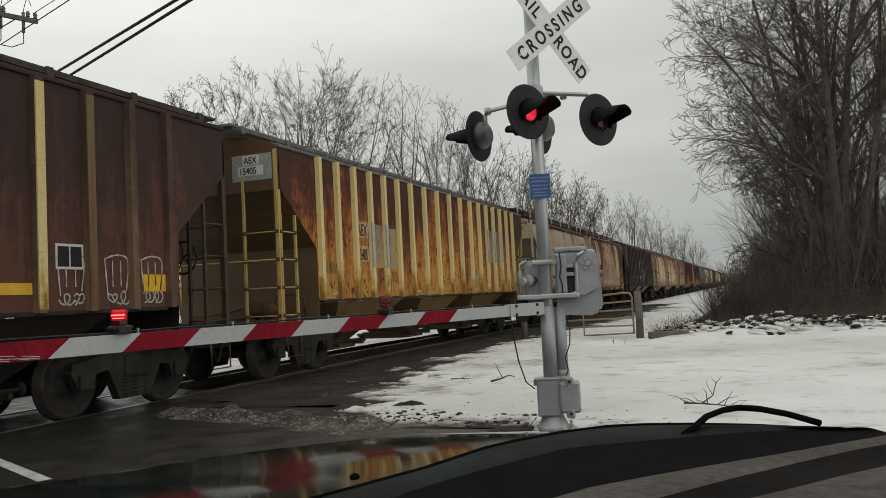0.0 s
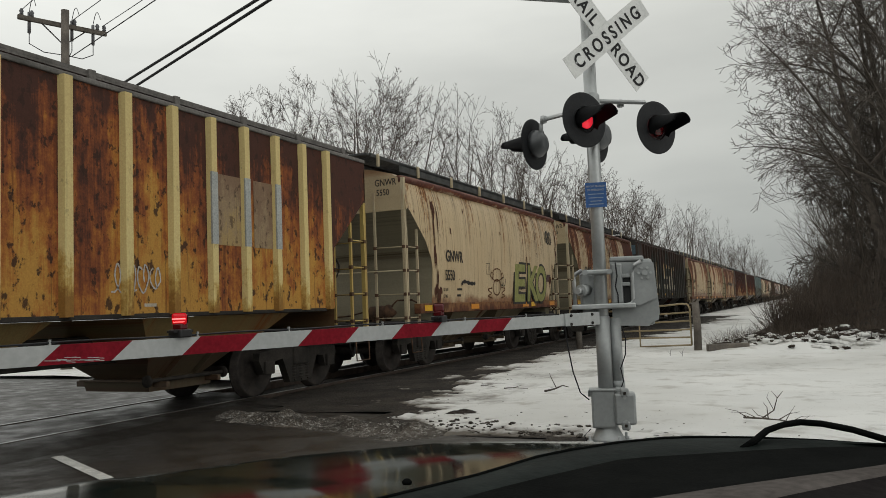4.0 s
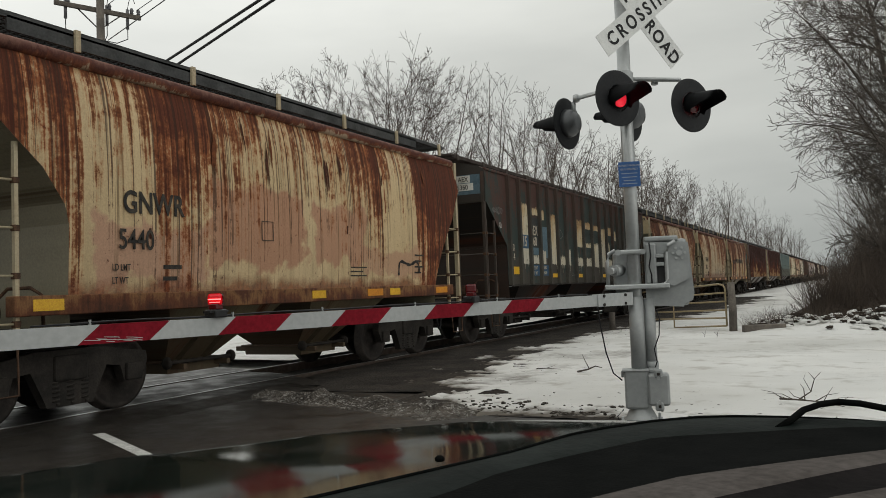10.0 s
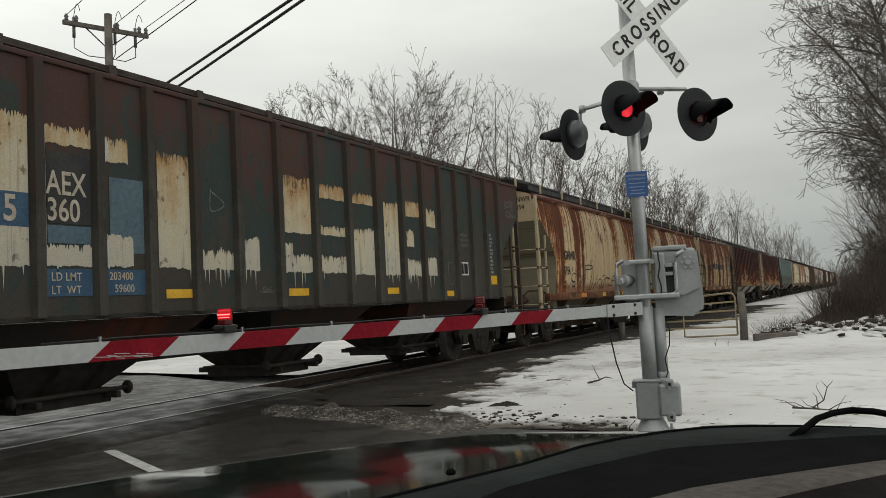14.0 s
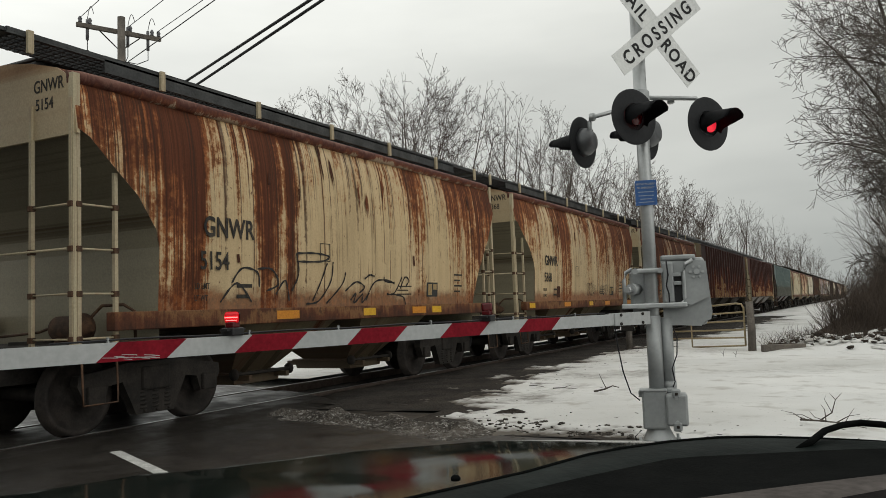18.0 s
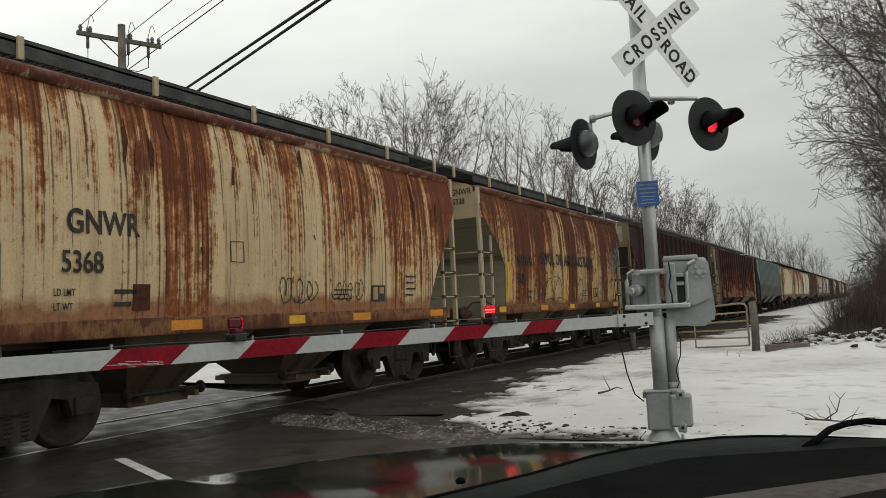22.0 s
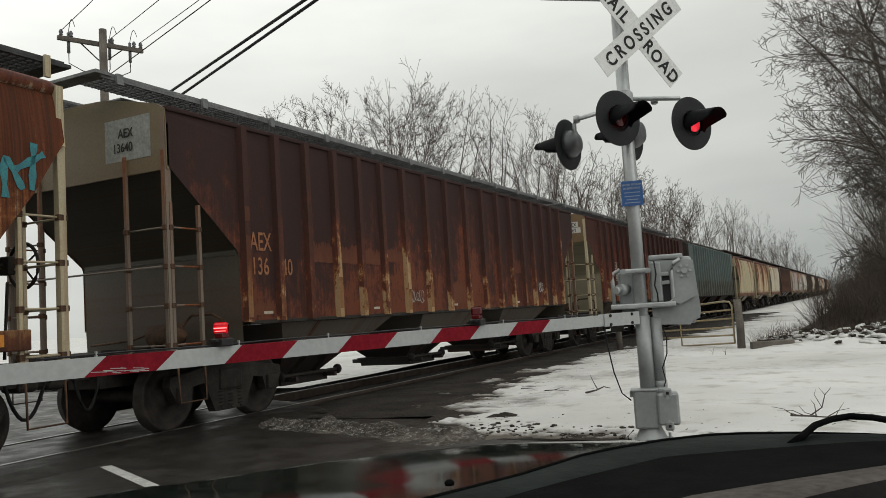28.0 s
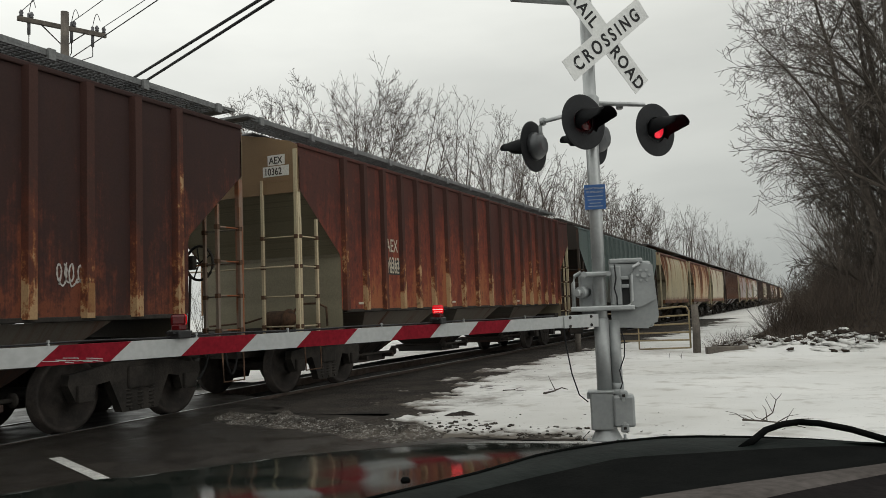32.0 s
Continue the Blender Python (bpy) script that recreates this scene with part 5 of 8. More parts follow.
words("car_number", "15405", 0.33, side(-5.08, 2.16, X + 0.003), LETTER, car_a, "", 0.003, 1.0, 0.52)
scrawl(car_a, K, -4.15, -3.1, 1.66, 1.96, SPRAY_O, 21, 4, 0.011)
scrawl(car_a, K, -6.5, -6.02, 1.82, 2.15, SPRAY_O, 22, 4, 0.011)
scrawl(car_a, K, 2.0, 2.8, 1.6, 2.0, SPRAY_W, 12, 4, 0.02)
# car d: half-buffed block graffiti
blocks = ((-5.78, -5.3, 1.89, 3.47), (-5.1, -4.52, 3.2, 3.41), (-5.1, -4.55, 1.9, 2.14), (-4.38, -4.03, 3.1, 3.38), (-4.38, -3.98, 1.9, 2.25), (-3.6, -3.08, 1.9, 3.33),
          (-2.89, -2.3, 1.89, 2.15), (-2.07, -1.77, 1.89, 2.33), (-1.24, -0.55, 2.46, 3.31), (-1.24, -0.55, 1.87, 2.14), (-1.24, -1.02, 2.12, 2.3), (-0.37, 0.37, 3.05, 3.27), (-0.37, 0.37, 2.46, 2.6), (-0.37, 0.37, 1.87, 2.13),
          (0.56, 1.25, 3.05, 3.22), (0.56, 1.25, 1.85, 2.62), (1.6, 2.1, 1.85, 3.16), (2.36, 2.9, 2.95, 3.24), (2.36, 2.66, 2.38, 2.68), (2.36, 2.9, 1.85, 2.13), (3.1, 3.55, 2.8, 3.14), (3.1, 3.55, 1.85, 2.2))
for j, (y0, y1, z0, z1) in enumerate(blocks):
    ragged(car_d, K, "graffiti_block", y0, y1, z0, z1, WORNWHITE, 400 + j, 0.001 + 0.0005 * (j % 3))
for j, (y0, y1, z0, z1) in enumerate(((-5.19, -5.1, 1.89, 3.39), (-4.39, -4.32, 1.89, 2.2), (-4.39, -4.3, 3.12, 3.36), (-2.97, -2.88, 1.86, 3.31), (-2.21, -2.1, 1.88, 2.16), (-0.4, -0.33, 2.5, 3.25), (2.28, 2.35, 1.86, 3.15))):
    ragged(car_d, K, "graffiti_outline", y0, y1, z0, z1, OUTWHITE, 440 + j, 0.0028)
patch(car_d, K, "blue_patch", -5.79, -5.3, 2.29, 2.64, BLUE_D, 0.003)
patch(car_d, K, "dark_patch", -5.09, -4.55, 2.35, 3.12, DARKPATCH, 0.003)
patch(car_d, K, "blue_patch", -5.09, -4.56, 2.14, 2.33, BLUE_G, 0.0032)
patch(car_d, K, "blue_patch", -4.3, -3.76, 2.06, 2.92, BLUE_G, 0.0005)
words("car_number", "15", 0.37, side(-5.74, 2.35, X + 0.004), LETTER_W, car_d, "", 0.008, 1.0, 0.85)
words("reporting_mark", "AEX", 0.36, side(-5.1, 2.66, X + 0.004), LETTER_W, car_d, "", 0.004, 1.0, 0.72)
words("car_number", "360", 0.34, side(-5.1, 2.38, X + 0.004), LETTER_W, car_d, "", 0.004, 1.0, 0.8)
patch(car_d, K, "dark_patch", -5.12, -4.55, 1.58, 1.87, BLUE_D, 0.002)
patch(car_d, K, "dark_patch", -4.37, -3.8, 1.58, 1.87, BLUE_D, 0.002)
for text, y, z in (("LD LMT", -5.06, 1.745), ("203400", -4.33, 1.755), ("LT  WT", -5.06, 1.605), ("59600", -4.26, 1.615)):
    words("load_stencil", text, 0.125, side(y, z, X + 0.003), LETTER_W, car_d, "", 0.001, 1.05, 0.85)
words("stencil_letters", "20", 0.26, side(-6.52, 2.2, X), LETTER_W, car_d, "", 0.0, 1.0, 0.8)
words("stencil_letters", "14", 0.26, side(-6.5, 1.97, X), LETTER_W, car_d, "", 0.0, 1.0, 0.8)
scrawl(car_d, K, -7.21, -7.07, 2.72, 2.88, SPRAY_W, 14, 1, 0.018)
stroke(car_d, K, ((-2.7, 2.95), (-2.7, 2.66), (-2.45, 2.76), (-2.7, 2.92)), 0.012, SPRAY_FW)
scrawl(car_d, K, -1.75, -1.5, 1.56, 1.68, SPRAY_FW, 16, 2, 0.008)
# framed stencil and a drawn window further back
patch(car_d, K, "stencil_frame", 4.54, 4.98, 1.86, 2.14, BOARD, 0.002, 0, 1)
patch(car_d, K, "stencil_plate", 4.57, 4.75, 1.89, 2.11, INK, 0.004, 0, 1)
patch(car_d, K, "stencil_plate", 4.77, 4.95, 1.89, 2.11, INK, 0.004, 0, 1)
stroke(car_d, K, ((4.05, 2.12), (4.05, 1.7), (4.25, 1.7), (4.25, 2.1), (4.05, 2.1)), 0.01, SPRAY_FW, smooth=2)
for j in range(3):
    scrawl(car_d, K, 4.55 + 0.1 * (j == 2), 5.0, 2.46 + 0.11 * j, 2.54 + 0.11 * j, SPRAY_FW, 75 + j, 5, 0.009)
scrawl(car_d, K, -7.6, -7.0, 3.05, 3.25, SPRAY_FW, 15, 4, 0.018)
for j in range(11):
    scrawl(car_d, K, 6.04, 6.32 - 0.06 * (j % 3 == 1), 1.91 + 0.085 * j, 1.97 + 0.085 * j, SPRAY_M, 60 + j, 5, 0.01)
scrawl(car_d, K, 7.14, 7.7, 3.45, 3.7, SPRAY_FW, 17, 3, 0.014)
scrawl(car_d, K, 7.2, 7.75, 3.25, 3.45, SPRAY_FW, 27, 3, 0.014)
for y, w, z, d in ((-6.54, 0.5, 1.62, 0.19), (-3.5, 0.52, 1.53, 0.11), (-1.15, 0.48, 1.52, 0.11), (1.62, 0.4, 1.51, 0.11), (3.84, 0.4, 1.43, 0.11), (6.04, 0.44, 1.66, 0.2)):
    patch(car_d, K, "reflector", y, y + w, z, z + d, YELLOW, 0.003, 0.0, 1)
words("reporting_mark", "AEX", 0.37, side(-6.54, 2.36, X), LETTER_O, car_h, "", 0.003, 1.0, 0.66)
words("car_number", "136", 0.34, side(-6.53, 2.02, X), LETTER_O, car_h, "", 0.003, 1.05, 0.72)
words("car_number", "40", 0.34, side(-5.86, 2.02, X), LETTER_O, car_h, "", 0.003, 1.05, 0.72)
for y0, y1, z0, z1 in ((-5.1, -4.56, 2.23, 2.54), (-4.36, -3.84, 2.23, 2.52), (-3.63, -3.1, 2.24, 2.5), (-2.88, -2.32, 2.3, 2.52), (-0.3, 0.3, 1.5, 1.95), (-6.55, -6.05, 1.44, 1.62), (3.1, 3.6, 2.2, 2.5)):
    ragged(car_h, K, "rust_band", y0, y1, z0, z1, RUSTBAND, int(100 * (y0 + 9)))
for y, z0, z1 in ((-6.65, 1.42, 2.55), (-6.65, 2.75, 2.95), (-5.94, 1.42, 1.7), (-4.46, 1.5, 2.0), (-3.74, 1.45, 1.75), (-2.21, 1.42, 1.8), (-1.34, 1.45, 1.93), (0.46, 1.42, 1.7), (1.34, 1.45, 1.93), (3.74, 1.45, 1.93), (5.21, 1.42, 1.75)):
    part("rib_rust", box(B(), 1.6, 1.633, y - 0.05, y + 0.045, z0, z1), RIBRUST, car_h, "bare orange rust on the rib's foot")
ribbed_marks(car_i, -5.1, "10362", LETTER_W, 2.48, 0.72)
patch(car_i, K, "dark_patch", -5.08, -4.5, 2.03, 2.32, DARKPATCH, 0.002)
words("car_number", "10362", 0.32, side(-5.08, 2.06, X + 0.004), LETTER_W, car_i, "", 0.002, 1.0, 0.62)
scrawl(car_h, K, -2.1, -1.53, 1.53, 1.8, SPRAY_M, 18, 3, 0.016)
scrawl(car_h, K, 4.8, 5.2, 1.7, 2.0, SPRAY_W, 19, 3, 0.02)
for car, ys in ((car_h, (-6.3, -3.4, -0.3, 3.2)), (car_i, (-6.2, -2.0, 2.5)), (car_a, (-6.2, -2.0, 2.5))):
    for y in ys:
        patch(car, K, "stencil_mark", y, y + 0.2, 1.46, 1.5, LETTER_W, 0.002, 0.0, 1)
# car z: framed stencil, yellow reflectors and dripping white tags
patch(car_z, K, "stencil_frame", 4.7, 5.12, 1.86, 2.16, BOARD, 0.002, 0, 1)
patch(car_z, K, "stencil_plate", 4.73, 4.9, 1.89, 2.13, INK, 0.004, 0, 1)
patch(car_z, K, "stencil_plate", 4.92, 5.09, 1.89, 2.13, INK, 0.004, 0, 1)
patch(car_z, K, "reflector", 6.13, 6.57, 1.58, 1.81, YELLOW, 0.003, 0, 1)
patch(car_z, K, "reflector", 3.93, 4.37, 1.57, 1.7, YELLOW, 0.003, 0, 1)
for y in (4.72, 5.46, 6.1):
    stroke(car_z, K, ((y, 2.0), (y + 0.04, 1.55)), 0.02, SPRAY_W)
    stroke(car_z, K, ((y, 2.0), (y + 0.22, 2.05), (y + 0.4, 1.98), (y + 0.36, 1.6)), 0.02, SPRAY_W)
    scrawl(car_z, K, y + 0.05, y + 0.4, 1.42, 1.6, SPRAY_W, int(y * 10), 2, 0.02)
    for q in (0.13, 0.27):
        stroke(car_z, K, ((y + q, 1.98), (y + q, 1.65)), 0.016, SPRAY_W)
part("rib_paint", box(B(), 1.56, 1.634, 4.4, 4.52, 1.4, 4.0), RIB_CREAM, car_z, "cream-painted rib")
part("rib_paint", box(B(), 1.56, 1.634, 5.15, 5.27, 1.4, 4.0), OCHRE_SLOPE, car_z, "ochre-painted rib")

# ---- ground, road, track ----
def sheet(name, x0, x1, y0, y1, step, height, material, label, kind="structure", keep=None, parent=None):
    """A ground surface as a grid with its own relief; keep(x, y) leaves parts out."""
    nx, ny = max(2, int((x1 - x0) / step) + 1), max(2, int((y1 - y0) / step) + 1)
    xs, ys = np.linspace(x0, x1, nx), np.linspace(y0, y1, ny)
    verts = [(x, y, height(x, y)) for y in ys for x in xs]
    faces = []
    for j in range(ny - 1):
        for i in range(nx - 1):
            if keep is None or keep((xs[i] + xs[i + 1]) / 2, (ys[j] + ys[j + 1]) / 2):
                faces.append((j * nx + i, j * nx + i + 1, (j + 1) * nx + i + 1, (j + 1) * nx + i))
    ob = raw(name, verts, faces, material, parent, "", True)
    return tagged(ob, label, "ground", "", kind)


def fbm(x, y, s, seed=0.0):
    return noise.fractal(Vector((x * s, y * s, seed)), 1.0, 2.0, 4)


def snow_material(thin=False):
    m = Mat("thin_old_snow" if thin else "old_snow", 0.75)
    a, b, c = m.noise(0.5), m.noise(2.2, (1, 1, 1), 4, 6.0), m.noise(30.0, (1, 1, 1), 8, 4.0)
    col = m.mix(m.ramp(a, 0.3, 0.7), (0.63, 0.63, 0.615), (0.72, 0.715, 0.695))
    col = m.mix(m.math("MULTIPLY", m.ramp(m.noise(0.28, (1, 1, 1), 12, 5.0, 0.6), 0.42, 0.66), 0.5), col, (0.43, 0.42, 0.39))
    col = m.mix(m.math("MULTIPLY", m.ramp(b, 0.56, 0.70), 0.55), col, (0.30, 0.275, 0.24))
    col = m.mix(m.math("MULTIPLY", m.ramp(c, 0.66, 0.72), 0.6), col, (0.10, 0.085, 0.07))
    if thin:  # wet earth shows through where the crust is thin
        d = m.math("ADD", m.axis(2), m.math("MULTIPLY", m.math("SUBTRACT", m.noise(6.0, (1, 1, 1), 15, 6.0, 0.7), 0.5), 0.05))
        d = m.math("ADD", d, m.math("MULTIPLY", m.math("SUBTRACT", m.noise(1.6, (1, 1, 1), 17, 4.0), 0.5), 0.04))
        col = m.mix(m.ramp(d, 0.0, 0.03, (1,) * 3, (0,) * 3), col, (0.11, 0.095, 0.078))
    m.colour(col)
    m.b.inputs["Subsurface Weight"].default_value = 0.0
    m.bump(m.math("ADD", b, m.math("MULTIPLY", c, 0.3)), 0.35, 0.03)
    return m.m


def asphalt_material():
    m = Mat("wet_asphalt", 0.5)
    a, b, c = m.noise(0.35), m.noise(3.0, (1, 1, 1), 2, 6.0), m.noise(120.0, (1, 1, 1), 5, 3.0)
    col = m.mix(m.ramp(a, 0.35, 0.65), (0.017, 0.0148, 0.0128), (0.027, 0.0235, 0.02))
    col = m.mix(m.math("MULTIPLY", m.ramp(b, 0.45, 0.7), 0.5), col, (0.038, 0.031, 0.025))
    m.colour(m.mix(0.4, col, m.ramp(c, 0.3, 0.7), "OVERLAY"))
    m.rough(m.ramp(b, 0.35, 0.65, (0.34,) * 3, (0.62,) * 3))
    m.b.inputs["Specular IOR Level"].default_value = 0.3
    m.bump(c, 0.35, 0.004)
    return m.m


def gravel_material(name, c1, c2, snow=0.0):
    m = Mat(name, 0.95)
    v = m.node("ShaderNodeTexVoronoi", Scale=26.0)
    m.link(m.co, v.inputs["Vector"])
    n, b = m.noise(1.6, (1, 1, 1), 3, 6.0), m.noise(14.0, (1, 1, 1), 7, 5.0)
    col = m.mix(v.outputs["Color"], c1, c2)
    col = m.mix(m.ramp(n, 0.4, 0.65), col, tuple(x * 0.5 for x in c1))
    if snow:
        speck = m.noise(62.0, (1, 1, 1), 15, 5.0, 0.7)
        f = m.math("ADD", m.math("MULTIPLY", speck, 0.75), m.math("MULTIPLY", b, 0.45))
        col = m.mix(m.math("MULTIPLY", m.ramp(f, 0.78 - snow * 0.5, 0.86 - snow * 0.5), 0.75), col, (0.42, 0.405, 0.375))
    m.colour(col)
    m.bump(v.outputs["Distance"], 0.8, 0.03)
    return m.m


SNOW, THIN_SNOW, ASPHALT = snow_material(), snow_material(True), asphalt_material()
BALLAST = gravel_material("dark_ballast", (0.022, 0.02, 0.018), (0.05, 0.044, 0.039))
MUD = gravel_material("wet_gravel_mud", (0.024, 0.019, 0.015), (0.05, 0.041, 0.033))
SLUSH = gravel_material("dirty_snow", (0.04, 0.033, 0.027), (0.12, 0.103, 0.087), 0.30)
BRUSHGROUND = gravel_material("leaf_litter", (0.035, 0.026, 0.02), (0.07, 0.052, 0.038), 0.1)
PAINT = simple("road_paint", (0.42, 0.42, 0.40), (0.6, 0.6, 0.57), 8.0, 0.6)
RAILS = simple("rail_steel", (0.08, 0.06, 0.05), (0.14, 0.11, 0.09), 6.0, 0.5, 0.6)
RAILTOP = simple("rail_head", (0.3, 0.3, 0.3), (0.42, 0.42, 0.42), 6.0, 0.3, 0.9)
ROAD_DIR = Vector((-0.9245, 0.381, 0))
ROAD_SIDE = Vector((0.381, 0.9245, 0))

sheet("ground", -900, 900, -900, 900, 60, lambda x, y: -0.25, SNOW, "old snow over flat winter ground")


def road_frame(f, r, z):
    p = ROAD_DIR * f + ROAD_SIDE * r
    return (p.x, p.y, z)


bm = B()
v = [bm.verts.new(road_frame(f, r, -0.02)) for f, r in ((-60, -14), (-60, 7.2), (90, 7.2), (90, -14))]
bm.faces.new(v)
bmesh.ops.subdivide_edges(bm, edges=bm.edges[:], cuts=24, use_grid_fill=True)
road = part("road", bm, ASPHALT, None)
tagged(road, "dark wet asphalt road across the tracks", "road", "", "structure")


def edge_x(y):
    """How far the snow of the verge reaches towards the track."""
    return float(np.interp(y, [7.9, 8.4, 9.4, 11.3, 13.2, 15.8, 19.5, 22.3, 27.9, 36.8, 56, 135, 400], [-3.6, -4.5, -5.05, -5.55, -5.8, -6.15, -6.35, -6.3, -5.6, -5.2, -5.0, -5.0, -5.0]))


def edge_y(x):
    """How far it reaches towards the road."""
    return float(np.interp(x, [-6.5, -4.7, -3.9, -3.4, -2.6, -1.5, 0, 3, 8, 30], [9.0, 8.5, 8.1, 8.15, 8.1, 7.6, 7.0, 6.2, 4.6, -4.0]))


def snow_h(x, y):
    r_, f_ = 0.381 * x + 0.9245 * y, -0.9245 * x + 0.381 * y
    streaks = 0.55 * noise.fractal(Vector((f_ * 0.7, r_ * 2.4, 21.0)), 1.0, 2.0, 4)
    d = min(x - edge_x(y) + 0.9 * fbm(x, y, 0.8) + 0.35 * fbm(x, y * 0.6, 4.0, 7) + streaks, (y - edge_y(x)) + 0.5 * fbm(x, y, 1.3, 5) + 0.3 * fbm(x, y, 4.5, 8) + streaks)
    lift = 0.05 * max(-1.0, min(1.0, d / 0.6)) + 0.03 * fbm(x, y, 0.35, 2) - 0.01
    if y < 17 and abs(d) < 1.2:
        lift += (0.02 * fbm(x, y, 5.0, 3) + 0.012 * fbm(x, y, 12.0, 6)) * (1 - abs(d) / 1.2)
    bank = 0.0
    if x > -3.0 and y > 20:
        bank = 0.32 * math.exp(-((y - 22.5) / 2.0) ** 2) * min(1, max(0, (x + 2.6) / 1.2)) * (0.7 + 0.9 * fbm(x, y, 0.9, 9))
        edge = -1.9 + 1.9 * min(1, max(0, (y - 24) / 40))
        bank += 2.3 * min(1, max(0, (y - 23.5) / 9)) * min(1, max(0, (x - edge) / 5.0)) ** 0.8
    return lift + bank


for x0_, x1_, y0_, y1_, s_ in ((-8.0, 1.0, 5.0, 17.0, 0.06), (1.0, 16.0, 5.0, 17.0, 0.17), (-8.0, 16.0, 17.0, 60.0, 0.17)):
    sheet("snow_verge", x0_, x1_, y0_, y1_, s_, snow_h, THIN_SNOW, "crusted snow on the verge beside the track")
sheet("snow_trackside", -8.0, 60.0, 60.0, 420.0, 3.0, lambda x, y: 0.03 + 2.3 * min(1, max(0, x / 5.0)) ** 0.8, SNOW, "snow along the track towards the distance")
sheet("gravel_shoulder", -8.2, -1.0, 6.0, 60.0, 0.5, lambda x, y: -0.005 + 0.02 * fbm(x, y, 0.7), MUD, "wet gravel between the road and the snow", keep=lambda x, y: (x * 0.381 + y * 0.9245) > 6.3 + 0.4 * fbm(x, y, 0.9, 3))


def ballast_h(x, y):
    d = abs(x - TRACK_X)
    road_in = (x * 0.381 + y * 0.9245) < 6.6
    if road_in:
        return -0.3
    return -0.10 - 0.12 * max(0, d - 1.6) + 0.03 * fbm(x, y, 1.5, 4)


sheet("ballast", -11.4, -6.7, -20.0, 420.0, 0.45, ballast_h, BALLAST, "dark stone ballast under the rails", keep=lambda x, y: y > 2)
sheet("snow_beyond", -90.0, -10.9, -40.0, 420.0, 3.0, lambda x, y: 0.02 + 0.1 * fbm(x, y, 0.1), SNOW, "open snow beyond the tracks", keep=lambda x, y: (x * 0.381 + y * 0.9245) > 7.2)

for s in (-1, 1):
    x = TRACK_X + s * 0.7525
    rail = thing("rail", pose(x, 0, 0), "worn steel rail of the single track", "rail", "rails", "structure")
    bm = B()
    for x0, x1, z0, z1 in ((-0.07, 0.07, -0.13, -0.11), (-0.012, 0.012, -0.11, 0.01), (-0.036, 0.036, 0.01, 0.046)):
        box(bm, x0, x1, -60, 420, z0, z1)
    part("rail_web", bm, RAILS, rail)
    part("rail_head", box(B(), -0.026, 0.026, -60, 420, 0.046, 0.05), RAILTOP, rail)
TIE = simple("creosoted_tie", (0.03, 0.024, 0.02), (0.06, 0.05, 0.042), 4.0, 0.95)
tie_me = shared("tie", lambda: box(B(), -1.3, 1.3, -0.115, 0.115, -0.28, -0.12, 0.01), TIE)
tie_root = thing("ties", pose(TRACK_X, 0, 0), "dark creosoted wooden ties", "tie", "", "structure")
for n in range(150):
    ob = new("tie", tie_me)
    ob.parent, ob.location = tie_root, (0, 9.0 + n * 0.5, 0)

# asphalt laid up to the rails where the road crosses
crossing = thing("crossing_surface", pose(0, 0, 0), "worn asphalt laid between and beside the rails", "road", "", "structure")
for strip in (((-7.35, -0.018), (-7.75, 0.03), (-8.205, 0.042)), ((-8.33, 0.04), (-9.0, 0.045), (-9.67, 0.04)), ((-9.795, 0.042), (-10.3, 0.03), (-10.9, -0.018))):
    bm, prev = B(), None
    for x, z in strip:
        y1 = (6.75 - 0.381 * x) / 0.9245
        cur = [bm.verts.new((x, -11.0 + (y1 + 11.0) * j / 12, z)) for j in range(13)]
        if prev:
            for j in range(12):
                bm.faces.new((prev[j], prev[j + 1], cur[j + 1], cur[j]))
        prev = cur
    bmesh.ops.recalc_face_normals(bm, faces=bm.faces)
    part("crossing_panel", bm, ASPHALT, crossing)

# lane line
lane = B()
q = [(-7.17, 5.88), (-7.05, 6.01), (-5.56, 5.3), (-5.68, 5.17)]
d = (Vector((q[0][0], q[0][1], 0)) - Vector((q[3][0], q[3][1], 0))).normalized()
c0 = Vector((-5.68, 5.26, 0))
c1 = Vector((-7.17, 5.99, 0))
nrm = Vector((-d.y, d.x, 0)) * 0.06
vs = [lane.verts.new((p.x, p.y, -0.014)) for p in (c0 - nrm, c1 - nrm, c1 + nrm, c0 + nrm)]
lane.faces.new(vs)
tagged(part("lane_line", lane, PAINT, None), "worn white dashed lane line on the asphalt", "road marking", "", "structure")

# ---- crossing signal ----
MAST = Vector((-1.845, 7.722, 0))
FACE = 231.0  # compass angle of the sign and the front lamps
mast = thing("crossing_signal", pose(MAST.x, MAST.y, 0), "silver crossing signal mast with flashing lamps and crossbuck", "railroad signal")
VIEW = facing(0, 0, 0, 193.4)  # on the mast: x to the right as one stands on the road, y up, z towards the road


def local(p):
    return Vector(p) - MAST


def vbox(name, x0, x1, z0, z1, n0, n1, material, bevel=0.01, parent=None, label=""):
    """A box on the mast by its extent to the right, upwards and towards the road."""
    return part(name, box(B(), x0, x1, z0, z1, n0, n1, bevel, VIEW), material, parent or mast, label)


def vtube(name, pts, r, material, parent=None, seg=12):
    return part(name, tube(B(), [VIEW @ Vector(p) for p in pts], r, seg), material, parent or mast)


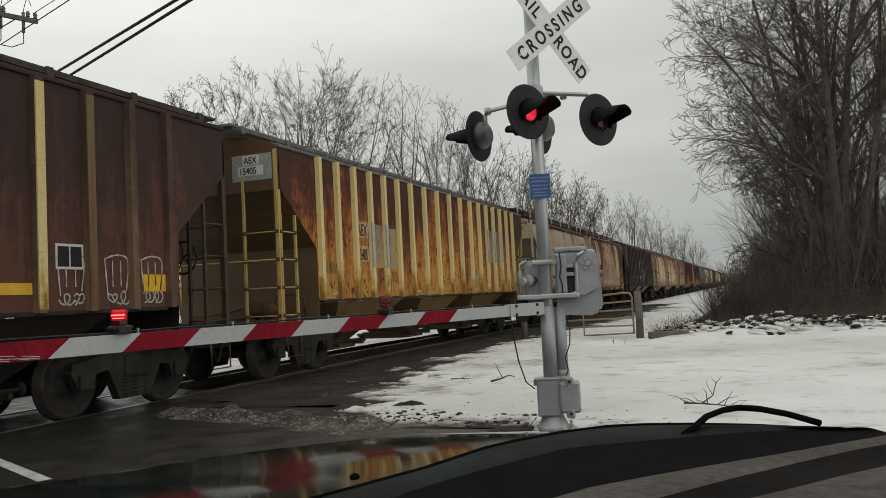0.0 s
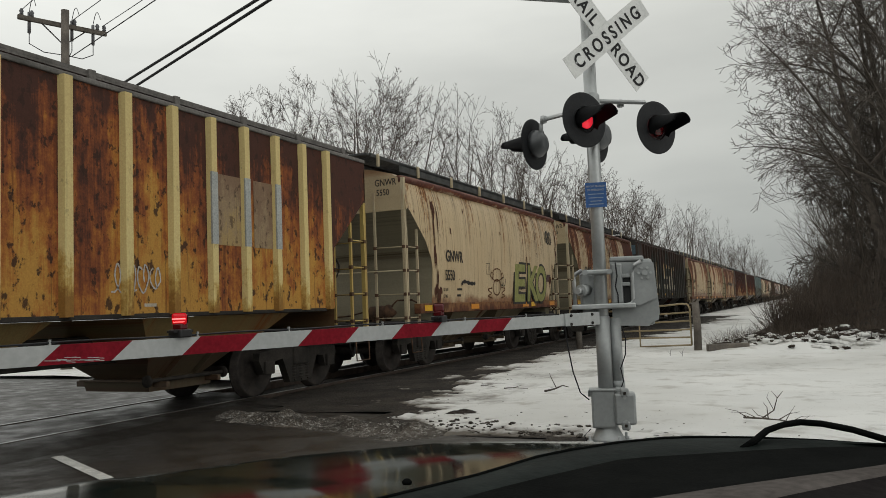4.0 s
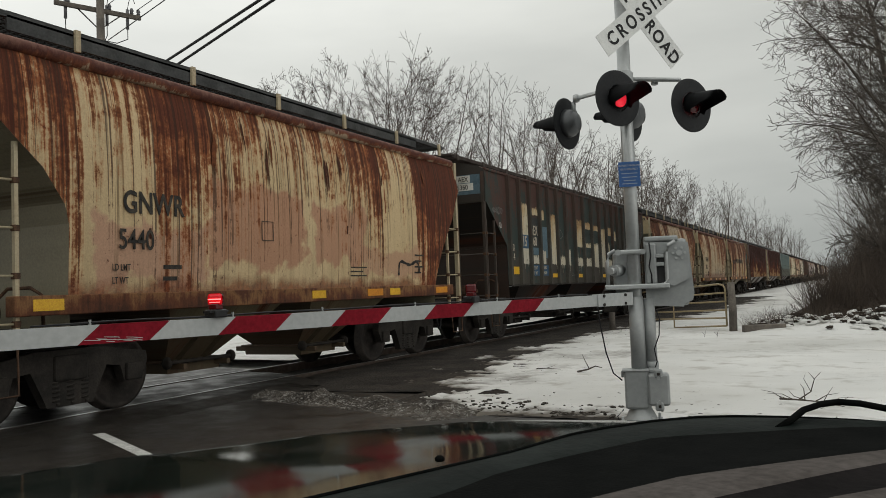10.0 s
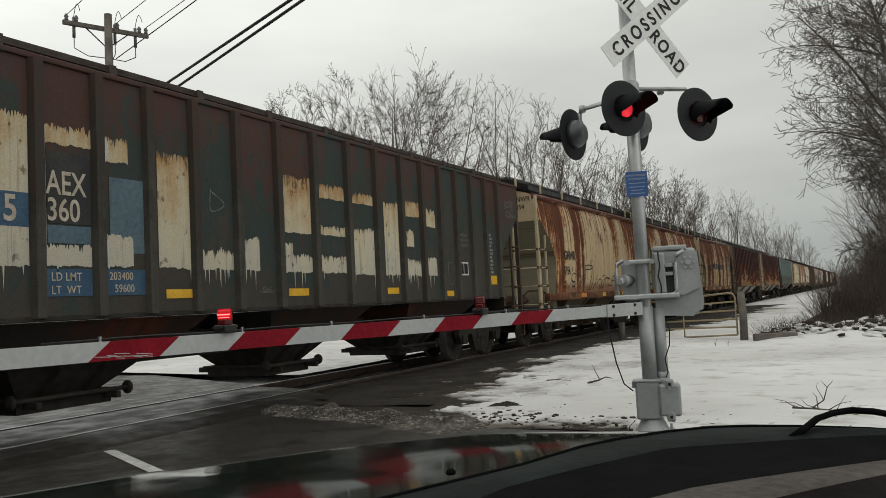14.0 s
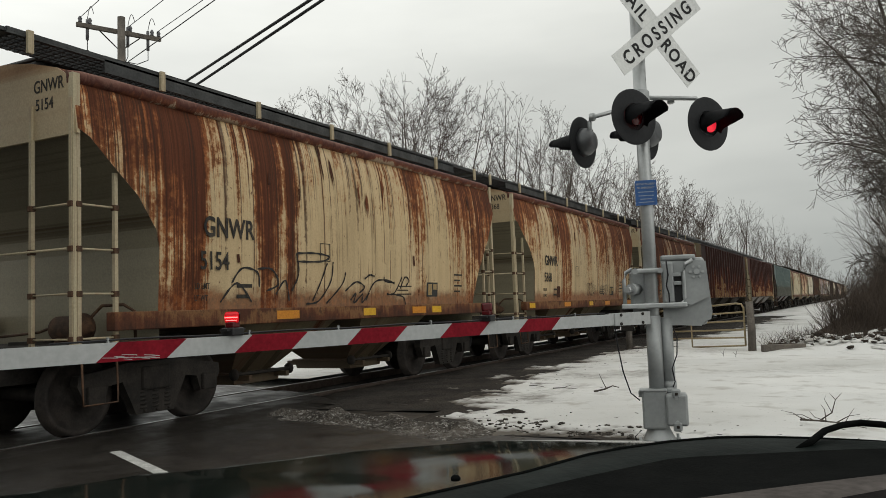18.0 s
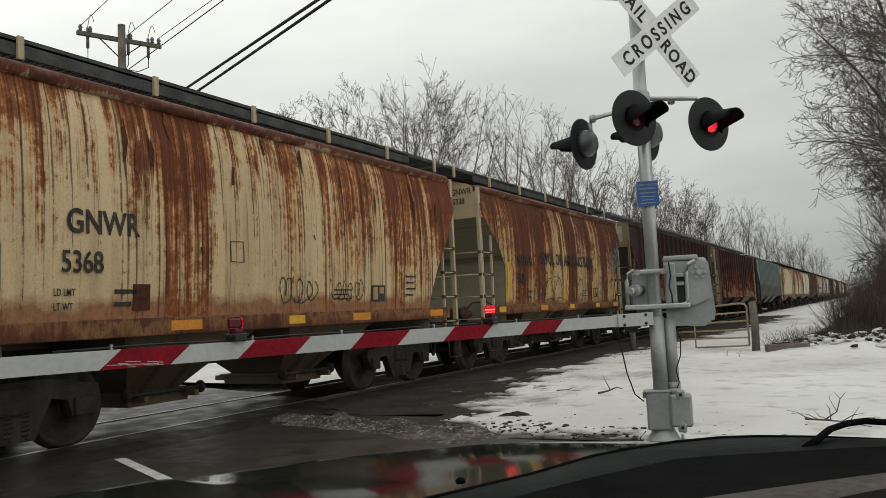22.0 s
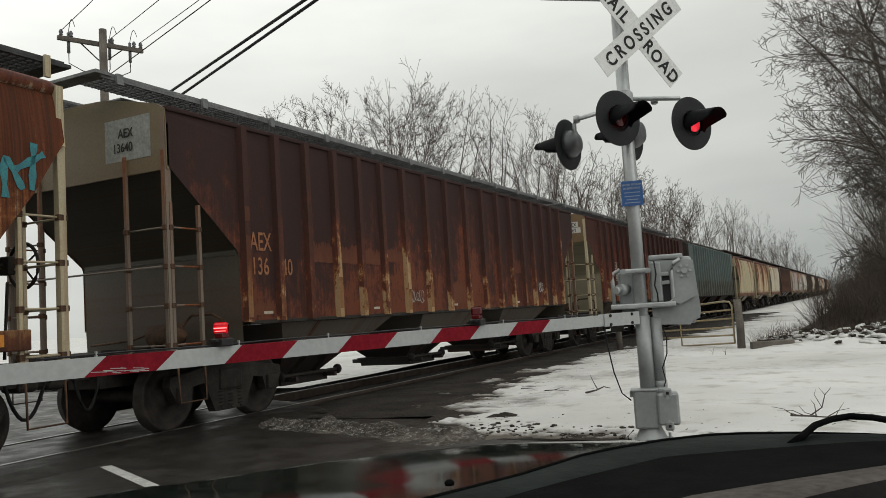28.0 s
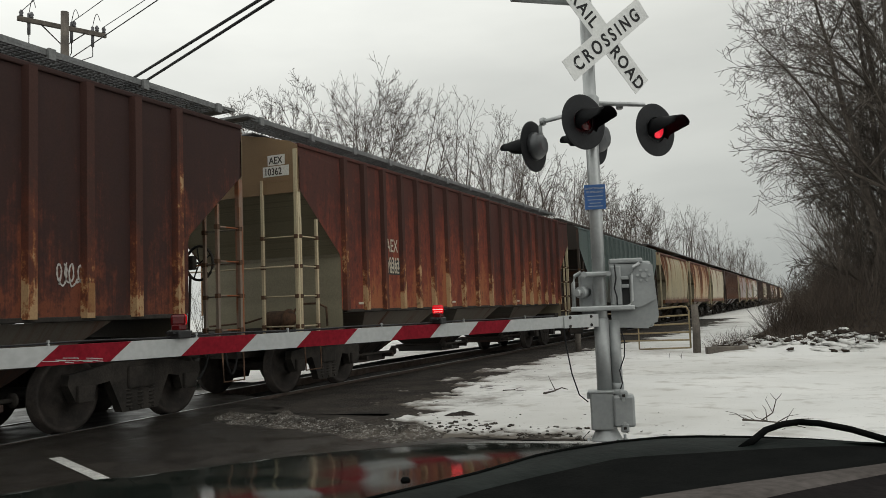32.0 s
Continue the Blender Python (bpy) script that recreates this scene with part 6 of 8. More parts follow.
part("mast_pipe", tube(B(), [(0, 0, 0.15), (0, 0, 4.62)], 0.062, 28), GALV, mast)
part("pole_cap", lathe(B(), [(0.066, 4.6), (0.068, 4.66), (0.03, 4.69)], 20), GALV2, mast)
part("pipe_sleeve", tube(B(), [(0, 0, 0.52), (0, 0, 1.22)], 0.07, 28), GALV2, mast)
vtube("conduit", [(0.122, 0.5, -0.05), (0.122, 1.2, -0.05)], 0.055, GALV2)
vtube("conduit_coupling", [(0.122, 0.52, -0.05), (0.122, 0.6, -0.05)], 0.064, GALV2)
bm = box(B(), -0.19, 0.19, -0.19, 0.19, 0.0, 0.035, 0.008)
lathe(bm, [(0.17, 0.035), (0.15, 0.07), (0.10, 0.17), (0.085, 0.5)], 24)
part("mast_base", bm, GALV2, mast)
for a in (45, 135, 225, 315):
    c = Vector((0.2 * math.cos(radians(a)), 0.2 * math.sin(radians(a)), 0))
    part("anchor_bolt", lathe(B(), [(0.016, 0.03), (0.028, 0.035), (0.028, 0.06), (0.014, 0.062), (0.014, 0.1)], 8, Matrix.Translation(c)), GALV2, mast)
jb = vbox("junction_box", -0.14, 0.08, 0.17, 0.53, -0.02, 0.13, GALV2, 0.02, None, "silver cast junction box at the foot of the mast")
vbox("box_cover", 0.07, 0.27, 0.2, 0.5, -0.02, 0.15, GALV2, 0.025, jb)
vbox("cover_plate", 0.085, 0.255, 0.215, 0.485, 0.15, 0.165, GALV2, 0.008, jb)
for z in (0.24, 0.46):
    vtube("cover_bolt", [(0.17, z, 0.16), (0.17, z, 0.18)], 0.016, GALV, jb, 8)
for z in (0.20, 0.50):
    vbox("cover_lug", 0.13, 0.21, z - 0.045, z + 0.045, 0.13, 0.172, GALV2, 0.018, jb)
    vbox("cover_bolt", 0.158, 0.184, z - 0.013, z + 0.013, 0.17, 0.188, STEEL_DARK, 0.004, jb)
vbox("box_lip", -0.16, 0.09, 0.515, 0.54, -0.03, 0.14, GALV2, 0.01, jb)
vbox("conduit_nut", 0.085, 0.185, 0.5, 0.545, -0.01, 0.09, GALV2, 0.012, jb)
vbox("box_hinge", -0.17, -0.13, 0.46, 0.52, 0.0, 0.06, GALV2, 0.008, jb)

# gate mechanism
case = vbox("mechanism_case", 0.12, 0.5, 1.12, 1.76, -0.34, -0.06, GALV2, 0.03, None, "silver cast gate mechanism case")
out = [(0.1, 1.13), (0.44, 1.11), (0.47, 1.15), (0.53, 1.17), (0.545, 1.24), (0.51, 1.72), (0.1, 1.74)]
bm = B()
va = [bm.verts.new(VIEW @ Vector((x, z, -0.055))) for x, z in out]
vb = [bm.verts.new(VIEW @ Vector((x, z, -0.03))) for x, z in out]
for k in range(len(out)):
    bm.faces.new((va[k], va[(k + 1) % 7], vb[(k + 1) % 7], vb[k]))
bm.faces.new(vb)
bm.faces.new(va[::-1])
bmesh.ops.recalc_face_normals(bm, faces=bm.faces)
part("case_flange", bm, GALV2, case)
vbox("case_lid", 0.1, 0.42, 1.74, 1.79, -0.34, -0.02, GALV2, 0.015, case)
vbox("case_door", 0.11, 0.21, 1.34, 1.72, -0.03, 0.03, GALV2, 0.015, case)
# A flat black plate stands in for the shade in the gap beside the door.
vbox("door_gap", 0.215, 0.29, 1.34, 1.62, -0.03, -0.022, BLACK, 0.0, case)
bm = B()
crank = [(0.3, 1.33), (0.3, 1.62), (0.33, 1.7), (0.4, 1.735), (0.47, 1.7), (0.5, 1.62), (0.51, 1.38), (0.36, 1.31)]
va = [bm.verts.new(VIEW @ Vector((x, z, -0.03))) for x, z in crank]
vb = [bm.verts.new(VIEW @ Vector((x, z, 0.01))) for x, z in crank]
for k in range(8):
    bm.faces.new((va[k], va[(k + 1) % 8], vb[(k + 1) % 8], vb[k]))
bm.faces.new(vb)
bmesh.ops.recalc_face_normals(bm, faces=bm.faces)
part("crank_plate", bm, GALV2, case)
vtube("crank_rib", [(0.22, 1.32, 0.02), (0.28, 1.33, 0.02), (0.3, 1.38, 0.02), (0.3, 1.62, 0.02), (0.33, 1.7, 0.02), (0.39, 1.735, 0.02)], 0.018, GALV, case)
for k in range(6):
    a = k * math.pi / 3
    vtube("crank_bolt", [(0.42 + 0.055 * math.cos(a), 1.62 + 0.055 * math.sin(a), 0.0), (0.42 + 0.055 * math.cos(a), 1.62 + 0.055 * math.sin(a), 0.025)], 0.013, GALV, case, 8)
vtube("crank_shaft", [(0.42, 1.62, 0.0), (0.42, 1.62, 0.04)], 0.026, GALV, case)
for z in (1.6, 1.52):
    vbox("door_latch", 0.2, 0.28, z - 0.018, z + 0.018, -0.02, 0.03, GALV2, 0.006, case)
lf = vbox("mechanism_wing", -0.2, 0.02, 1.14, 1.66, -0.28, -0.06, GALV2, 0.03)
vtube("wing_handle", [(-0.17, 1.67, -0.03), (-0.23, 1.64, -0.02), (-0.25, 1.56, 0.0), (-0.25, 1.34, 0.0)], 0.02, GALV, lf)
vtube("motor_cap", [(-0.13, 1.48, -0.08), (-0.19, 1.475, 0.06)], 0.055, GALV2, lf, 18)
vtube("motor_knob", [(-0.19, 1.475, 0.05), (-0.22, 1.47, 0.13)], 0.03, GALV, lf, 14)
vbox("clamp_bar", -0.17, 0.11, 1.62, 1.67, 0.03, 0.085, GALV, 0.015)
vtube("clamp_nut", [(-0.14, 1.645, 0.05), (-0.14, 1.645, 0.12)], 0.03, GALV2, None, 8)
vtube("clamp_nut", [(0.09, 1.645, 0.05), (0.09, 1.645, 0.12)], 0.026, GALV2, None, 8)
vbox("support_bracket", -0.28, 0.32, 1.29, 1.34, -0.06, 0.09, GALV, 0.012)
vbox("arm_bracket", -0.3, -0.18, 1.08, 1.29, -0.2, 0.02, STEEL_DARK, 0.01, None, "dark steel bracket that carries the gate arm")
vtube("signal_wire", [(-0.42, 1.26, 0.0), (-0.36, 1.15, 0.03), (-0.34, 0.95, 0.04), (-0.3, 0.7, 0.05), (-0.24, 0.5, 0.05), (-0.16, 0.43, 0.05)], 0.007, CABLE, None, 6)
vtube("signal_wire", [(0.18, 1.1, 0.0), (0.21, 1.0, 0.02), (0.2, 0.85, 0.02), (0.15, 0.72, 0.02), (0.17, 0.6, 0.02), (0.14, 0.52, 0.02)], 0.006, CABLE, None, 6)
vtube("case_cable", [(0.15, 1.73, 0.05), (0.16, 1.6, 0.06), (0.14, 1.5, 0.05), (0.16, 1.42, 0.05), (0.16, 1.34, 0.04)], 0.007, CABLE, case, 6)
vtube("ground_wire", [(-0.2, 0.05, 0.1), (-0.22, 0.1, 0.1), (-0.16, 0.16, 0.08)], 0.006, CABLE, None, 6)


def crossbuck():
    c = facing(*(local((-1.66, 7.748, 3.955)) - 0.07 * Vector((0.777, -0.629, 0))), FACE)
    for ang, text, out in ((38.2, (("CROSSING", 0.0, 1.5),), 0.03), (-46.8, (("RAIL", -0.36, 1.25), ("ROAD", 0.36, 1.22)), 0.02)):
        m = c @ Matrix.Rotation(radians(ang), 4, "Z") @ Matrix.Translation((0, 0, 0.05 + out))
        bl = part("crossbuck_blade", box(B(), -0.61, 0.61, -0.114, 0.114, -0.002, 0.002, 0, m), SIGNW, mast, "white reflective crossbuck blade with black letters")
        for word, x, gap in text:
            words("letters", word, 0.185, m @ Matrix.Translation((x, -0.066, 0.004)), INK, bl, "", 0.004, gap, 0.84, "CENTER")
        for x in (-0.5, 0.5):
            part("sign_bolt", lathe(B(), [(0.012, 0.0), (0.012, 0.006), (0.006, 0.008)], 8, m @ Matrix.Translation((x, 0, 0.002))), GALV, bl)
    part("sign_bracket", box(B(), -0.05, 0.05, -0.12, 0.12, -0.05, 0.06, 0.01, c), GALV2, mast)


crossbuck()
DISC = simple("matt_black_disc", (0.010, 0.011, 0.013), (0.016, 0.017, 0.019), 5.0, 0.6)
HOUSING = simple("grey_lamp_housing", (0.09, 0.095, 0.10), (0.15, 0.155, 0.16), 4.0, 0.4, 0.3, 0.05, 0.002, 0.05)
BULBS = []


def lamp_unit(name, place, az, phase):
    """A flasher with round black background, visor, housing and a lamp that turns."""
    m = facing(*local(place), az)
    u = part(name, lathe(B(), [(0.25, 0.0), (0.268, 0.004), (0.268, 0.012), (0.25, 0.016), (0.13, 0.017), (0.13, 0.0)], 40, m, False), DISC, mast, "black round background with a visored red lamp")
    # visor: a tunnel open below, longer on top
    bm = B()
    seg, rows = 20, 6
    ring = []
    for j in range(rows + 1):
        d = 0.016 + 0.35 * j / rows
        row = []
        for k2 in range(seg + 1):
            a = radians(-35 + 250 * k2 / seg)
            g = min(1.0, max(0.0, (math.sin(a) + 0.25) / 0.6))
            reach = 0.016 + (d - 0.016) * (0.2 + 0.8 * g * g * (3 - 2 * g))
            row.append(bm.verts.new(m @ Vector((0.118 * math.cos(a) * (1 - 0.08 * j / rows), 0.118 * math.sin(a) - 0.04 * (j / rows) ** 1.2, reach))))
        ring.append(row)
    for a, b in zip(ring, ring[1:]):
        for k2 in range(seg):
            bm.faces.new((a[k2], a[k2 + 1], b[k2 + 1], b[k2])).smooth = True
    bmesh.ops.solidify(bm, geom=bm.faces[:], thickness=0.006)
    part("visor", bm, DISC, u)
    part("lamp_housing", lathe(B(), [(0.05, -0.12), (0.10, -0.11), (0.14, -0.05), (0.15, 0.0)], 28, m), HOUSING, u, "rounded cast lamp housing")
    bulb = new("turning_lamp")
    drum = B()
    half = [(0.0, 0.024), (0.05, 0.02), (0.078, 0.01), (0.09, 0.0)]
    bulb_me = bpy.data.meshes.new("turning_lamp")
    prof = [(max(r, 0.001), h) for r, h in half]
    lathe(drum, prof[::-1] + [(0.002, 0.0241)], 28)
    lathe(drum, [(max(r, 0.001), -h) for r, h in half[::-1]] + [(0.002, -0.0241)], 28)
    drum.to_mesh(bulb_me)
    drum.free()
    bulb_me.materials.append(LAMPRED)
    bulb_me.materials.append(LAMPDARK)
    for p in bulb_me.polygons:
        p.material_index = 0 if p.center.z > 0 else 1
    bpy.data.objects.remove(bulb)
    bulb = new("turning_lamp", bulb_me)
    bulb.parent = u
    bulb["label"] = "red lamp, lit on one face"
    BULBS.append((bulb, m @ Matrix.Translation((0, 0, 0.03)), phase, 0.09, 0.79))
    return u


LAMP_Z = 3.10
LAMP_L, LAMP_R = Vector((-1.87, 7.50, LAMP_Z)), Vector((-1.31, 8.17, LAMP_Z - 0.02))
REAR = Vector((-2.53, 8.02, LAMP_Z - 0.07))
REAR2 = Vector((-1.85, 7.94, LAMP_Z - 0.08))
lamp_unit("flasher", LAMP_L, 236.0, 0)
lamp_unit("flasher", LAMP_R, 236.0, 1)
lamp_unit("flasher", REAR, 78.0, 0)
lamp_unit("flasher", REAR2, 78.0, 1)
bm = B()
a = local((-1.845, 7.722, 3.33))
tube(bm, [a, local(LAMP_R) + Vector((-0.1, 0.03, 0.28)), local(LAMP_R) + Vector((-0.07, 0.06, 0.24)), local(LAMP_R) + Vector((-0.06, 0.06, 0.0))], 0.022, 10)
part("lamp_arm", bm, GALV, mast)
bm = B()
tube(bm, [a - Vector((0, 0, 0.06)), local(REAR) + Vector((0.1, -0.04, 0.24)), local(REAR) + Vector((0.08, -0.02, 0.2)), local(REAR) + Vector((0.07, 0.0, 0.0))], 0.022, 10)
part("lamp_arm", bm, GALV, mast)
part("arm_hub", lathe(B(), [(0.07, 3.22), (0.085, 3.24), (0.085, 3.38), (0.07, 3.4)], 20), GALV2, mast)
for p in (LAMP_R + Vector((-0.32, -0.1, 0.27)), REAR + Vector((0.12, -0.05, 0.24))):
    part("arm_coupling", lathe(B(), [(0.02, -0.04), (0.036, -0.03), (0.036, 0.03), (0.02, 0.04)], 12, Matrix.Translation(local(p))), GALV, mast)
# a bar that leaves the top of the mast
bm = tube(B(), [(0, 0, 4.35), local((-2.37, 7.33, 4.36)), local((-2.46, 7.265, 4.363))], 0.04, 10)
part("top_bar", bm, GALV2, mast)

# emergency notice
BARS = plain("faded_white_print", (0.3, 0.36, 0.45), 0.6)
m = facing(*local((-1.825, 7.645, 2.39)), 196)
bs = part("notice_plate", box(B(), -0.1, 0.1, -0.12, 0.12, -0.002, 0.002, 0.0, m), BLUE, mast, "small blue emergency notice plate")
words("notice_text", "REPORT PROBLEM", 0.026, m @ Matrix.Translation((0, 0.075, 0.004)), WHITE, bs, "", 0.0, 1.0, 0.85, "CENTER")
words("notice_text", "OR EMERGENCY", 0.026, m @ Matrix.Translation((0, 0.04, 0.004)), WHITE, bs, "", 0.0, 1.0, 0.85, "CENTER")
for y, w in ((0.008, 0.075), (-0.028, 0.07), (-0.06, 0.055), (-0.09, 0.07)):
    part("notice_line", box(B(), -w, w, y - 0.004, y + 0.004, 0.003, 0.0045, 0, m), BARS, bs)

# the arm
ARM0 = Vector((-2.496, 6.143, 1.25))
ARM_U = Vector((-0.381, -0.9245, -0.003)).normalized()
ARM_N = Vector((0.9245, -0.381, 0))


def arm_at(s, v, out=0.0):
    """s along the arm from its fifth red stripe, v from the top edge down, out towards the road."""
    w = 0.101 + 0.0015 * s
    p = ARM0 + ARM_U * s + Vector((0, 0, -v * w)) + ARM_N * out
    return p


gate_arm = thing("crossing_gate", Matrix.Identity(4), "lowered crossing gate arm with red and white stripes", "gate arm")


def arm_strip(s0, s1, material, name, lean=0.12, out=0.0):
    bm = B()
    q = [arm_at(s0, 0), arm_at(s1, 0), arm_at(s1 + lean, 1), arm_at(s0 + lean, 1)]
    a = [bm.verts.new(p + ARM_N * (0.02 + out)) for p in q]
    b = [bm.verts.new(p - ARM_N * (0.02 + out)) for p in q]
    for i in range(4):
        bm.faces.new((a[i], a[(i + 1) % 4], b[(i + 1) % 4], b[i]))
    bm.faces.new(a[::-1])
    bm.faces.new(b)
    bmesh.ops.recalc_face_normals(bm, faces=bm.faces)
    return part(name, bm, material, gate_arm)


P = 0.8128
rs_ = random.Random(3)
for j in range(16):
    s_, v_ = 4 * P - 0.28 + rs_.uniform(0, 0.2) + 0.12 * (j % 3) * 0.5, rs_.uniform(0.68, 0.94)
    l_ = rs_.uniform(0.02, 0.09)
    bm = B()
    bm.faces.new([bm.verts.new(arm_at(a, b, 0.0215)) for a, b in ((s_, v_), (s_ + l_, v_ - 0.05), (s_ + l_, v_ - 0.02), (s_, v_ + 0.04))])
    part("paint_scratch", bm, WHITE, gate_arm)
for n in range(5):
    arm_strip(n * P - 0.394, n * P, RED, "red_stripe")
    if n < 4:
        arm_strip(n * P, (n + 1) * P - 0.394, WHITE, "white_stripe")
arm_strip(-1.45, -0.394, WHITE, "white_stripe")
arm_strip(4 * P, 4 * P + 0.62, WHITE, "white_stripe")
arm_strip(4 * P + 0.5, 4 * P + 1.6, WHITE, "tip_section", 0.0, 0.006)
q = [arm_at(-1.1, -0.08), arm_at(-1.62, -0.1), arm_at(-1.62, 1.12), arm_at(-1.1, 1.05)]
bm = B()
va = [bm.verts.new(p + ARM_N * 0.035) for p in q]
vb = [bm.verts.new(p - ARM_N * 0.035) for p in q]
for k in range(4):
    bm.faces.new((va[k], va[(k + 1) % 4], vb[(k + 1) % 4], vb[k]))
bm.faces.new(va[::-1])
bm.faces.new(vb)
bmesh.ops.recalc_face_normals(bm, faces=bm.faces)
part("arm_adapter", bm, WHITE, gate_arm, "white bolted adapter plate")
for s_, v_ in ((-1.18, 0.1), (-1.18, 0.9), (-1.5, 0.1), (-1.5, 0.9)):
    p = arm_at(s_, v_, 0.034)
    part("adapter_bolt", tube(B(), [p, p + ARM_N * 0.012], 0.014, 8), STEEL_DARK, gate_arm)
pts = [arm_at(0.2 * k - 1.0, -0.12 - 0.03 * math.sin(k * 1.3)) for k in range(24)]
part("arm_cable", tube(B(), pts, 0.006, 5), CABLE, gate_arm)
for s_ in (-0.6, 0.15, 1.0, 1.8, 2.45, 3.3, 4.1):
    p = arm_at(s_, 0)
    part("cable_clip", box(B(), -0.006, 0.006, -0.006, 0.006, 0, 0.03, 0, Matrix.Translation(p)), GALV, gate_arm)


def arm_lamp(s, phase):
    p = arm_at(s, 0)
    lamp = thing("arm_lamp", Matrix.Translation(p), "small red warning lamp on the gate arm", "lamp", "lamps on the gate arm")
    part("lamp_clamp", box(box(B(), -0.05, 0.05, -0.05, 0.05, 0.0, 0.05, 0.008), -0.03, 0.03, -0.08, 0.08, 0.03, 0.045), BLACK, lamp)
    part("lamp_body", box(B(), -0.034, 0.034, -0.03, 0.03, 0.05, 0.085, 0.006), LAMPDARK, lamp)
    me = bpy.data.meshes.new("turning_lamp")
    bm = B()
    box(bm, -0.044, 0.044, -0.036, 0.036, 0.0, 0.024, 0.016)
    box(bm, -0.040, 0.040, -0.003, 0.004, 0.0245, 0.027)
    box(bm, -0.034, 0.034, -0.02, -0.016, 0.0245, 0.026)
    box(bm, -0.044, 0.044, -0.036, 0.036, -0.024, -0.001, 0.016)
    bm.to_mesh(me)
    bm.free()
    for mt in (ARMRED, LAMPDARK, ARMHOT):
        me.materials.append(mt)
    for pl in me.polygons:
        pl.material_index = 2 if pl.center.z > 0.0242 else (0 if pl.center.z > 0 else 1)
    b = new("turning_lamp", me)
    b.parent = lamp
    BULBS.append((b, facing(0, 0, 0.112, 205), phase, -0.05, 0.733))


arm_lamp(2.56, 0)
arm_lamp(0.43, 1)


# ---- trees ----
def grow(seed, height, trunk_r, spread, levels, kids, lean=0.0, first=0.25, droop=0.0):
    """A bare tree: lists of tapered limbs as rings of three or five points; returns trunk and crown meshes."""
    rnd = random.Random(seed)
    out = {0: ([], []), 1: ([], [])}

    def limb(p, d, length, r0, r1, level):
        n = 6 if level == 0 else (5 if level < 3 else 3)
        sides = 6 if level == 0 else (4 if level < 2 else 3)
        V, F = out[0 if level < 2 else 1]
        pts = [p.copy()]
        dd = d.copy()
        for i in range(n):
            wob = 0.07 if level == 0 else 0.13
            dd = (dd + Vector((rnd.gauss(0, wob), rnd.gauss(0, wob), rnd.gauss(0, wob * 0.6) + (0.07 if level < 2 else 0.06 - droop)))).normalized()
            pts.append(pts[-1] + dd * length / n)
        base = len(V)
        for i, q in enumerate(pts):
            t = (pts[min(i + 1, n)] - pts[max(i - 1, 0)]).normalized()
            u = t.orthogonal().normalized()
            w = t.cross(u)
            r = r0 + (r1 - r0) * i / n
            for k in range(sides):
                a = 2 * math.pi * k / sides
                V.append(q + r * (math.cos(a) * u + math.sin(a) * w))
        for i in range(n):
            for k in range(sides):
                F.append((base + i * sides + k, base + i * sides + (k + 1) % sides, base + (i + 1) * sides + (k + 1) % sides, base + (i + 1) * sides + k))
        if level >= levels:
            return
        count = kids[level]
        for c in range(count):
            f = first + (1 - first) * (c + rnd.random()) / count if level == 0 else 0.2 + 0.8 * (c + rnd.random()) / count
            f = min(f, 0.98)
            i = min(int(f * n), n - 1)
            q = pts[i].lerp(pts[i + 1], f * n - i)
            t = (pts[i + 1] - pts[i]).normalized()
            side_v = t.orthogonal().normalized()
            side_v.rotate(Matrix.Rotation(rnd.random() * 2 * math.pi, 3, t))
            ang = radians(rnd.uniform(24, 50)) * spread
            nd = (t * math.cos(ang) + side_v * math.sin(ang)).normalized()
            ll = length * rnd.uniform(0.36, 0.6) * (1.2 - 0.6 * f)
            rr = max((r0 + (r1 - r0) * f) * rnd.uniform(0.4, 0.62), 0.008)
            limb(q, nd, max(ll, 0.25), rr, max(rr * 0.35, 0.0055), level + 1)

    limb(Vector((0, 0, -0.3)), Vector((lean, 0, 1)).normalized(), height, trunk_r, trunk_r * 0.12, 0)
    return out


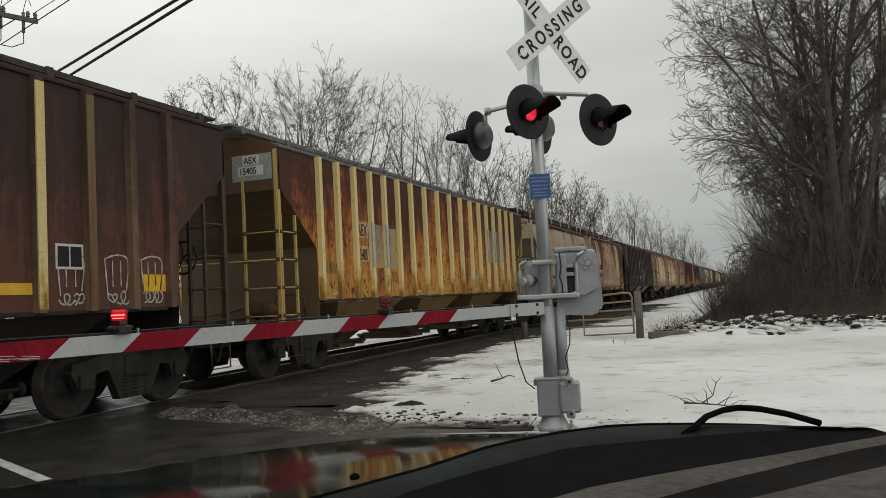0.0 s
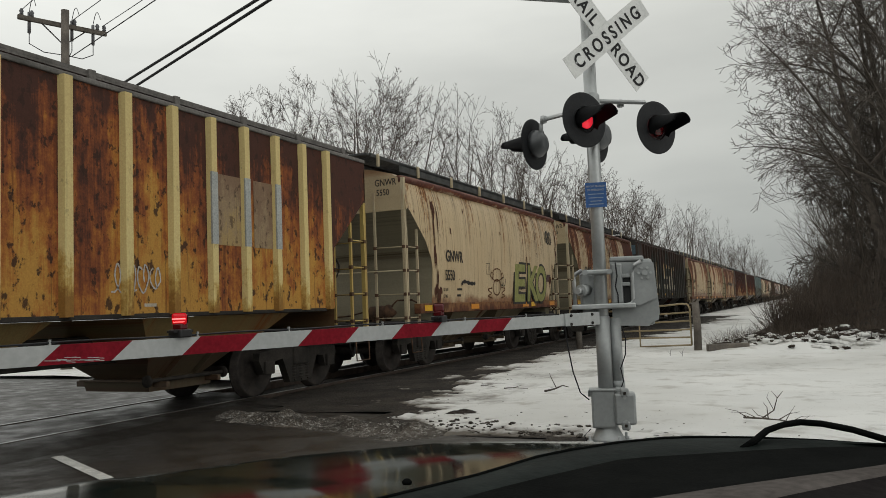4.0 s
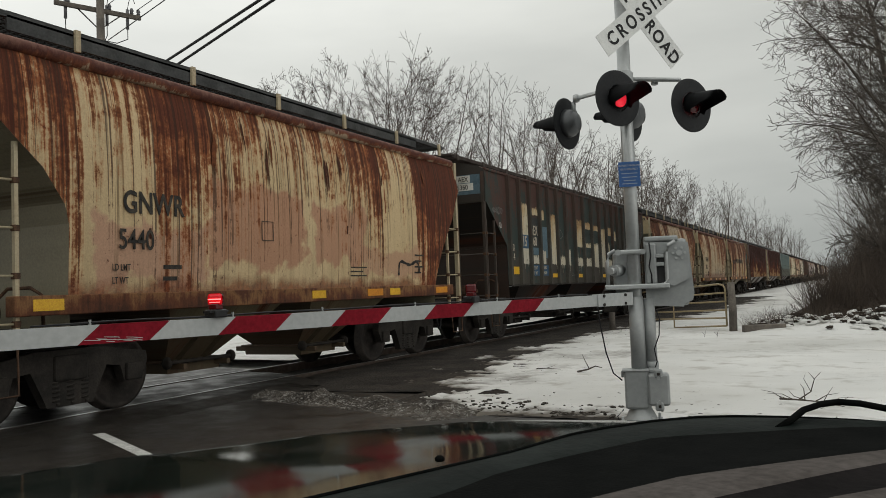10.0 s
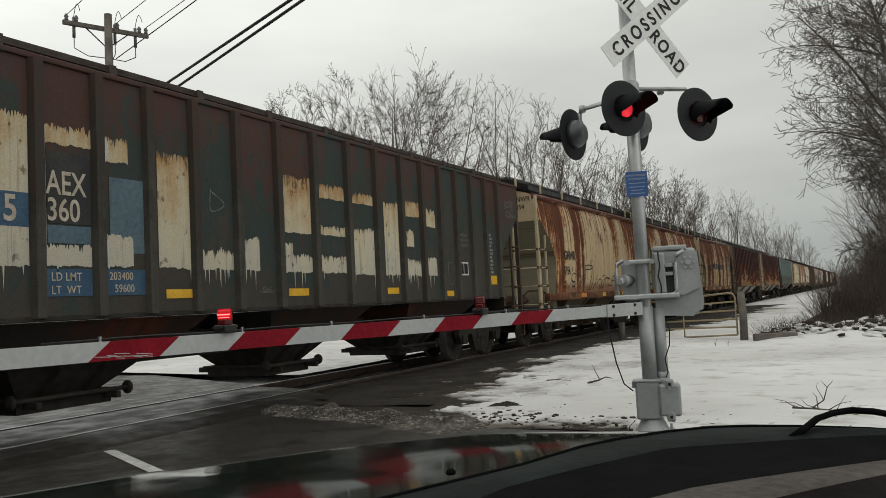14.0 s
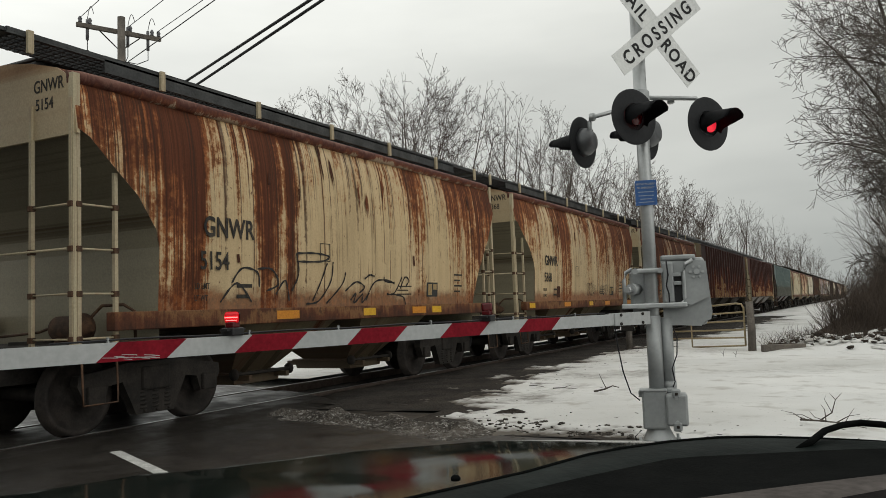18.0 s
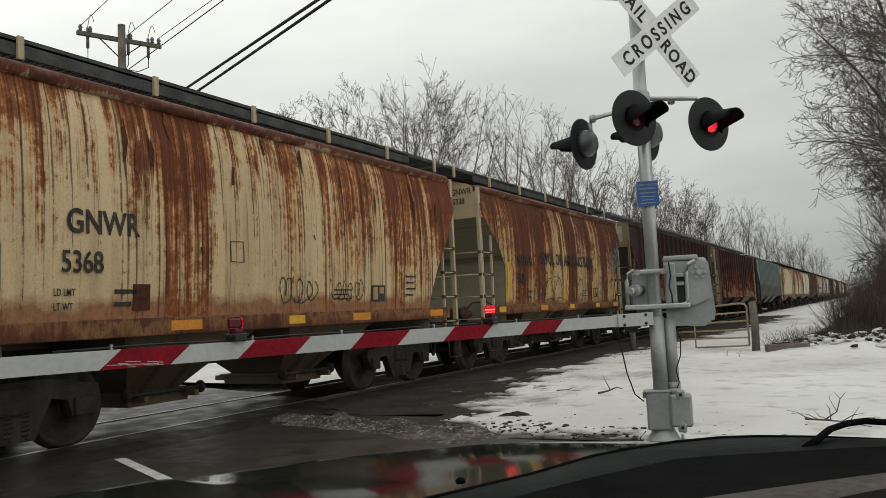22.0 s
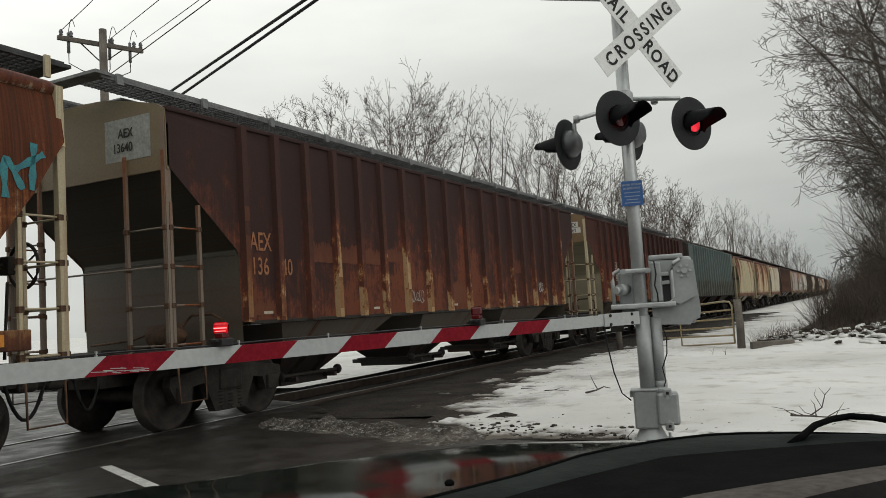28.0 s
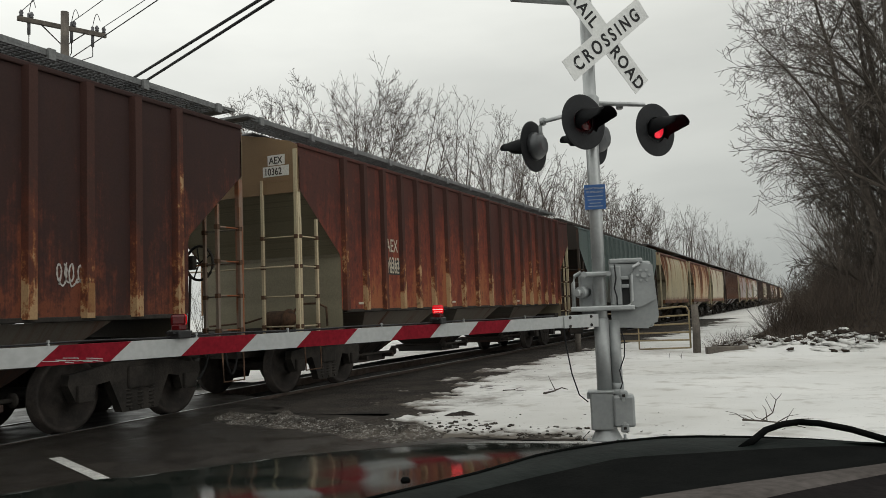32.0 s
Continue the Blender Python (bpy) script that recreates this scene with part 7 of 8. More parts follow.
def spreading(seed, height, stems_, reach, thick=0.13, kids=(9, 10, 8, 4), pulls=(-0.10, -0.05, 0.03, 0.02), low=0.22, angles=(28, 58), fat=0.005, share=(0.38, 0.55), grow_by=(0.3, 0.52), limb_by=(0.4, 0.62), dome=None):
    """A broad bare tree: several stems from one stool, limbs that arch outwards and hang at the ends."""
    rd = random.Random(seed)
    out = {0: ([], []), 1: ([], [])}

    def limb(p, d, length, r0, level, n, pull):
        V, F = out[0 if level < 2 else 1]
        sides = (7, 5, 4, 3, 3)[level]
        pts, dd = [p.copy()], d.copy()
        for i in range(n):
            wob = (0.05, 0.065, 0.06, 0.055, 0.05)[level]
            dd = (dd + Vector((rd.gauss(0, wob), rd.gauss(0, wob), rd.gauss(0, wob * 0.7) + pull * (i / n if level else 1.0)))).normalized()
            pts.append(pts[-1] + dd * length / n)
            q = pts[-1]
            if dome and (q.x * q.x + q.y * q.y) / dome[0] ** 2 + ((q.z - dome[1]) / dome[2]) ** 2 > rd.uniform(0.88, 1.12) and q.z > dome[1] * 0.5:
                break
        part_left = (len(pts) - 1) / n
        n = len(pts) - 1
        base = len(V)
        for i, q in enumerate(pts):
            t = (pts[min(i + 1, n)] - pts[max(i - 1, 0)]).normalized()
            u = t.orthogonal().normalized()
            w = t.cross(u)
            r = max(r0 * (1 - (0.95 if dome else 0.78) * i / n), fat)
            for k in range(sides):
                a = 2 * math.pi * k / sides
                V.append(q + r * (math.cos(a) * u + math.sin(a) * w))
        for i in range(n):
            for k in range(sides):
                F.append((base + i * sides + k, base + i * sides + (k + 1) % sides, base + (i + 1) * sides + (k + 1) % sides, base + (i + 1) * sides + k))
        if level == 4:
            return
        count = max(1, round(kids[level] * part_left))
        for c in range(count):
            f = (low + (1 - low) * (c + rd.random()) / count) if level == 0 else (0.15 + 0.85 * (c + rd.random()) / count)
            f = min(f, 0.99)
            i = min(int(f * n), n - 1)
            q = pts[i].lerp(pts[i + 1], f * n - i)
            t = (pts[i + 1] - pts[i]).normalized()
            sv = t.orthogonal().normalized()
            sv.rotate(Matrix.Rotation(rd.random() * 6.283, 3, t))
            ang = radians(rd.uniform(*angles))
            nd = (t * math.cos(ang) + sv * math.sin(ang)).normalized()
            ll = length * (rd.uniform(*limb_by) if level == 0 else rd.uniform(*grow_by)) * (1.15 - 0.55 * f)
            limb(q, nd, max(ll, 0.3), r0 * (1 - 0.78 * f) * rd.uniform(*share), level + 1, (7, 5, 4, 2)[level], pulls[level])

    for j in range(stems_):
        a = 6.283 * (j + 0.4 * rd.random()) / stems_
        lean = reach * rd.uniform(0.25, 1.0)
        d = Vector((math.cos(a) * lean, math.sin(a) * lean, 1)).normalized()
        limb(Vector((0.22 * math.cos(a), 0.22 * math.sin(a), -0.3)), d, height * rd.uniform(0.85, 1.05) * (1 - 0.25 * lean), thick, 0, 7, 0.05)
    return out


TREES = {}


def tree(name, variant, m, label, mat_twig, group, args):
    t = thing(name, m, label, "tree", group)
    if variant not in TREES:
        g = grow(*args) if variant[:4] != "back" else spreading(args[0], args[1] * 1.12, 1 + args[0] % 2, 0.22, 0.125, args[5], (0.10, 0.09, 0.035, 0.02), 0.2, (24, 46), 0.0085 if variant[:8] != "back_mid" else 0.012, (0.5, 0.66), (0.3, 0.5), (0.4, 0.62), (args[1] * 0.3, args[1] * 0.6, args[1] * 0.52))
        pair = []
        for j, nm in ((0, "trunk"), (1, "crown")):
            me = bpy.data.meshes.new(nm)
            me.from_pydata([tuple(v) for v in g[j][0]], [], g[j][1])
            me.materials.append(BARK if j == 0 else mat_twig)
            pair.append(me)
        TREES[variant] = pair
    for me in TREES[variant]:
        ob = new(me.name.split(".")[0], me)
        ob.parent = t
    return t


rnd = random.Random(5)
BACK = [dict(seed=10 + i, h=h) for i, h in enumerate((15, 16.5, 14, 17, 15.5, 13))]
y = 30.0
n = 0
while y < 150:
    v = n * 5 % 6
    b = BACK[v]
    key, kids = (f"back{v}", (8, 8, 6, 4)) if y < 54 else ((f"back_thin{v}", (7, 7, 4, 3)) if y < 92 else (f"back_mid{v}", (7, 6, 4, 3)))
    s = float(np.interp(y, [30, 34, 40, 45, 48, 60, 75, 100, 150], [10.3, 11.8, 13.9, 15.8, 17.0, 16.9, 17.5, 17.8, 18.5])) * rnd.uniform(0.94, 1.04) / b["h"]
    x = -26.5 + rnd.uniform(-2.5, 2.5)
    tree("bare_tree", key, Matrix.Translation((x, y + rnd.uniform(-0.4, 0.4), 0)) @ Matrix.Rotation(rnd.uniform(0, 6.28), 4, "Z") @ Matrix.Diagonal((s, s, s, 1)), "leafless deciduous tree beyond the tracks", TWIG, "trees beyond the tracks",
         (b["seed"], b["h"], 0.19, 1.12, 4, kids, 0.0, 0.16, 0.03))
    y += 1.75 if y < 54 else (3.3 if y < 92 else 2.8)
    n += 1
while y < 420:
    v = n % 6
    b = BACK[v]
    tree("bare_tree", f"back_far{v}", Matrix.Translation((-24 + rnd.uniform(-4, 5), y, 0)) @ Matrix.Rotation(rnd.uniform(0, 6.28), 4, "Z") @ Matrix.Scale(rnd.uniform(1.15, 1.4), 4), "leafless deciduous tree in the distance", TWIG, "trees beyond the tracks",
         (b["seed"], b["h"], 0.19, 1.12, 4, (6, 6, 4, 2), 0.0, 0.16, 0.03))
    y += rnd.uniform(6, 11)
    n += 1



for j, (x, y, h, st, rc) in enumerate(((3.2, 33.0, 8.0, 4, 0.5), (2.3, 31.0, 6.5, 4, 0.5))):
    g = spreading(95 + j, h, st, rc, 0.08, (8, 7, 5, 3), (-0.03, -0.02, 0.01, 0.01), 0.12, (28, 58), 0.0085, (0.45, 0.6), (0.3, 0.5), (0.34, 0.56), (0.42 * h, 0.55 * h, 0.55 * h))
    t = thing("young_tree", pose(x, y, 0.9), "smaller leafless tree with many fine twigs among the brush", "tree", "trees beside the verge")
    raw("trunk", g[0][0], g[0][1], BARK, t)
    raw("crown", g[1][0], g[1][1], TWIG2, t)

for j, (x, y, h, st, rc) in enumerate(((2.75, 28.0, 15.0, 8, 0.17), (8.6, 31.0, 15.0, 3, 0.15))):
    g = spreading((90, 91)[j], h, st, rc, 0.17, (12, 10 - 3 * j, 6, 4 - j), (-0.20, -0.10, 0.06, 0.07), 0.24, (32, 58), 0.0072, (0.4, 0.56), (0.3, 0.5), (0.34, 0.52), (4.9 - 1.2 * j, 8.4, 8.8))
    t = thing("spreading_tree", pose(x, y, 0.5 if j == 0 else 1.0), "large leafless tree with several stems and arching twigs by the snow", "tree", "trees beside the verge")
    raw("trunk", g[0][0], g[0][1], BARK, t)
    raw("crown", g[1][0], g[1][1], TWIG2, t)

rnd = random.Random(12)
RIGHT_TREES = [(4.4, 43, 14, 1), (4.0, 52, 13, 2), (3.6, 64, 12, 0), (3.2, 80, 11, 1), (3.0, 105, 11, 2),
               (3.0, 140, 11, 0), (3.5, 190, 11, 1), (5.6, 58, 14, 1), (7, 70, 15, 2), (4, 95, 12, 0), (3, 240, 11, 2)]
for x, y, h, v in RIGHT_TREES:
    s = h / 16
    tree("bare_tree", f"right{v}", Matrix.Translation((x, y, 0.4)) @ Matrix.Rotation(rnd.uniform(0, 6.28), 4, "Z") @ Matrix.Diagonal((s, s, s, 1)), "large leafless tree with drooping twigs by the snow", TWIG2, "trees beside the verge",
         (70 + v, 16, 0.24, 0.85, 4, (12, 7, 5, 3), 0.0, 0.12, 0.05))
# slender trees that crowd behind
for j in range(18):
    x, y = rnd.uniform(4.0, 14.0), rnd.uniform(32.0, 52.0)
    s = rnd.uniform(0.75, 1.1)
    tree("slender_tree", f"slim{j % 4}", Matrix.Translation((x, y, 0.6)) @ Matrix.Rotation(rnd.uniform(0, 6.28), 4, "Z") @ Matrix.Diagonal((s, s, s, 1)), "slender leafless tree in the crowded woods", TWIG2, "slender trees of the woods",
         (80 + j % 4, 14, 0.10, 0.8, 3, (13, 6, 4), 0.0, 0.3, 0.02))

# ---- utility pole and overhead lines ----
POLE = Vector((-19.0, 16.2, 0))
up = thing("utility_pole", pose(POLE.x, POLE.y, 0), "weathered wooden utility pole with a crossarm", "utility pole")
part("pole_shaft", tube(B(), [(0, 0, -0.3), (0, 0, 10.3)], 0.16, 14, 0.11), WOODPOLE, up)
xa = Matrix.Rotation(math.atan2(ROAD_SIDE.y, ROAD_SIDE.x), 4, "Z")
part("crossarm", box(B(), -1.22, 1.22, -0.05, 0.05, 9.82, 9.95, 0.01, xa @ Matrix.Translation((0, 0.13, 0))), WOODPOLE, up)
INSUL = plain("grey_insulator", (0.12, 0.12, 0.13), 0.4)
part("arm_brace", tube(B(), [xa @ Vector((-0.6, 0.1, 9.82)), xa @ Vector((0, 0.1, 9.3)), xa @ Vector((0.6, 0.1, 9.82))], 0.02, 6), STEEL_DARK, up)
for x in (-1.12, -0.85, 0.3, 0.95, 1.15):
    c = xa @ Vector((x, 0.13, 0))
    part("insulator", lathe(B(), [(0.02, 9.95), (0.06, 9.98), (0.04, 10.02), (0.065, 10.06), (0.03, 10.14)], 10, Matrix.Translation((c.x, c.y, 0))), INSUL, up)
for x in (-0.9, 0.25, 0.85):
    c = xa @ Vector((x, 0.2, 0))
    part("fuse_cutout", tube(B(), [(c.x, c.y, 10.1), (c.x, c.y, 9.5)], 0.045, 8), INSUL, up)
    pts = [Vector((c.x, c.y, 9.5)), Vector((c.x, c.y, 9.2)), Vector((c.x * 0.6, c.y * 0.6, 9.0)), Vector((0.1, 0, 8.95))]
    part("jumper_wire", tube(B(), pts, 0.014, 5), CABLE, up)
    pts = [Vector((c.x, c.y, 10.1)) + Vector((ROAD_DIR.x * -d, ROAD_DIR.y * -d, 0.3 * math.sin(math.pi * d / 0.6))) for d in np.linspace(0, 0.6, 8)]
    part("jumper_loop", tube(B(), pts, 0.01, 5), CABLE, up)


def cable(name, a, b, sag, r, label):
    a, b = Vector(a), Vector(b)
    pts = [a.lerp(b, t) - Vector((0, 0, sag * 4 * t * (1 - t))) for t in np.linspace(0, 1, 24)]
    c = thing(name, Matrix.Translation(a), label, "cable", "overhead lines")
    part("strand", tube(B(), [p - a for p in pts], r, 6), CABLE, c)


BACKWARD = -ROAD_DIR
for x in (-1.12, 0.25, 1.1):
    c = POLE + xa @ Vector((x, 0.13, 10.1))
    cable("power_line", c, c + BACKWARD * 45 + Vector((0, 0, 0.4)), 0.5, 0.011, "thin bare power line above the road")
c = POLE + Vector((0, 0, 8.9))
cable("neutral_line", POLE + xa @ Vector((0.2, 0.0, 9.0)), POLE + xa @ Vector((1.0, 0, 9.6)) + BACKWARD * 45, 0.2, 0.014, "thin grey neutral line above the road")
for side_off, z0, z1 in ((0.0, 7.13, 7.99), (0.30, 7.02, 8.69)):
    c = POLE + ROAD_SIDE * side_off
    cable("telephone_cable", c + Vector((0, 0, z0)), c + BACKWARD * 45 + Vector((0, 0, z1)), 0.04, 0.032, "thick black telephone cable above the road")
# far poles carry the other ends
POLE2 = POLE + BACKWARD * 45
up2 = thing("utility_pole", pose(POLE2.x, POLE2.y, 0), "weathered wooden utility pole by the road", "utility pole")
part("pole_shaft", tube(B(), [(0, 0, -0.3), (0, 0, 10.6)], 0.16, 14, 0.11), WOODPOLE, up2)
part("crossarm", box(B(), -1.22, 1.22, -0.05, 0.05, 10.3, 10.43, 0.01, xa @ Matrix.Translation((0, 0.13, 0))), WOODPOLE, up2)

# ---- farm gate and posts ----
GATEPAINT = rusty("gate_paint", (0.33, 0.27, 0.16), (0.26, 0.2, 0.11), RUST, RUST2, -0.1, 61, top=0.0, low=0.0)
gp = thing("gate_post", pose(-2.70, 21.4, 0), "grey weathered wooden gate post in the snow", "post")
part("shaft", tube(B(), [(0, 0, -0.2), (0.02, 0, 0.6), (0.0, 0, 1.26)], 0.1, 12, 0.09), WOODPOLE, gp)
gp2 = thing("gate_post", pose(-6.2, 23.0, 0), "short grey post beside the ballast", "post")
part("shaft", tube(B(), [(0, 0, -0.2), (0, 0, 0.95)], 0.09, 12), WOODPOLE, gp2)
gate = thing("farm_gate", pose(-2.82, 21.5, 0), "rusty tubular farm gate hanging from a wooden post", "gate")
gd = Vector((-4.4 + 2.82, 22.75 - 21.5, 0))
L_ = gd.length
gd.normalize()


def gate_pt(s, z):
    return gd * s + Vector((0, 0, z))


part("gate_frame", tube(B(), [gate_pt(0.05, 0.16), gate_pt(0.05, 1.1), gate_pt(0.12, 1.2), gate_pt(0.3, 1.22), gate_pt(L_ * 1.9, 1.02)], 0.024, 8), GATEPAINT, gate)
for z0, z1 in ((0.16, 0.06), (0.36, 0.24), (0.56, 0.44), (0.78, 0.64), (1.0, 0.84)):
    part("gate_bar", tube(B(), [gate_pt(0.05, z0), gate_pt(L_ * (1.0 if z0 < 0.3 else 1.9), z1)], 0.023, 7), GATEPAINT, gate)
part("gate_upright", tube(B(), [gate_pt(L_, 0.06), gate_pt(L_, 0.72)], 0.02, 7), GATEPAINT, gate)
part("gate_upright", tube(B(), [gate_pt(L_ * 1.9, 0.12), gate_pt(L_ * 1.9, 1.02)], 0.02, 7), GATEPAINT, gate)
part("gate_chain", tube(B(), [gate_pt(0.05, 0.75), gate_pt(-0.1, 0.7)], 0.012, 5), STEEL_DARK, gate)
part("gate_wire", tube(B(), [gate_pt(L_ * 1.9, 0.1), gate_pt(L_, 0.03), gate_pt(0.0, 0.02)], 0.012, 5), CABLE, gate)


# ---- loose things on the snow ----
def stick(name, pts, r, label, cat="branch"):
    p0 = Vector(pts[0][0])
    t = thing(name, Matrix.Translation((p0.x, p0.y, snow_h(p0.x, p0.y))), label, cat, "fallen branches")
    for line, w in zip(pts, r):
        part("twig", tube(B(), [Vector((x - p0.x, y - p0.y, z)) for x, y, z in line], w, 6, w * 0.3), BARK, t)


stick("fallen_branch", [((-0.73, 9.18, 0.03), (-0.54, 8.99, 0.05), (-0.35, 8.89, 0.05), (-0.12, 8.80, 0.02)), ((-0.54, 9.00, 0.05), (-0.42, 8.95, 0.14), (-0.38, 8.91, 0.27), (-0.32, 8.91, 0.34)), ((-0.48, 8.97, 0.05), (-0.48, 8.87, 0.18), (-0.51, 8.84, 0.23)),
                        ((-0.38, 8.91, 0.05), (-0.27, 8.80, 0.13), (-0.17, 8.72, 0.16)), ((-0.65, 9.10, 0.04), (-0.76, 9.03, 0.09)), ((-0.38, 8.92, 0.27), (-0.43, 8.91, 0.34)), ((-0.31, 8.87, 0.05), (-0.27, 8.99, 0.11), (-0.22, 9.03, 0.18)), ((-0.61, 9.06, 0.05), (-0.69, 8.95, 0.11), (-0.84, 8.91, 0.12)), ((-0.46, 8.95, 0.05), (-0.57, 8.80, 0.11), (-0.61, 8.72, 0.18)),
                        ((-0.27, 8.84, 0.04), (-0.16, 8.91, 0.09), (-0.04, 8.95, 0.09)), ((-0.42, 8.95, 0.14), (-0.48, 8.95, 0.27), (-0.46, 8.95, 0.32)), ((-0.23, 8.81, 0.04), (-0.16, 8.72, 0.07), (-0.08, 8.71, 0.13)), ((-0.69, 9.14, 0.03), (-0.80, 9.22, 0.09), (-0.92, 9.25, 0.11))], (0.012, 0.008, 0.006, 0.006, 0.005, 0.004, 0.005, 0.005, 0.005, 0.004, 0.004, 0.004, 0.005), "bare forked branch lying on the snow")
stick("fallen_branch", [((-3.75, 11.8, 0.01), (-3.58, 11.75, 0.05), (-3.46, 11.77, 0.1), (-3.36, 11.75, 0.08)), ((-3.55, 11.75, 0.06), (-3.68, 11.95, 0.18), (-3.73, 12.0, 0.26))], (0.018, 0.009), "crooked dark branch lying on the snow")
stick("fallen_branch", [((-4.55, 12.2, 0.01), (-4.35, 12.1, 0.03), (-4.1, 12.05, 0.02)), ((-4.35, 12.1, 0.03), (-4.25, 12.2, 0.06))], (0.01, 0.006), "thin twig lying on the snow")
stick("fallen_branch", [((-5.05, 12.45, 0.01), (-4.9, 12.35, 0.02), (-4.75, 12.3, 0.01))], (0.008,), "thin twig lying on the snow")
for x, y in ((-3.05, 19.2), (-2.75, 19.0)):
    stick("dry_stalk", [((x, y, 0.0), (x + 0.02, y, 0.12), (x + 0.06, y, 0.2)), ((x, y, 0.05), (x - 0.06, y, 0.12))], (0.006, 0.004), "dry weed stalk poking from the snow", "weed")
tie_log = thing("old_timber", pose(-1.9, 20.6, snow_h(-1.9, 20.6) + 0.06, 0, 0, 25), "dark old timber lying on the snow", "timber")
part("timber_body", box(B(), -0.5, 0.5, -0.09, 0.09, -0.12, 0.05, 0.02), WOODPOLE, tie_log)

# ploughed dirty snow along the road's edge
BANK = [(-7.75, 9.12), (-7.0, 8.88), (-6.3, 8.72), (-5.5, 8.45), (-4.8, 8.3), (-4.1, 8.1), (-3.7, 8.05)]


def bank_h(x, y):
    c = float(np.interp(x, [p[0] for p in BANK], [p[1] for p in BANK]))
    w = 0.42 + 0.18 * fbm(x, y, 1.1, 3)
    d = (y - c) / max(0.15, w)
    e = min(1.0, max(0.0, (x + 7.9) / 0.7), max(0.0, (-3.55 - x) / 0.5))
    return 0.10 * math.exp(-d * d * 1.6) * max(0, e) * (0.85 + 0.8 * fbm(x, y, 2.6, 1)) + 0.018 * fbm(x, y, 9.0, 2) * math.exp(-d * d) - 0.035


sheet("dirty_snow_bank", -8.1, -3.3, 7.2, 10.0, 0.055, bank_h, SLUSH, "ploughed dirty snow along the edge of the road")
sheet("dirt_mound", -4.5, -3.5, 8.85, 9.7, 0.06, lambda x, y: 0.14 * math.exp(-(((x + 4.0) / 0.26) ** 2 + ((y - 9.27) / 0.2) ** 2)) * (0.8 + 0.6 * fbm(x, y, 4, 2)) - 0.01 - 0.03 * (abs(x + 4) > 0.42), MUD, "small heap of dark dirt on the snow")


# lumps of old snow and earth pushed up in front of the woods
def lumps(name, label, count, material, seed, size, y_mid, y_dev, sink, xr=(-2.3, 9.0), slope=0.0, jag=(0.75, 1.2), flat=0.62):
    rd = random.Random(seed)
    V, F = [], []
    for _ in range(count):
        x, y = rd.uniform(*xr), rd.gauss(y_mid, y_dev)
        y += slope * (x - xr[0])
        c = Vector((x, y, snow_h(x, y) + sink))
        w = size * rd.uniform(0.4, 1.3)
        base = len(V)
        m = 7
        for lat in (-0.9, -0.35, 0.3, 0.8):
            rr = math.sqrt(1 - lat * lat)
            for k in range(m):
                a = 6.283 * k / m + lat
                g = w * rd.uniform(*jag)
                V.append(c + Vector((1.3 * g * rr * math.cos(a), g * rr * math.sin(a), flat * g * lat)))
        for j in range(3):
            for k in range(m):
                F.append((base + j * m + k, base + j * m + (k + 1) % m, base + (j + 1) * m + (k + 1) % m, base + (j + 1) * m + k))
        F.append(tuple(base + 3 * m + k for k in range(m)))
    ob = raw(name, V, F, material, None, "", True)
    return tagged(ob, label, "snow", "", "stuff")


lumps("snow_rubble", "lumps of crusted snow along the edge of the woods", 900, SNOW, 21, 0.11, 22.0, 0.6, 0.02, jag=(0.45, 1.45), flat=0.5)
lumps("earth_clods", "dark clods of earth and leaves among the snow", 900, BRUSHGROUND, 22, 0.075, 22.1, 0.55, 0.05, jag=(0.45, 1.45), flat=0.5)

lumps("mud_clods", "clods of wet earth and dirty ice at the road's edge", 70, MUD, 23, 0.018, 8.75, 0.28, 0.004, (-5.6, -2.2), -0.2)
lumps("ice_clods", "bits of grey ice at the road's edge", 260, SLUSH, 24, 0.022, 8.7, 0.3, 0.004, (-5.8, -2.2), -0.2)


# bits of bark and grit on the snow near the road
rd = random.Random(31)
V, F = [], []
for _ in range(280):
    if rd.random() < 0.5:
        y = rd.uniform(8.5, 24)
        x = edge_x(y) + abs(rd.gauss(0, 0.9))
    else:
        x = rd.uniform(-5.5, 3.0)
        y = edge_y(x) + abs(rd.gauss(0, 0.7))
    a, l_, w_ = rd.uniform(0, 3.14), rd.uniform(0.006, 0.035), rd.uniform(0.002, 0.006)
    z = snow_h(x, y) + 0.004
    ca, sa, b0 = math.cos(a), math.sin(a), len(V)
    for u, v, q in ((-l_, -w_, 0), (l_, -w_, 0), (l_, w_, 0), (-l_, w_, 0), (-l_ * 0.6, 0, w_), (l_ * 0.6, 0, w_)):
        V.append((x + u * ca - v * sa, y + u * sa + v * ca, z + q))
    F += [(b0, b0 + 1, b0 + 5, b0 + 4), (b0 + 2, b0 + 3, b0 + 4, b0 + 5), (b0 + 1, b0 + 2, b0 + 5), (b0 + 3, b0, b0 + 4)]
tagged(raw("grit", V, F, TIE), "bits of bark and dark grit on the snow", "debris", "", "stuff")


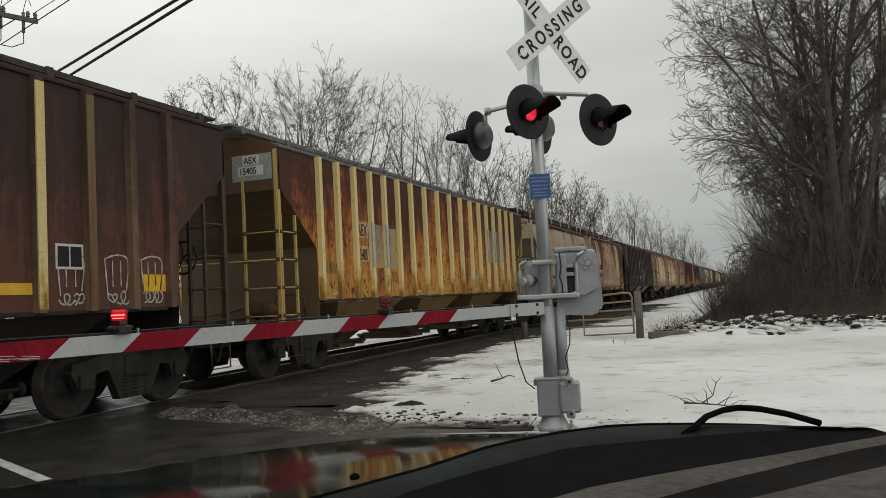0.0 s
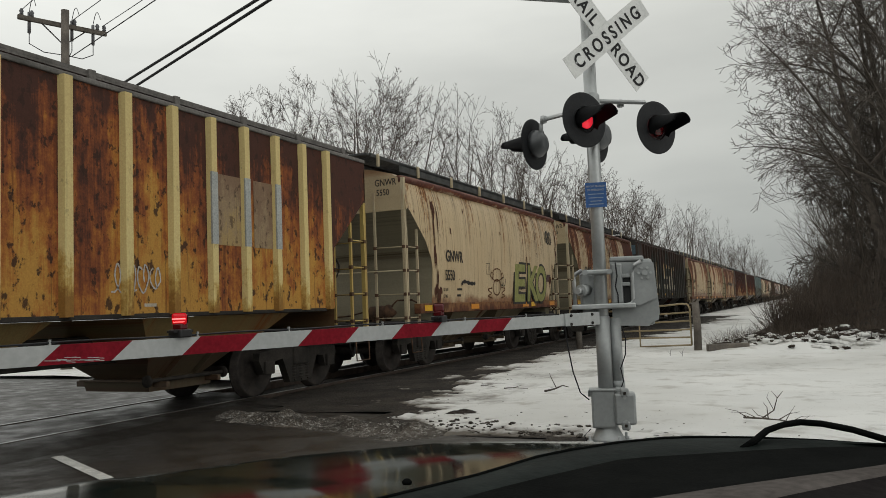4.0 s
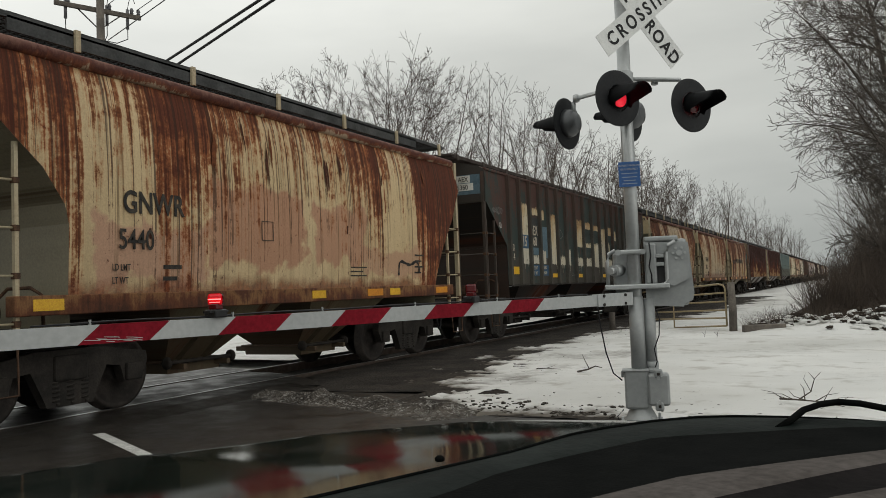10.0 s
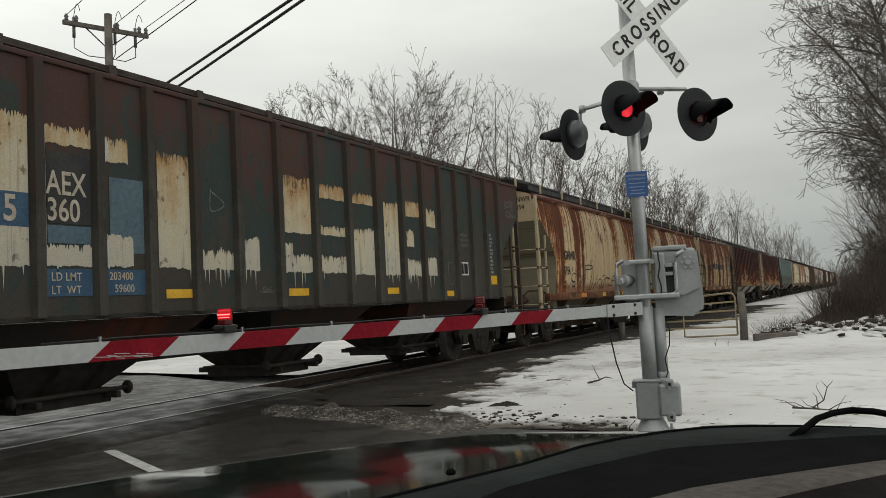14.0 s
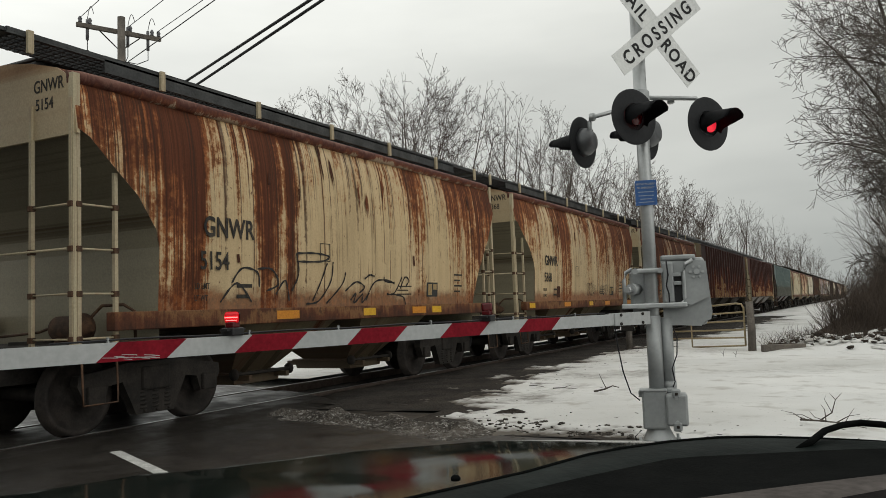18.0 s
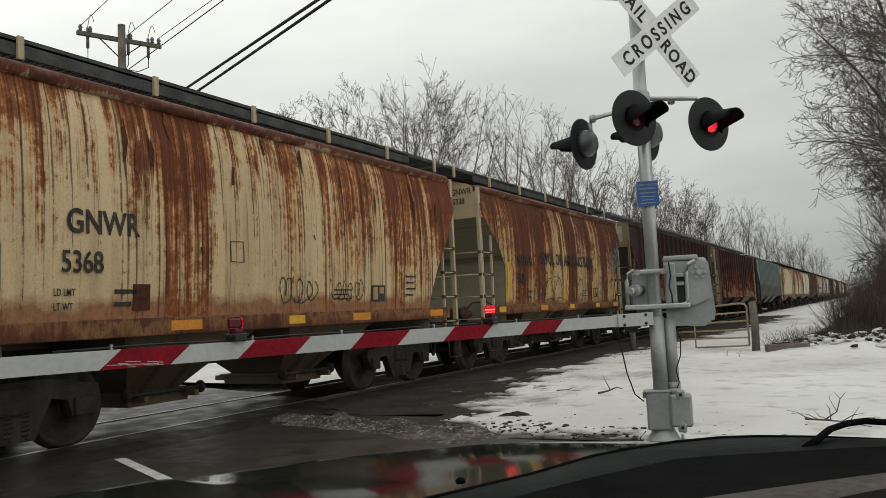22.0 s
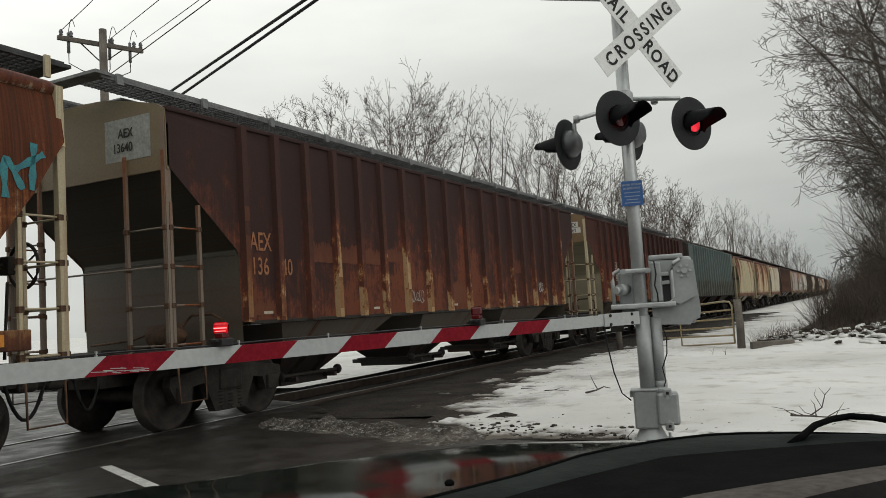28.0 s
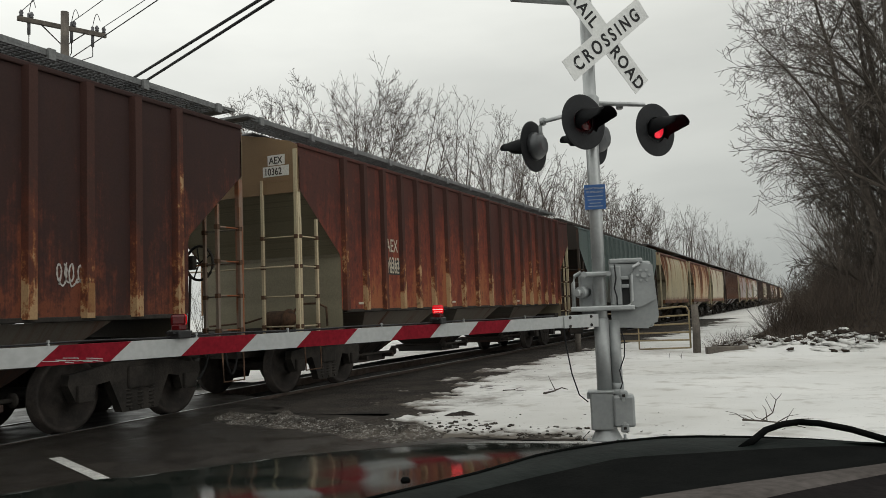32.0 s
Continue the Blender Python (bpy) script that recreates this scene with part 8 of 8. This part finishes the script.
# ---- brush and thicket ----
def stems(name, label, count, place, height, r, seed, material, branch=2, bend=0.35):
    """A mass of thin stems, each with a few side shoots."""
    rd = random.Random(seed)
    V, F = [], []

    def shoot(p, d, length, w):
        n = 3
        base = len(V)
        q, dd = p.copy(), d.copy()
        for i in range(n + 1):
            u = dd.orthogonal().normalized()
            v = dd.cross(u)
            rr = w * (1 - 0.8 * i / n)
            for k in range(3):
                a = 2.0944 * k
                V.append(q + rr * (math.cos(a) * u + math.sin(a) * v))
            dd = (dd + Vector((rd.gauss(0, bend * 0.4), rd.gauss(0, bend * 0.4), rd.gauss(0, 0.08)))).normalized()
            q = q + dd * length / n
        for i in range(n):
            for k in range(3):
                F.append((base + i * 3 + k, base + i * 3 + (k + 1) % 3, base + i * 3 + 3 + (k + 1) % 3, base + i * 3 + 3 + k))
        return q
    for _ in range(count):
        x, y, z = place(rd)
        h = height * rd.uniform(0.45, 1.15)
        d = Vector((rd.gauss(0, bend), rd.gauss(0, bend), 1)).normalized()
        p = Vector((x, y, z - 0.05))
        shoot(p, d, h, r * rd.uniform(0.6, 1.2))
        for _ in range(branch):
            f = rd.uniform(0.2, 0.85)
            shoot(p + d * h * f, (d + Vector((rd.gauss(0, 0.7), rd.gauss(0, 0.7), 0.2))).normalized(), h * rd.uniform(0.25, 0.5), r * 0.5)
    ob = raw(name, V, F, material)
    return tagged(ob, label, "brush", "", "stuff")


def on_bank(rd):
    y = 21.2 + 4.5 * rd.random() ** 1.3
    x = rd.uniform(-2.4, 11.0)
    return x, y, snow_h(x, y)


def along_track(rd):
    y = 24 + 130 * rd.random() ** 1.8
    x = -1.2 + 1.6 * min(1, (y - 24) / 40) + abs(rd.gauss(0, 1.7))
    return x, y, snow_h(x, y) if y < 60 else 0.1 + 2.3 * min(1, max(0, x / 5)) ** 0.8


def in_woods(rd):
    y = 25 + 120 * rd.random() ** 1.6
    x = 0.4 + 15 * rd.random() + max(0, 30 - y) * 0.4
    return x, y, snow_h(x, y) if y < 60 else 2.0


BRUSH = simple("dry_brush", (0.055, 0.042, 0.034), (0.095, 0.074, 0.058), 2.0, 0.95)
THICK = simple("thicket_bark", (0.075, 0.062, 0.052), (0.115, 0.095, 0.08), 2.0, 0.95)
stems("brush", "low dry brush on the snowy bank", 1700, on_bank, 0.5, 0.009, 3, BRUSH, 2, 0.6)
stems("brush", "dry brush along the edge of the woods", 3200, along_track, 1.6, 0.011, 4, BRUSH, 3, 0.4)
stems("thicket", "dense leafless thicket under the trees", 1500, in_woods, 5.0, 0.02, 5, THICK, 4, 0.22)
stems("thicket", "dense leafless undergrowth under the trees", 2600, in_woods, 2.6, 0.015, 8, THICK, 3, 0.35)
sheet("litter_bank", -3.2, 15.8, 20.4, 59.5, 0.33, lambda x, y: snow_h(x, y) + 0.02 + 0.09 * min(1, max(0, y - 23)) + 0.08 * fbm(x, y, 1.3, 11) - 0.35 * max(0, 1 - max(0, (y - 21.4) / 2.4)) * (0.3 + abs(fbm(x, y, 0.8, 4))) - 0.3 * max(0, 1 - (x + 2.6 - 2.0 * min(1, max(0, (y - 24) / 40))) / 0.9), BRUSHGROUND, "brown leaf litter and earth on the bank")
sheet("litter_far", 0.3, 60.0, 59.0, 420.0, 3.0, lambda x, y: 0.06 + 2.3 * min(1, max(0, x / 5.0)) ** 0.8, BRUSHGROUND, "brown leaf litter under the far woods")


def beyond(rd):
    return rd.uniform(-31, -22), 33 + 140 * rd.random() ** 1.5, 0.0


stems("thicket", "leafless undergrowth beyond the tracks", 1200, beyond, 4.5, 0.02, 6, BRUSH, 3, 0.25)

# ---- the car from which the crossing is watched ----
CARPAINT = Mat("dark_green_car_paint", 0.12)
CARPAINT.colour(CARPAINT.mix(CARPAINT.ramp(CARPAINT.noise(3.0), 0.4, 0.6), (0.008, 0.013, 0.011), (0.012, 0.018, 0.015)))
CARPAINT.rough(CARPAINT.ramp(CARPAINT.noise(5.0, (1, 1, 1), 2, 6.0), 0.35, 0.7, (0.045,) * 3, (0.11,) * 3))
CARPAINT.b.inputs["Specular IOR Level"].default_value = 0.2
CARPAINT = CARPAINT.m
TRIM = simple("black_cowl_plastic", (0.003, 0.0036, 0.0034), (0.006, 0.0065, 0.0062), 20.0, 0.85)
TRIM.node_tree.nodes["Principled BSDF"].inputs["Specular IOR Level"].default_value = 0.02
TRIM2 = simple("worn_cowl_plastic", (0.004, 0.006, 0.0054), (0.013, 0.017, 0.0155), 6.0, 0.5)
# Tones of the dash's reflection in the windscreen, painted on solid strips.
DASH_MIRRORED = simple("grey_dashboard", (0.065, 0.057, 0.053), (0.09, 0.08, 0.075), 8.0, 0.85)
DASH_MIRRORED_DARK = simple("dark_dashboard_slot", (0.008, 0.007, 0.007), (0.013, 0.011, 0.011), 8.0, 0.85)
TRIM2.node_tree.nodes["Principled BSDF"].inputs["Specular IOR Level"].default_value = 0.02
for mt in (DASH_MIRRORED, DASH_MIRRORED_DARK):
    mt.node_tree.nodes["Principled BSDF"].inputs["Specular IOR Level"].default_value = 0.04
own = thing("car", pose(0, 0, 0, 0, 0, math.degrees(math.atan2(ROAD_DIR.y, ROAD_DIR.x))), "dark green car with a glossy hood waiting at the crossing", "car")
# own frame: x ahead, y to the left, z up


def hood_edge(r):
    """How far ahead the hood reaches at r metres to the right."""
    return float(np.interp(r, [-1.45, 0.0, 0.725, 1.064, 1.32, 1.426, 1.504, 1.52], [2.117, 2.175, 2.074, 1.769, 1.428, 1.102, 0.824, 0.55]))


def hood_drop(r):
    """How far below the eye the front edge of the hood lies."""
    return float(np.interp(r, [-1.45, 0.4, 0.628, 0.805, 1.017, 1.158, 1.272, 1.348, 1.416, 1.52], [0.392, 0.392, 0.389, 0.382, 0.357, 0.337, 0.323, 0.311, 0.30, 0.285]))


# lines across the car as (ahead, right, height): the hood's back edge, the trough, the strips of the dash's reflection
COWL = [(0.86, -0.95, 1.113), (0.86, 0.4, 1.114), (0.856, 0.85, 1.115), (0.876, 1.01, 1.115), (0.87, 1.09, 1.115), (0.845, 1.197, 1.115), (0.806, 1.278, 1.115), (0.756, 1.323, 1.115), (0.685, 1.368, 1.114), (0.596, 1.41, 1.112), (0.45, 1.47, 1.105)]
TROUGH = [(0.76, -0.95, 1.108), (0.763, 0.648, 1.11), (0.784, 0.761, 1.112), (0.782, 0.897, 1.112), (0.766, 1.098, 1.112), (0.688, 1.203, 1.112), (0.604, 1.318, 1.112), (0.535, 1.404, 1.11), (0.42, 1.5, 1.106)]
DASH_TOP = [(0.59, -0.95, 1.122), (0.581, 0.664, 1.126), (0.574, 0.732, 1.126), (0.559, 0.844, 1.126), (0.53, 0.922, 1.126), (0.498, 1.003, 1.126), (0.463, 1.085, 1.126), (0.437, 1.143, 1.126), (0.387, 1.268, 1.126), (0.33, 1.4, 1.126)]
DASH_LOW = [(0.5, -0.95, 1.124), (0.496, 0.696, 1.126), (0.481, 0.776, 1.126), (0.461, 0.86, 1.126), (0.44, 0.952, 1.126), (0.408, 1.065, 1.126), (0.367, 1.2, 1.126), (0.3, 1.36, 1.126)]
DASH_NEAR = [(0.42, -0.95, 1.12), (0.408, 0.816, 1.122), (0.396, 0.881, 1.122), (0.369, 0.959, 1.122), (0.332, 1.081, 1.122), (0.25, 1.3, 1.122)]
DASH_END = [(0.2, -0.95, 1.11), (0.2, 0.7, 1.115), (0.17, 1.0, 1.115), (0.1, 1.25, 1.115)]
verts, faces = [], []
rs, nf = np.linspace(-0.95, 1.5, 50), 26
for r_ in rs:
    e = hood_edge(r_)
    back = float(np.interp(r_, [c[1] for c in COWL], [c[0] for c in COWL])) - 0.05
    e = max(e, back + 0.04)
    for j in range(nf + 1):
        t = j / nf
        f_ = back + (e - back) * min(1, t / 0.86)
        g = min(1, t / 0.86)
        z = 1.113 - (hood_drop(r_) - 0.247) * (0.97 * g + 0.03 * g * g)
        if t > 0.86:
            q = (t - 0.86) / 0.14
            f_ = e + 0.09 * math.sin(q * math.pi / 2)
            z -= 0.30 * (1 - math.cos(q * math.pi / 2))
        verts.append((f_, -r_, z))
n1 = nf + 1
for i in range(len(rs) - 1):
    for j in range(nf):
        faces.append((i * n1 + j, i * n1 + j + 1, (i + 1) * n1 + j + 1, (i + 1) * n1 + j))
raw("hood", verts, faces, CARPAINT, own, "", True)
bm = box(B(), -0.9, 1.95, -1.35, 0.8, 0.32, 0.78, 0.1)
part("front_body", bm, CARPAINT, own)
TYRE = simple("tyre_rubber", (0.012, 0.012, 0.012), (0.022, 0.022, 0.022), 12.0, 0.85)
for y_ in (-1.25, 0.7):
    wm = Matrix.Translation((1.25, y_, 0.32)) @ Matrix.Rotation(radians(90), 4, "X")
    w_ = part("wheel", lathe(B(), [(0.2, -0.1), (0.33, -0.11), (0.345, -0.08), (0.345, 0.08), (0.33, 0.11), (0.2, 0.1)], 32, wm), TYRE, own)
    part("rim", lathe(B(), [(0.05, -0.112), (0.2, -0.105), (0.2, 0.105), (0.05, 0.112)], 24, wm), GALV, w_)


def along(line, r):
    """Where a line across the car lies at r metres to the right."""
    at_r = [p[1] for p in line]
    return float(np.interp(r, at_r, [p[0] for p in line])), float(np.interp(r, at_r, [p[2] for p in line]))


def band(name, front, back, material, swell=0.0, label=""):
    """A moulded strip of trim between two lines across the car, with a swelling between them."""
    bm, prev = B(), None
    r0 = max(front[0][1], back[0][1])
    for q in np.linspace(0, 1, 60):
        cur = []
        for w in np.linspace(0, 1, 7):
            ra = r0 + (front[-1][1] - r0) * q
            rb = r0 + (back[-1][1] - r0) * q
            (fa, za), (fb, zb) = along(front, ra), along(back, rb)
            cur.append(bm.verts.new((fa + (fb - fa) * w, -(ra + (rb - ra) * w), za + (zb - za) * w + swell * math.sin(math.pi * w))))
        if prev:
            for k in range(6):
                bm.faces.new((prev[k], prev[k + 1], cur[k + 1], cur[k])).smooth = True
        prev = cur
    return part(name, bm, material, own, label)


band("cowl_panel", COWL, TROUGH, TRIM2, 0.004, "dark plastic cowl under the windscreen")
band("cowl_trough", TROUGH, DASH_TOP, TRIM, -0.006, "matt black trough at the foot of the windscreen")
# These three strips stand in for the dash mirrored in the glass.
band("dashboard", DASH_TOP, DASH_LOW, DASH_MIRRORED, 0.003, "grey dashboard edge")
band("dashboard_groove", DASH_LOW, DASH_NEAR, DASH_MIRRORED_DARK, -0.003, "dark demister slot of the dashboard")
band("dashboard_pad", DASH_NEAR, DASH_END, DASH_MIRRORED, 0.003, "grey dashboard top")
part("cowl_seal", tube(B(), [(f_ - 0.004, -r_, z + 0.001) for f_, r_, z in COWL], 0.003, 8), TRIM, own, "rubber seal along the back of the hood")
bm = tube(B(), [(0.66, -1.275, 1.108), (0.65, -1.31, 1.121), (0.656, -1.371, 1.13), (0.655, -1.434, 1.132), (0.646, -1.482, 1.131), (0.611, -1.49, 1.13), (0.552, -1.47, 1.127), (0.49, -1.45, 1.118)], 0.0058, 8)
part("wiper_arm", bm, TRIM, own)
part("washer_nozzle", lathe(B(), [(0.007, 0.0), (0.008, 0.004), (0.004, 0.008)], 10, Matrix.Translation((0.933, -0.785, 1.104))), TRIM, own)


def motions():
    """The train rolls past at a steady pace, its wheels turn, and the lamps flash in turn."""
    def gone(t):
        u = t - 16
        return 3.56376 * u - 0.006293 * u * u + 6.38e-05 * u ** 3 + 3.1e-06 * u ** 4
    for car, at in CARS:
        walk(car, [(t, pose(TRACK_X, at - gone(t), RAIL_Z)) for t in np.arange(0, 32.01, 2.0)])
    steps = np.arange(0, 32.01, 0.1)
    for ws in WHEELSETS:
        x, y, z = ws.location
        walk(ws, [(t, pose(x, y, z, math.degrees(gone(t) / 0.457))) for t in steps])
    period, first = 1.425, 9.45 - 1.425 * 7
    for ob, m, phase, on, off in BULBS:
        flips = sorted([first + period * k + on for k in range(0, 25)] + [first + period * k + off for k in range(0, 25)])
        now = 0.0 if (on <= (0 - first) % period < off) == (phase == 0) else 180.0
        rows = [(0.0, m @ pose(0, 0, 0, 0, now, 0))]
        for fl in flips:
            if 0.1 < fl < 31.9:
                f0 = round(fl * FPS)
                for j, a in enumerate((0, 60, 120, 180)):
                    rows.append(((f0 - 2 + j) / FPS, m @ pose(0, 0, 0, 0, now + a, 0)))
                now = (now + 180) % 360
        rows.append((32.0, m @ pose(0, 0, 0, 0, now, 0)))
        walk(ob, rows)


motions()
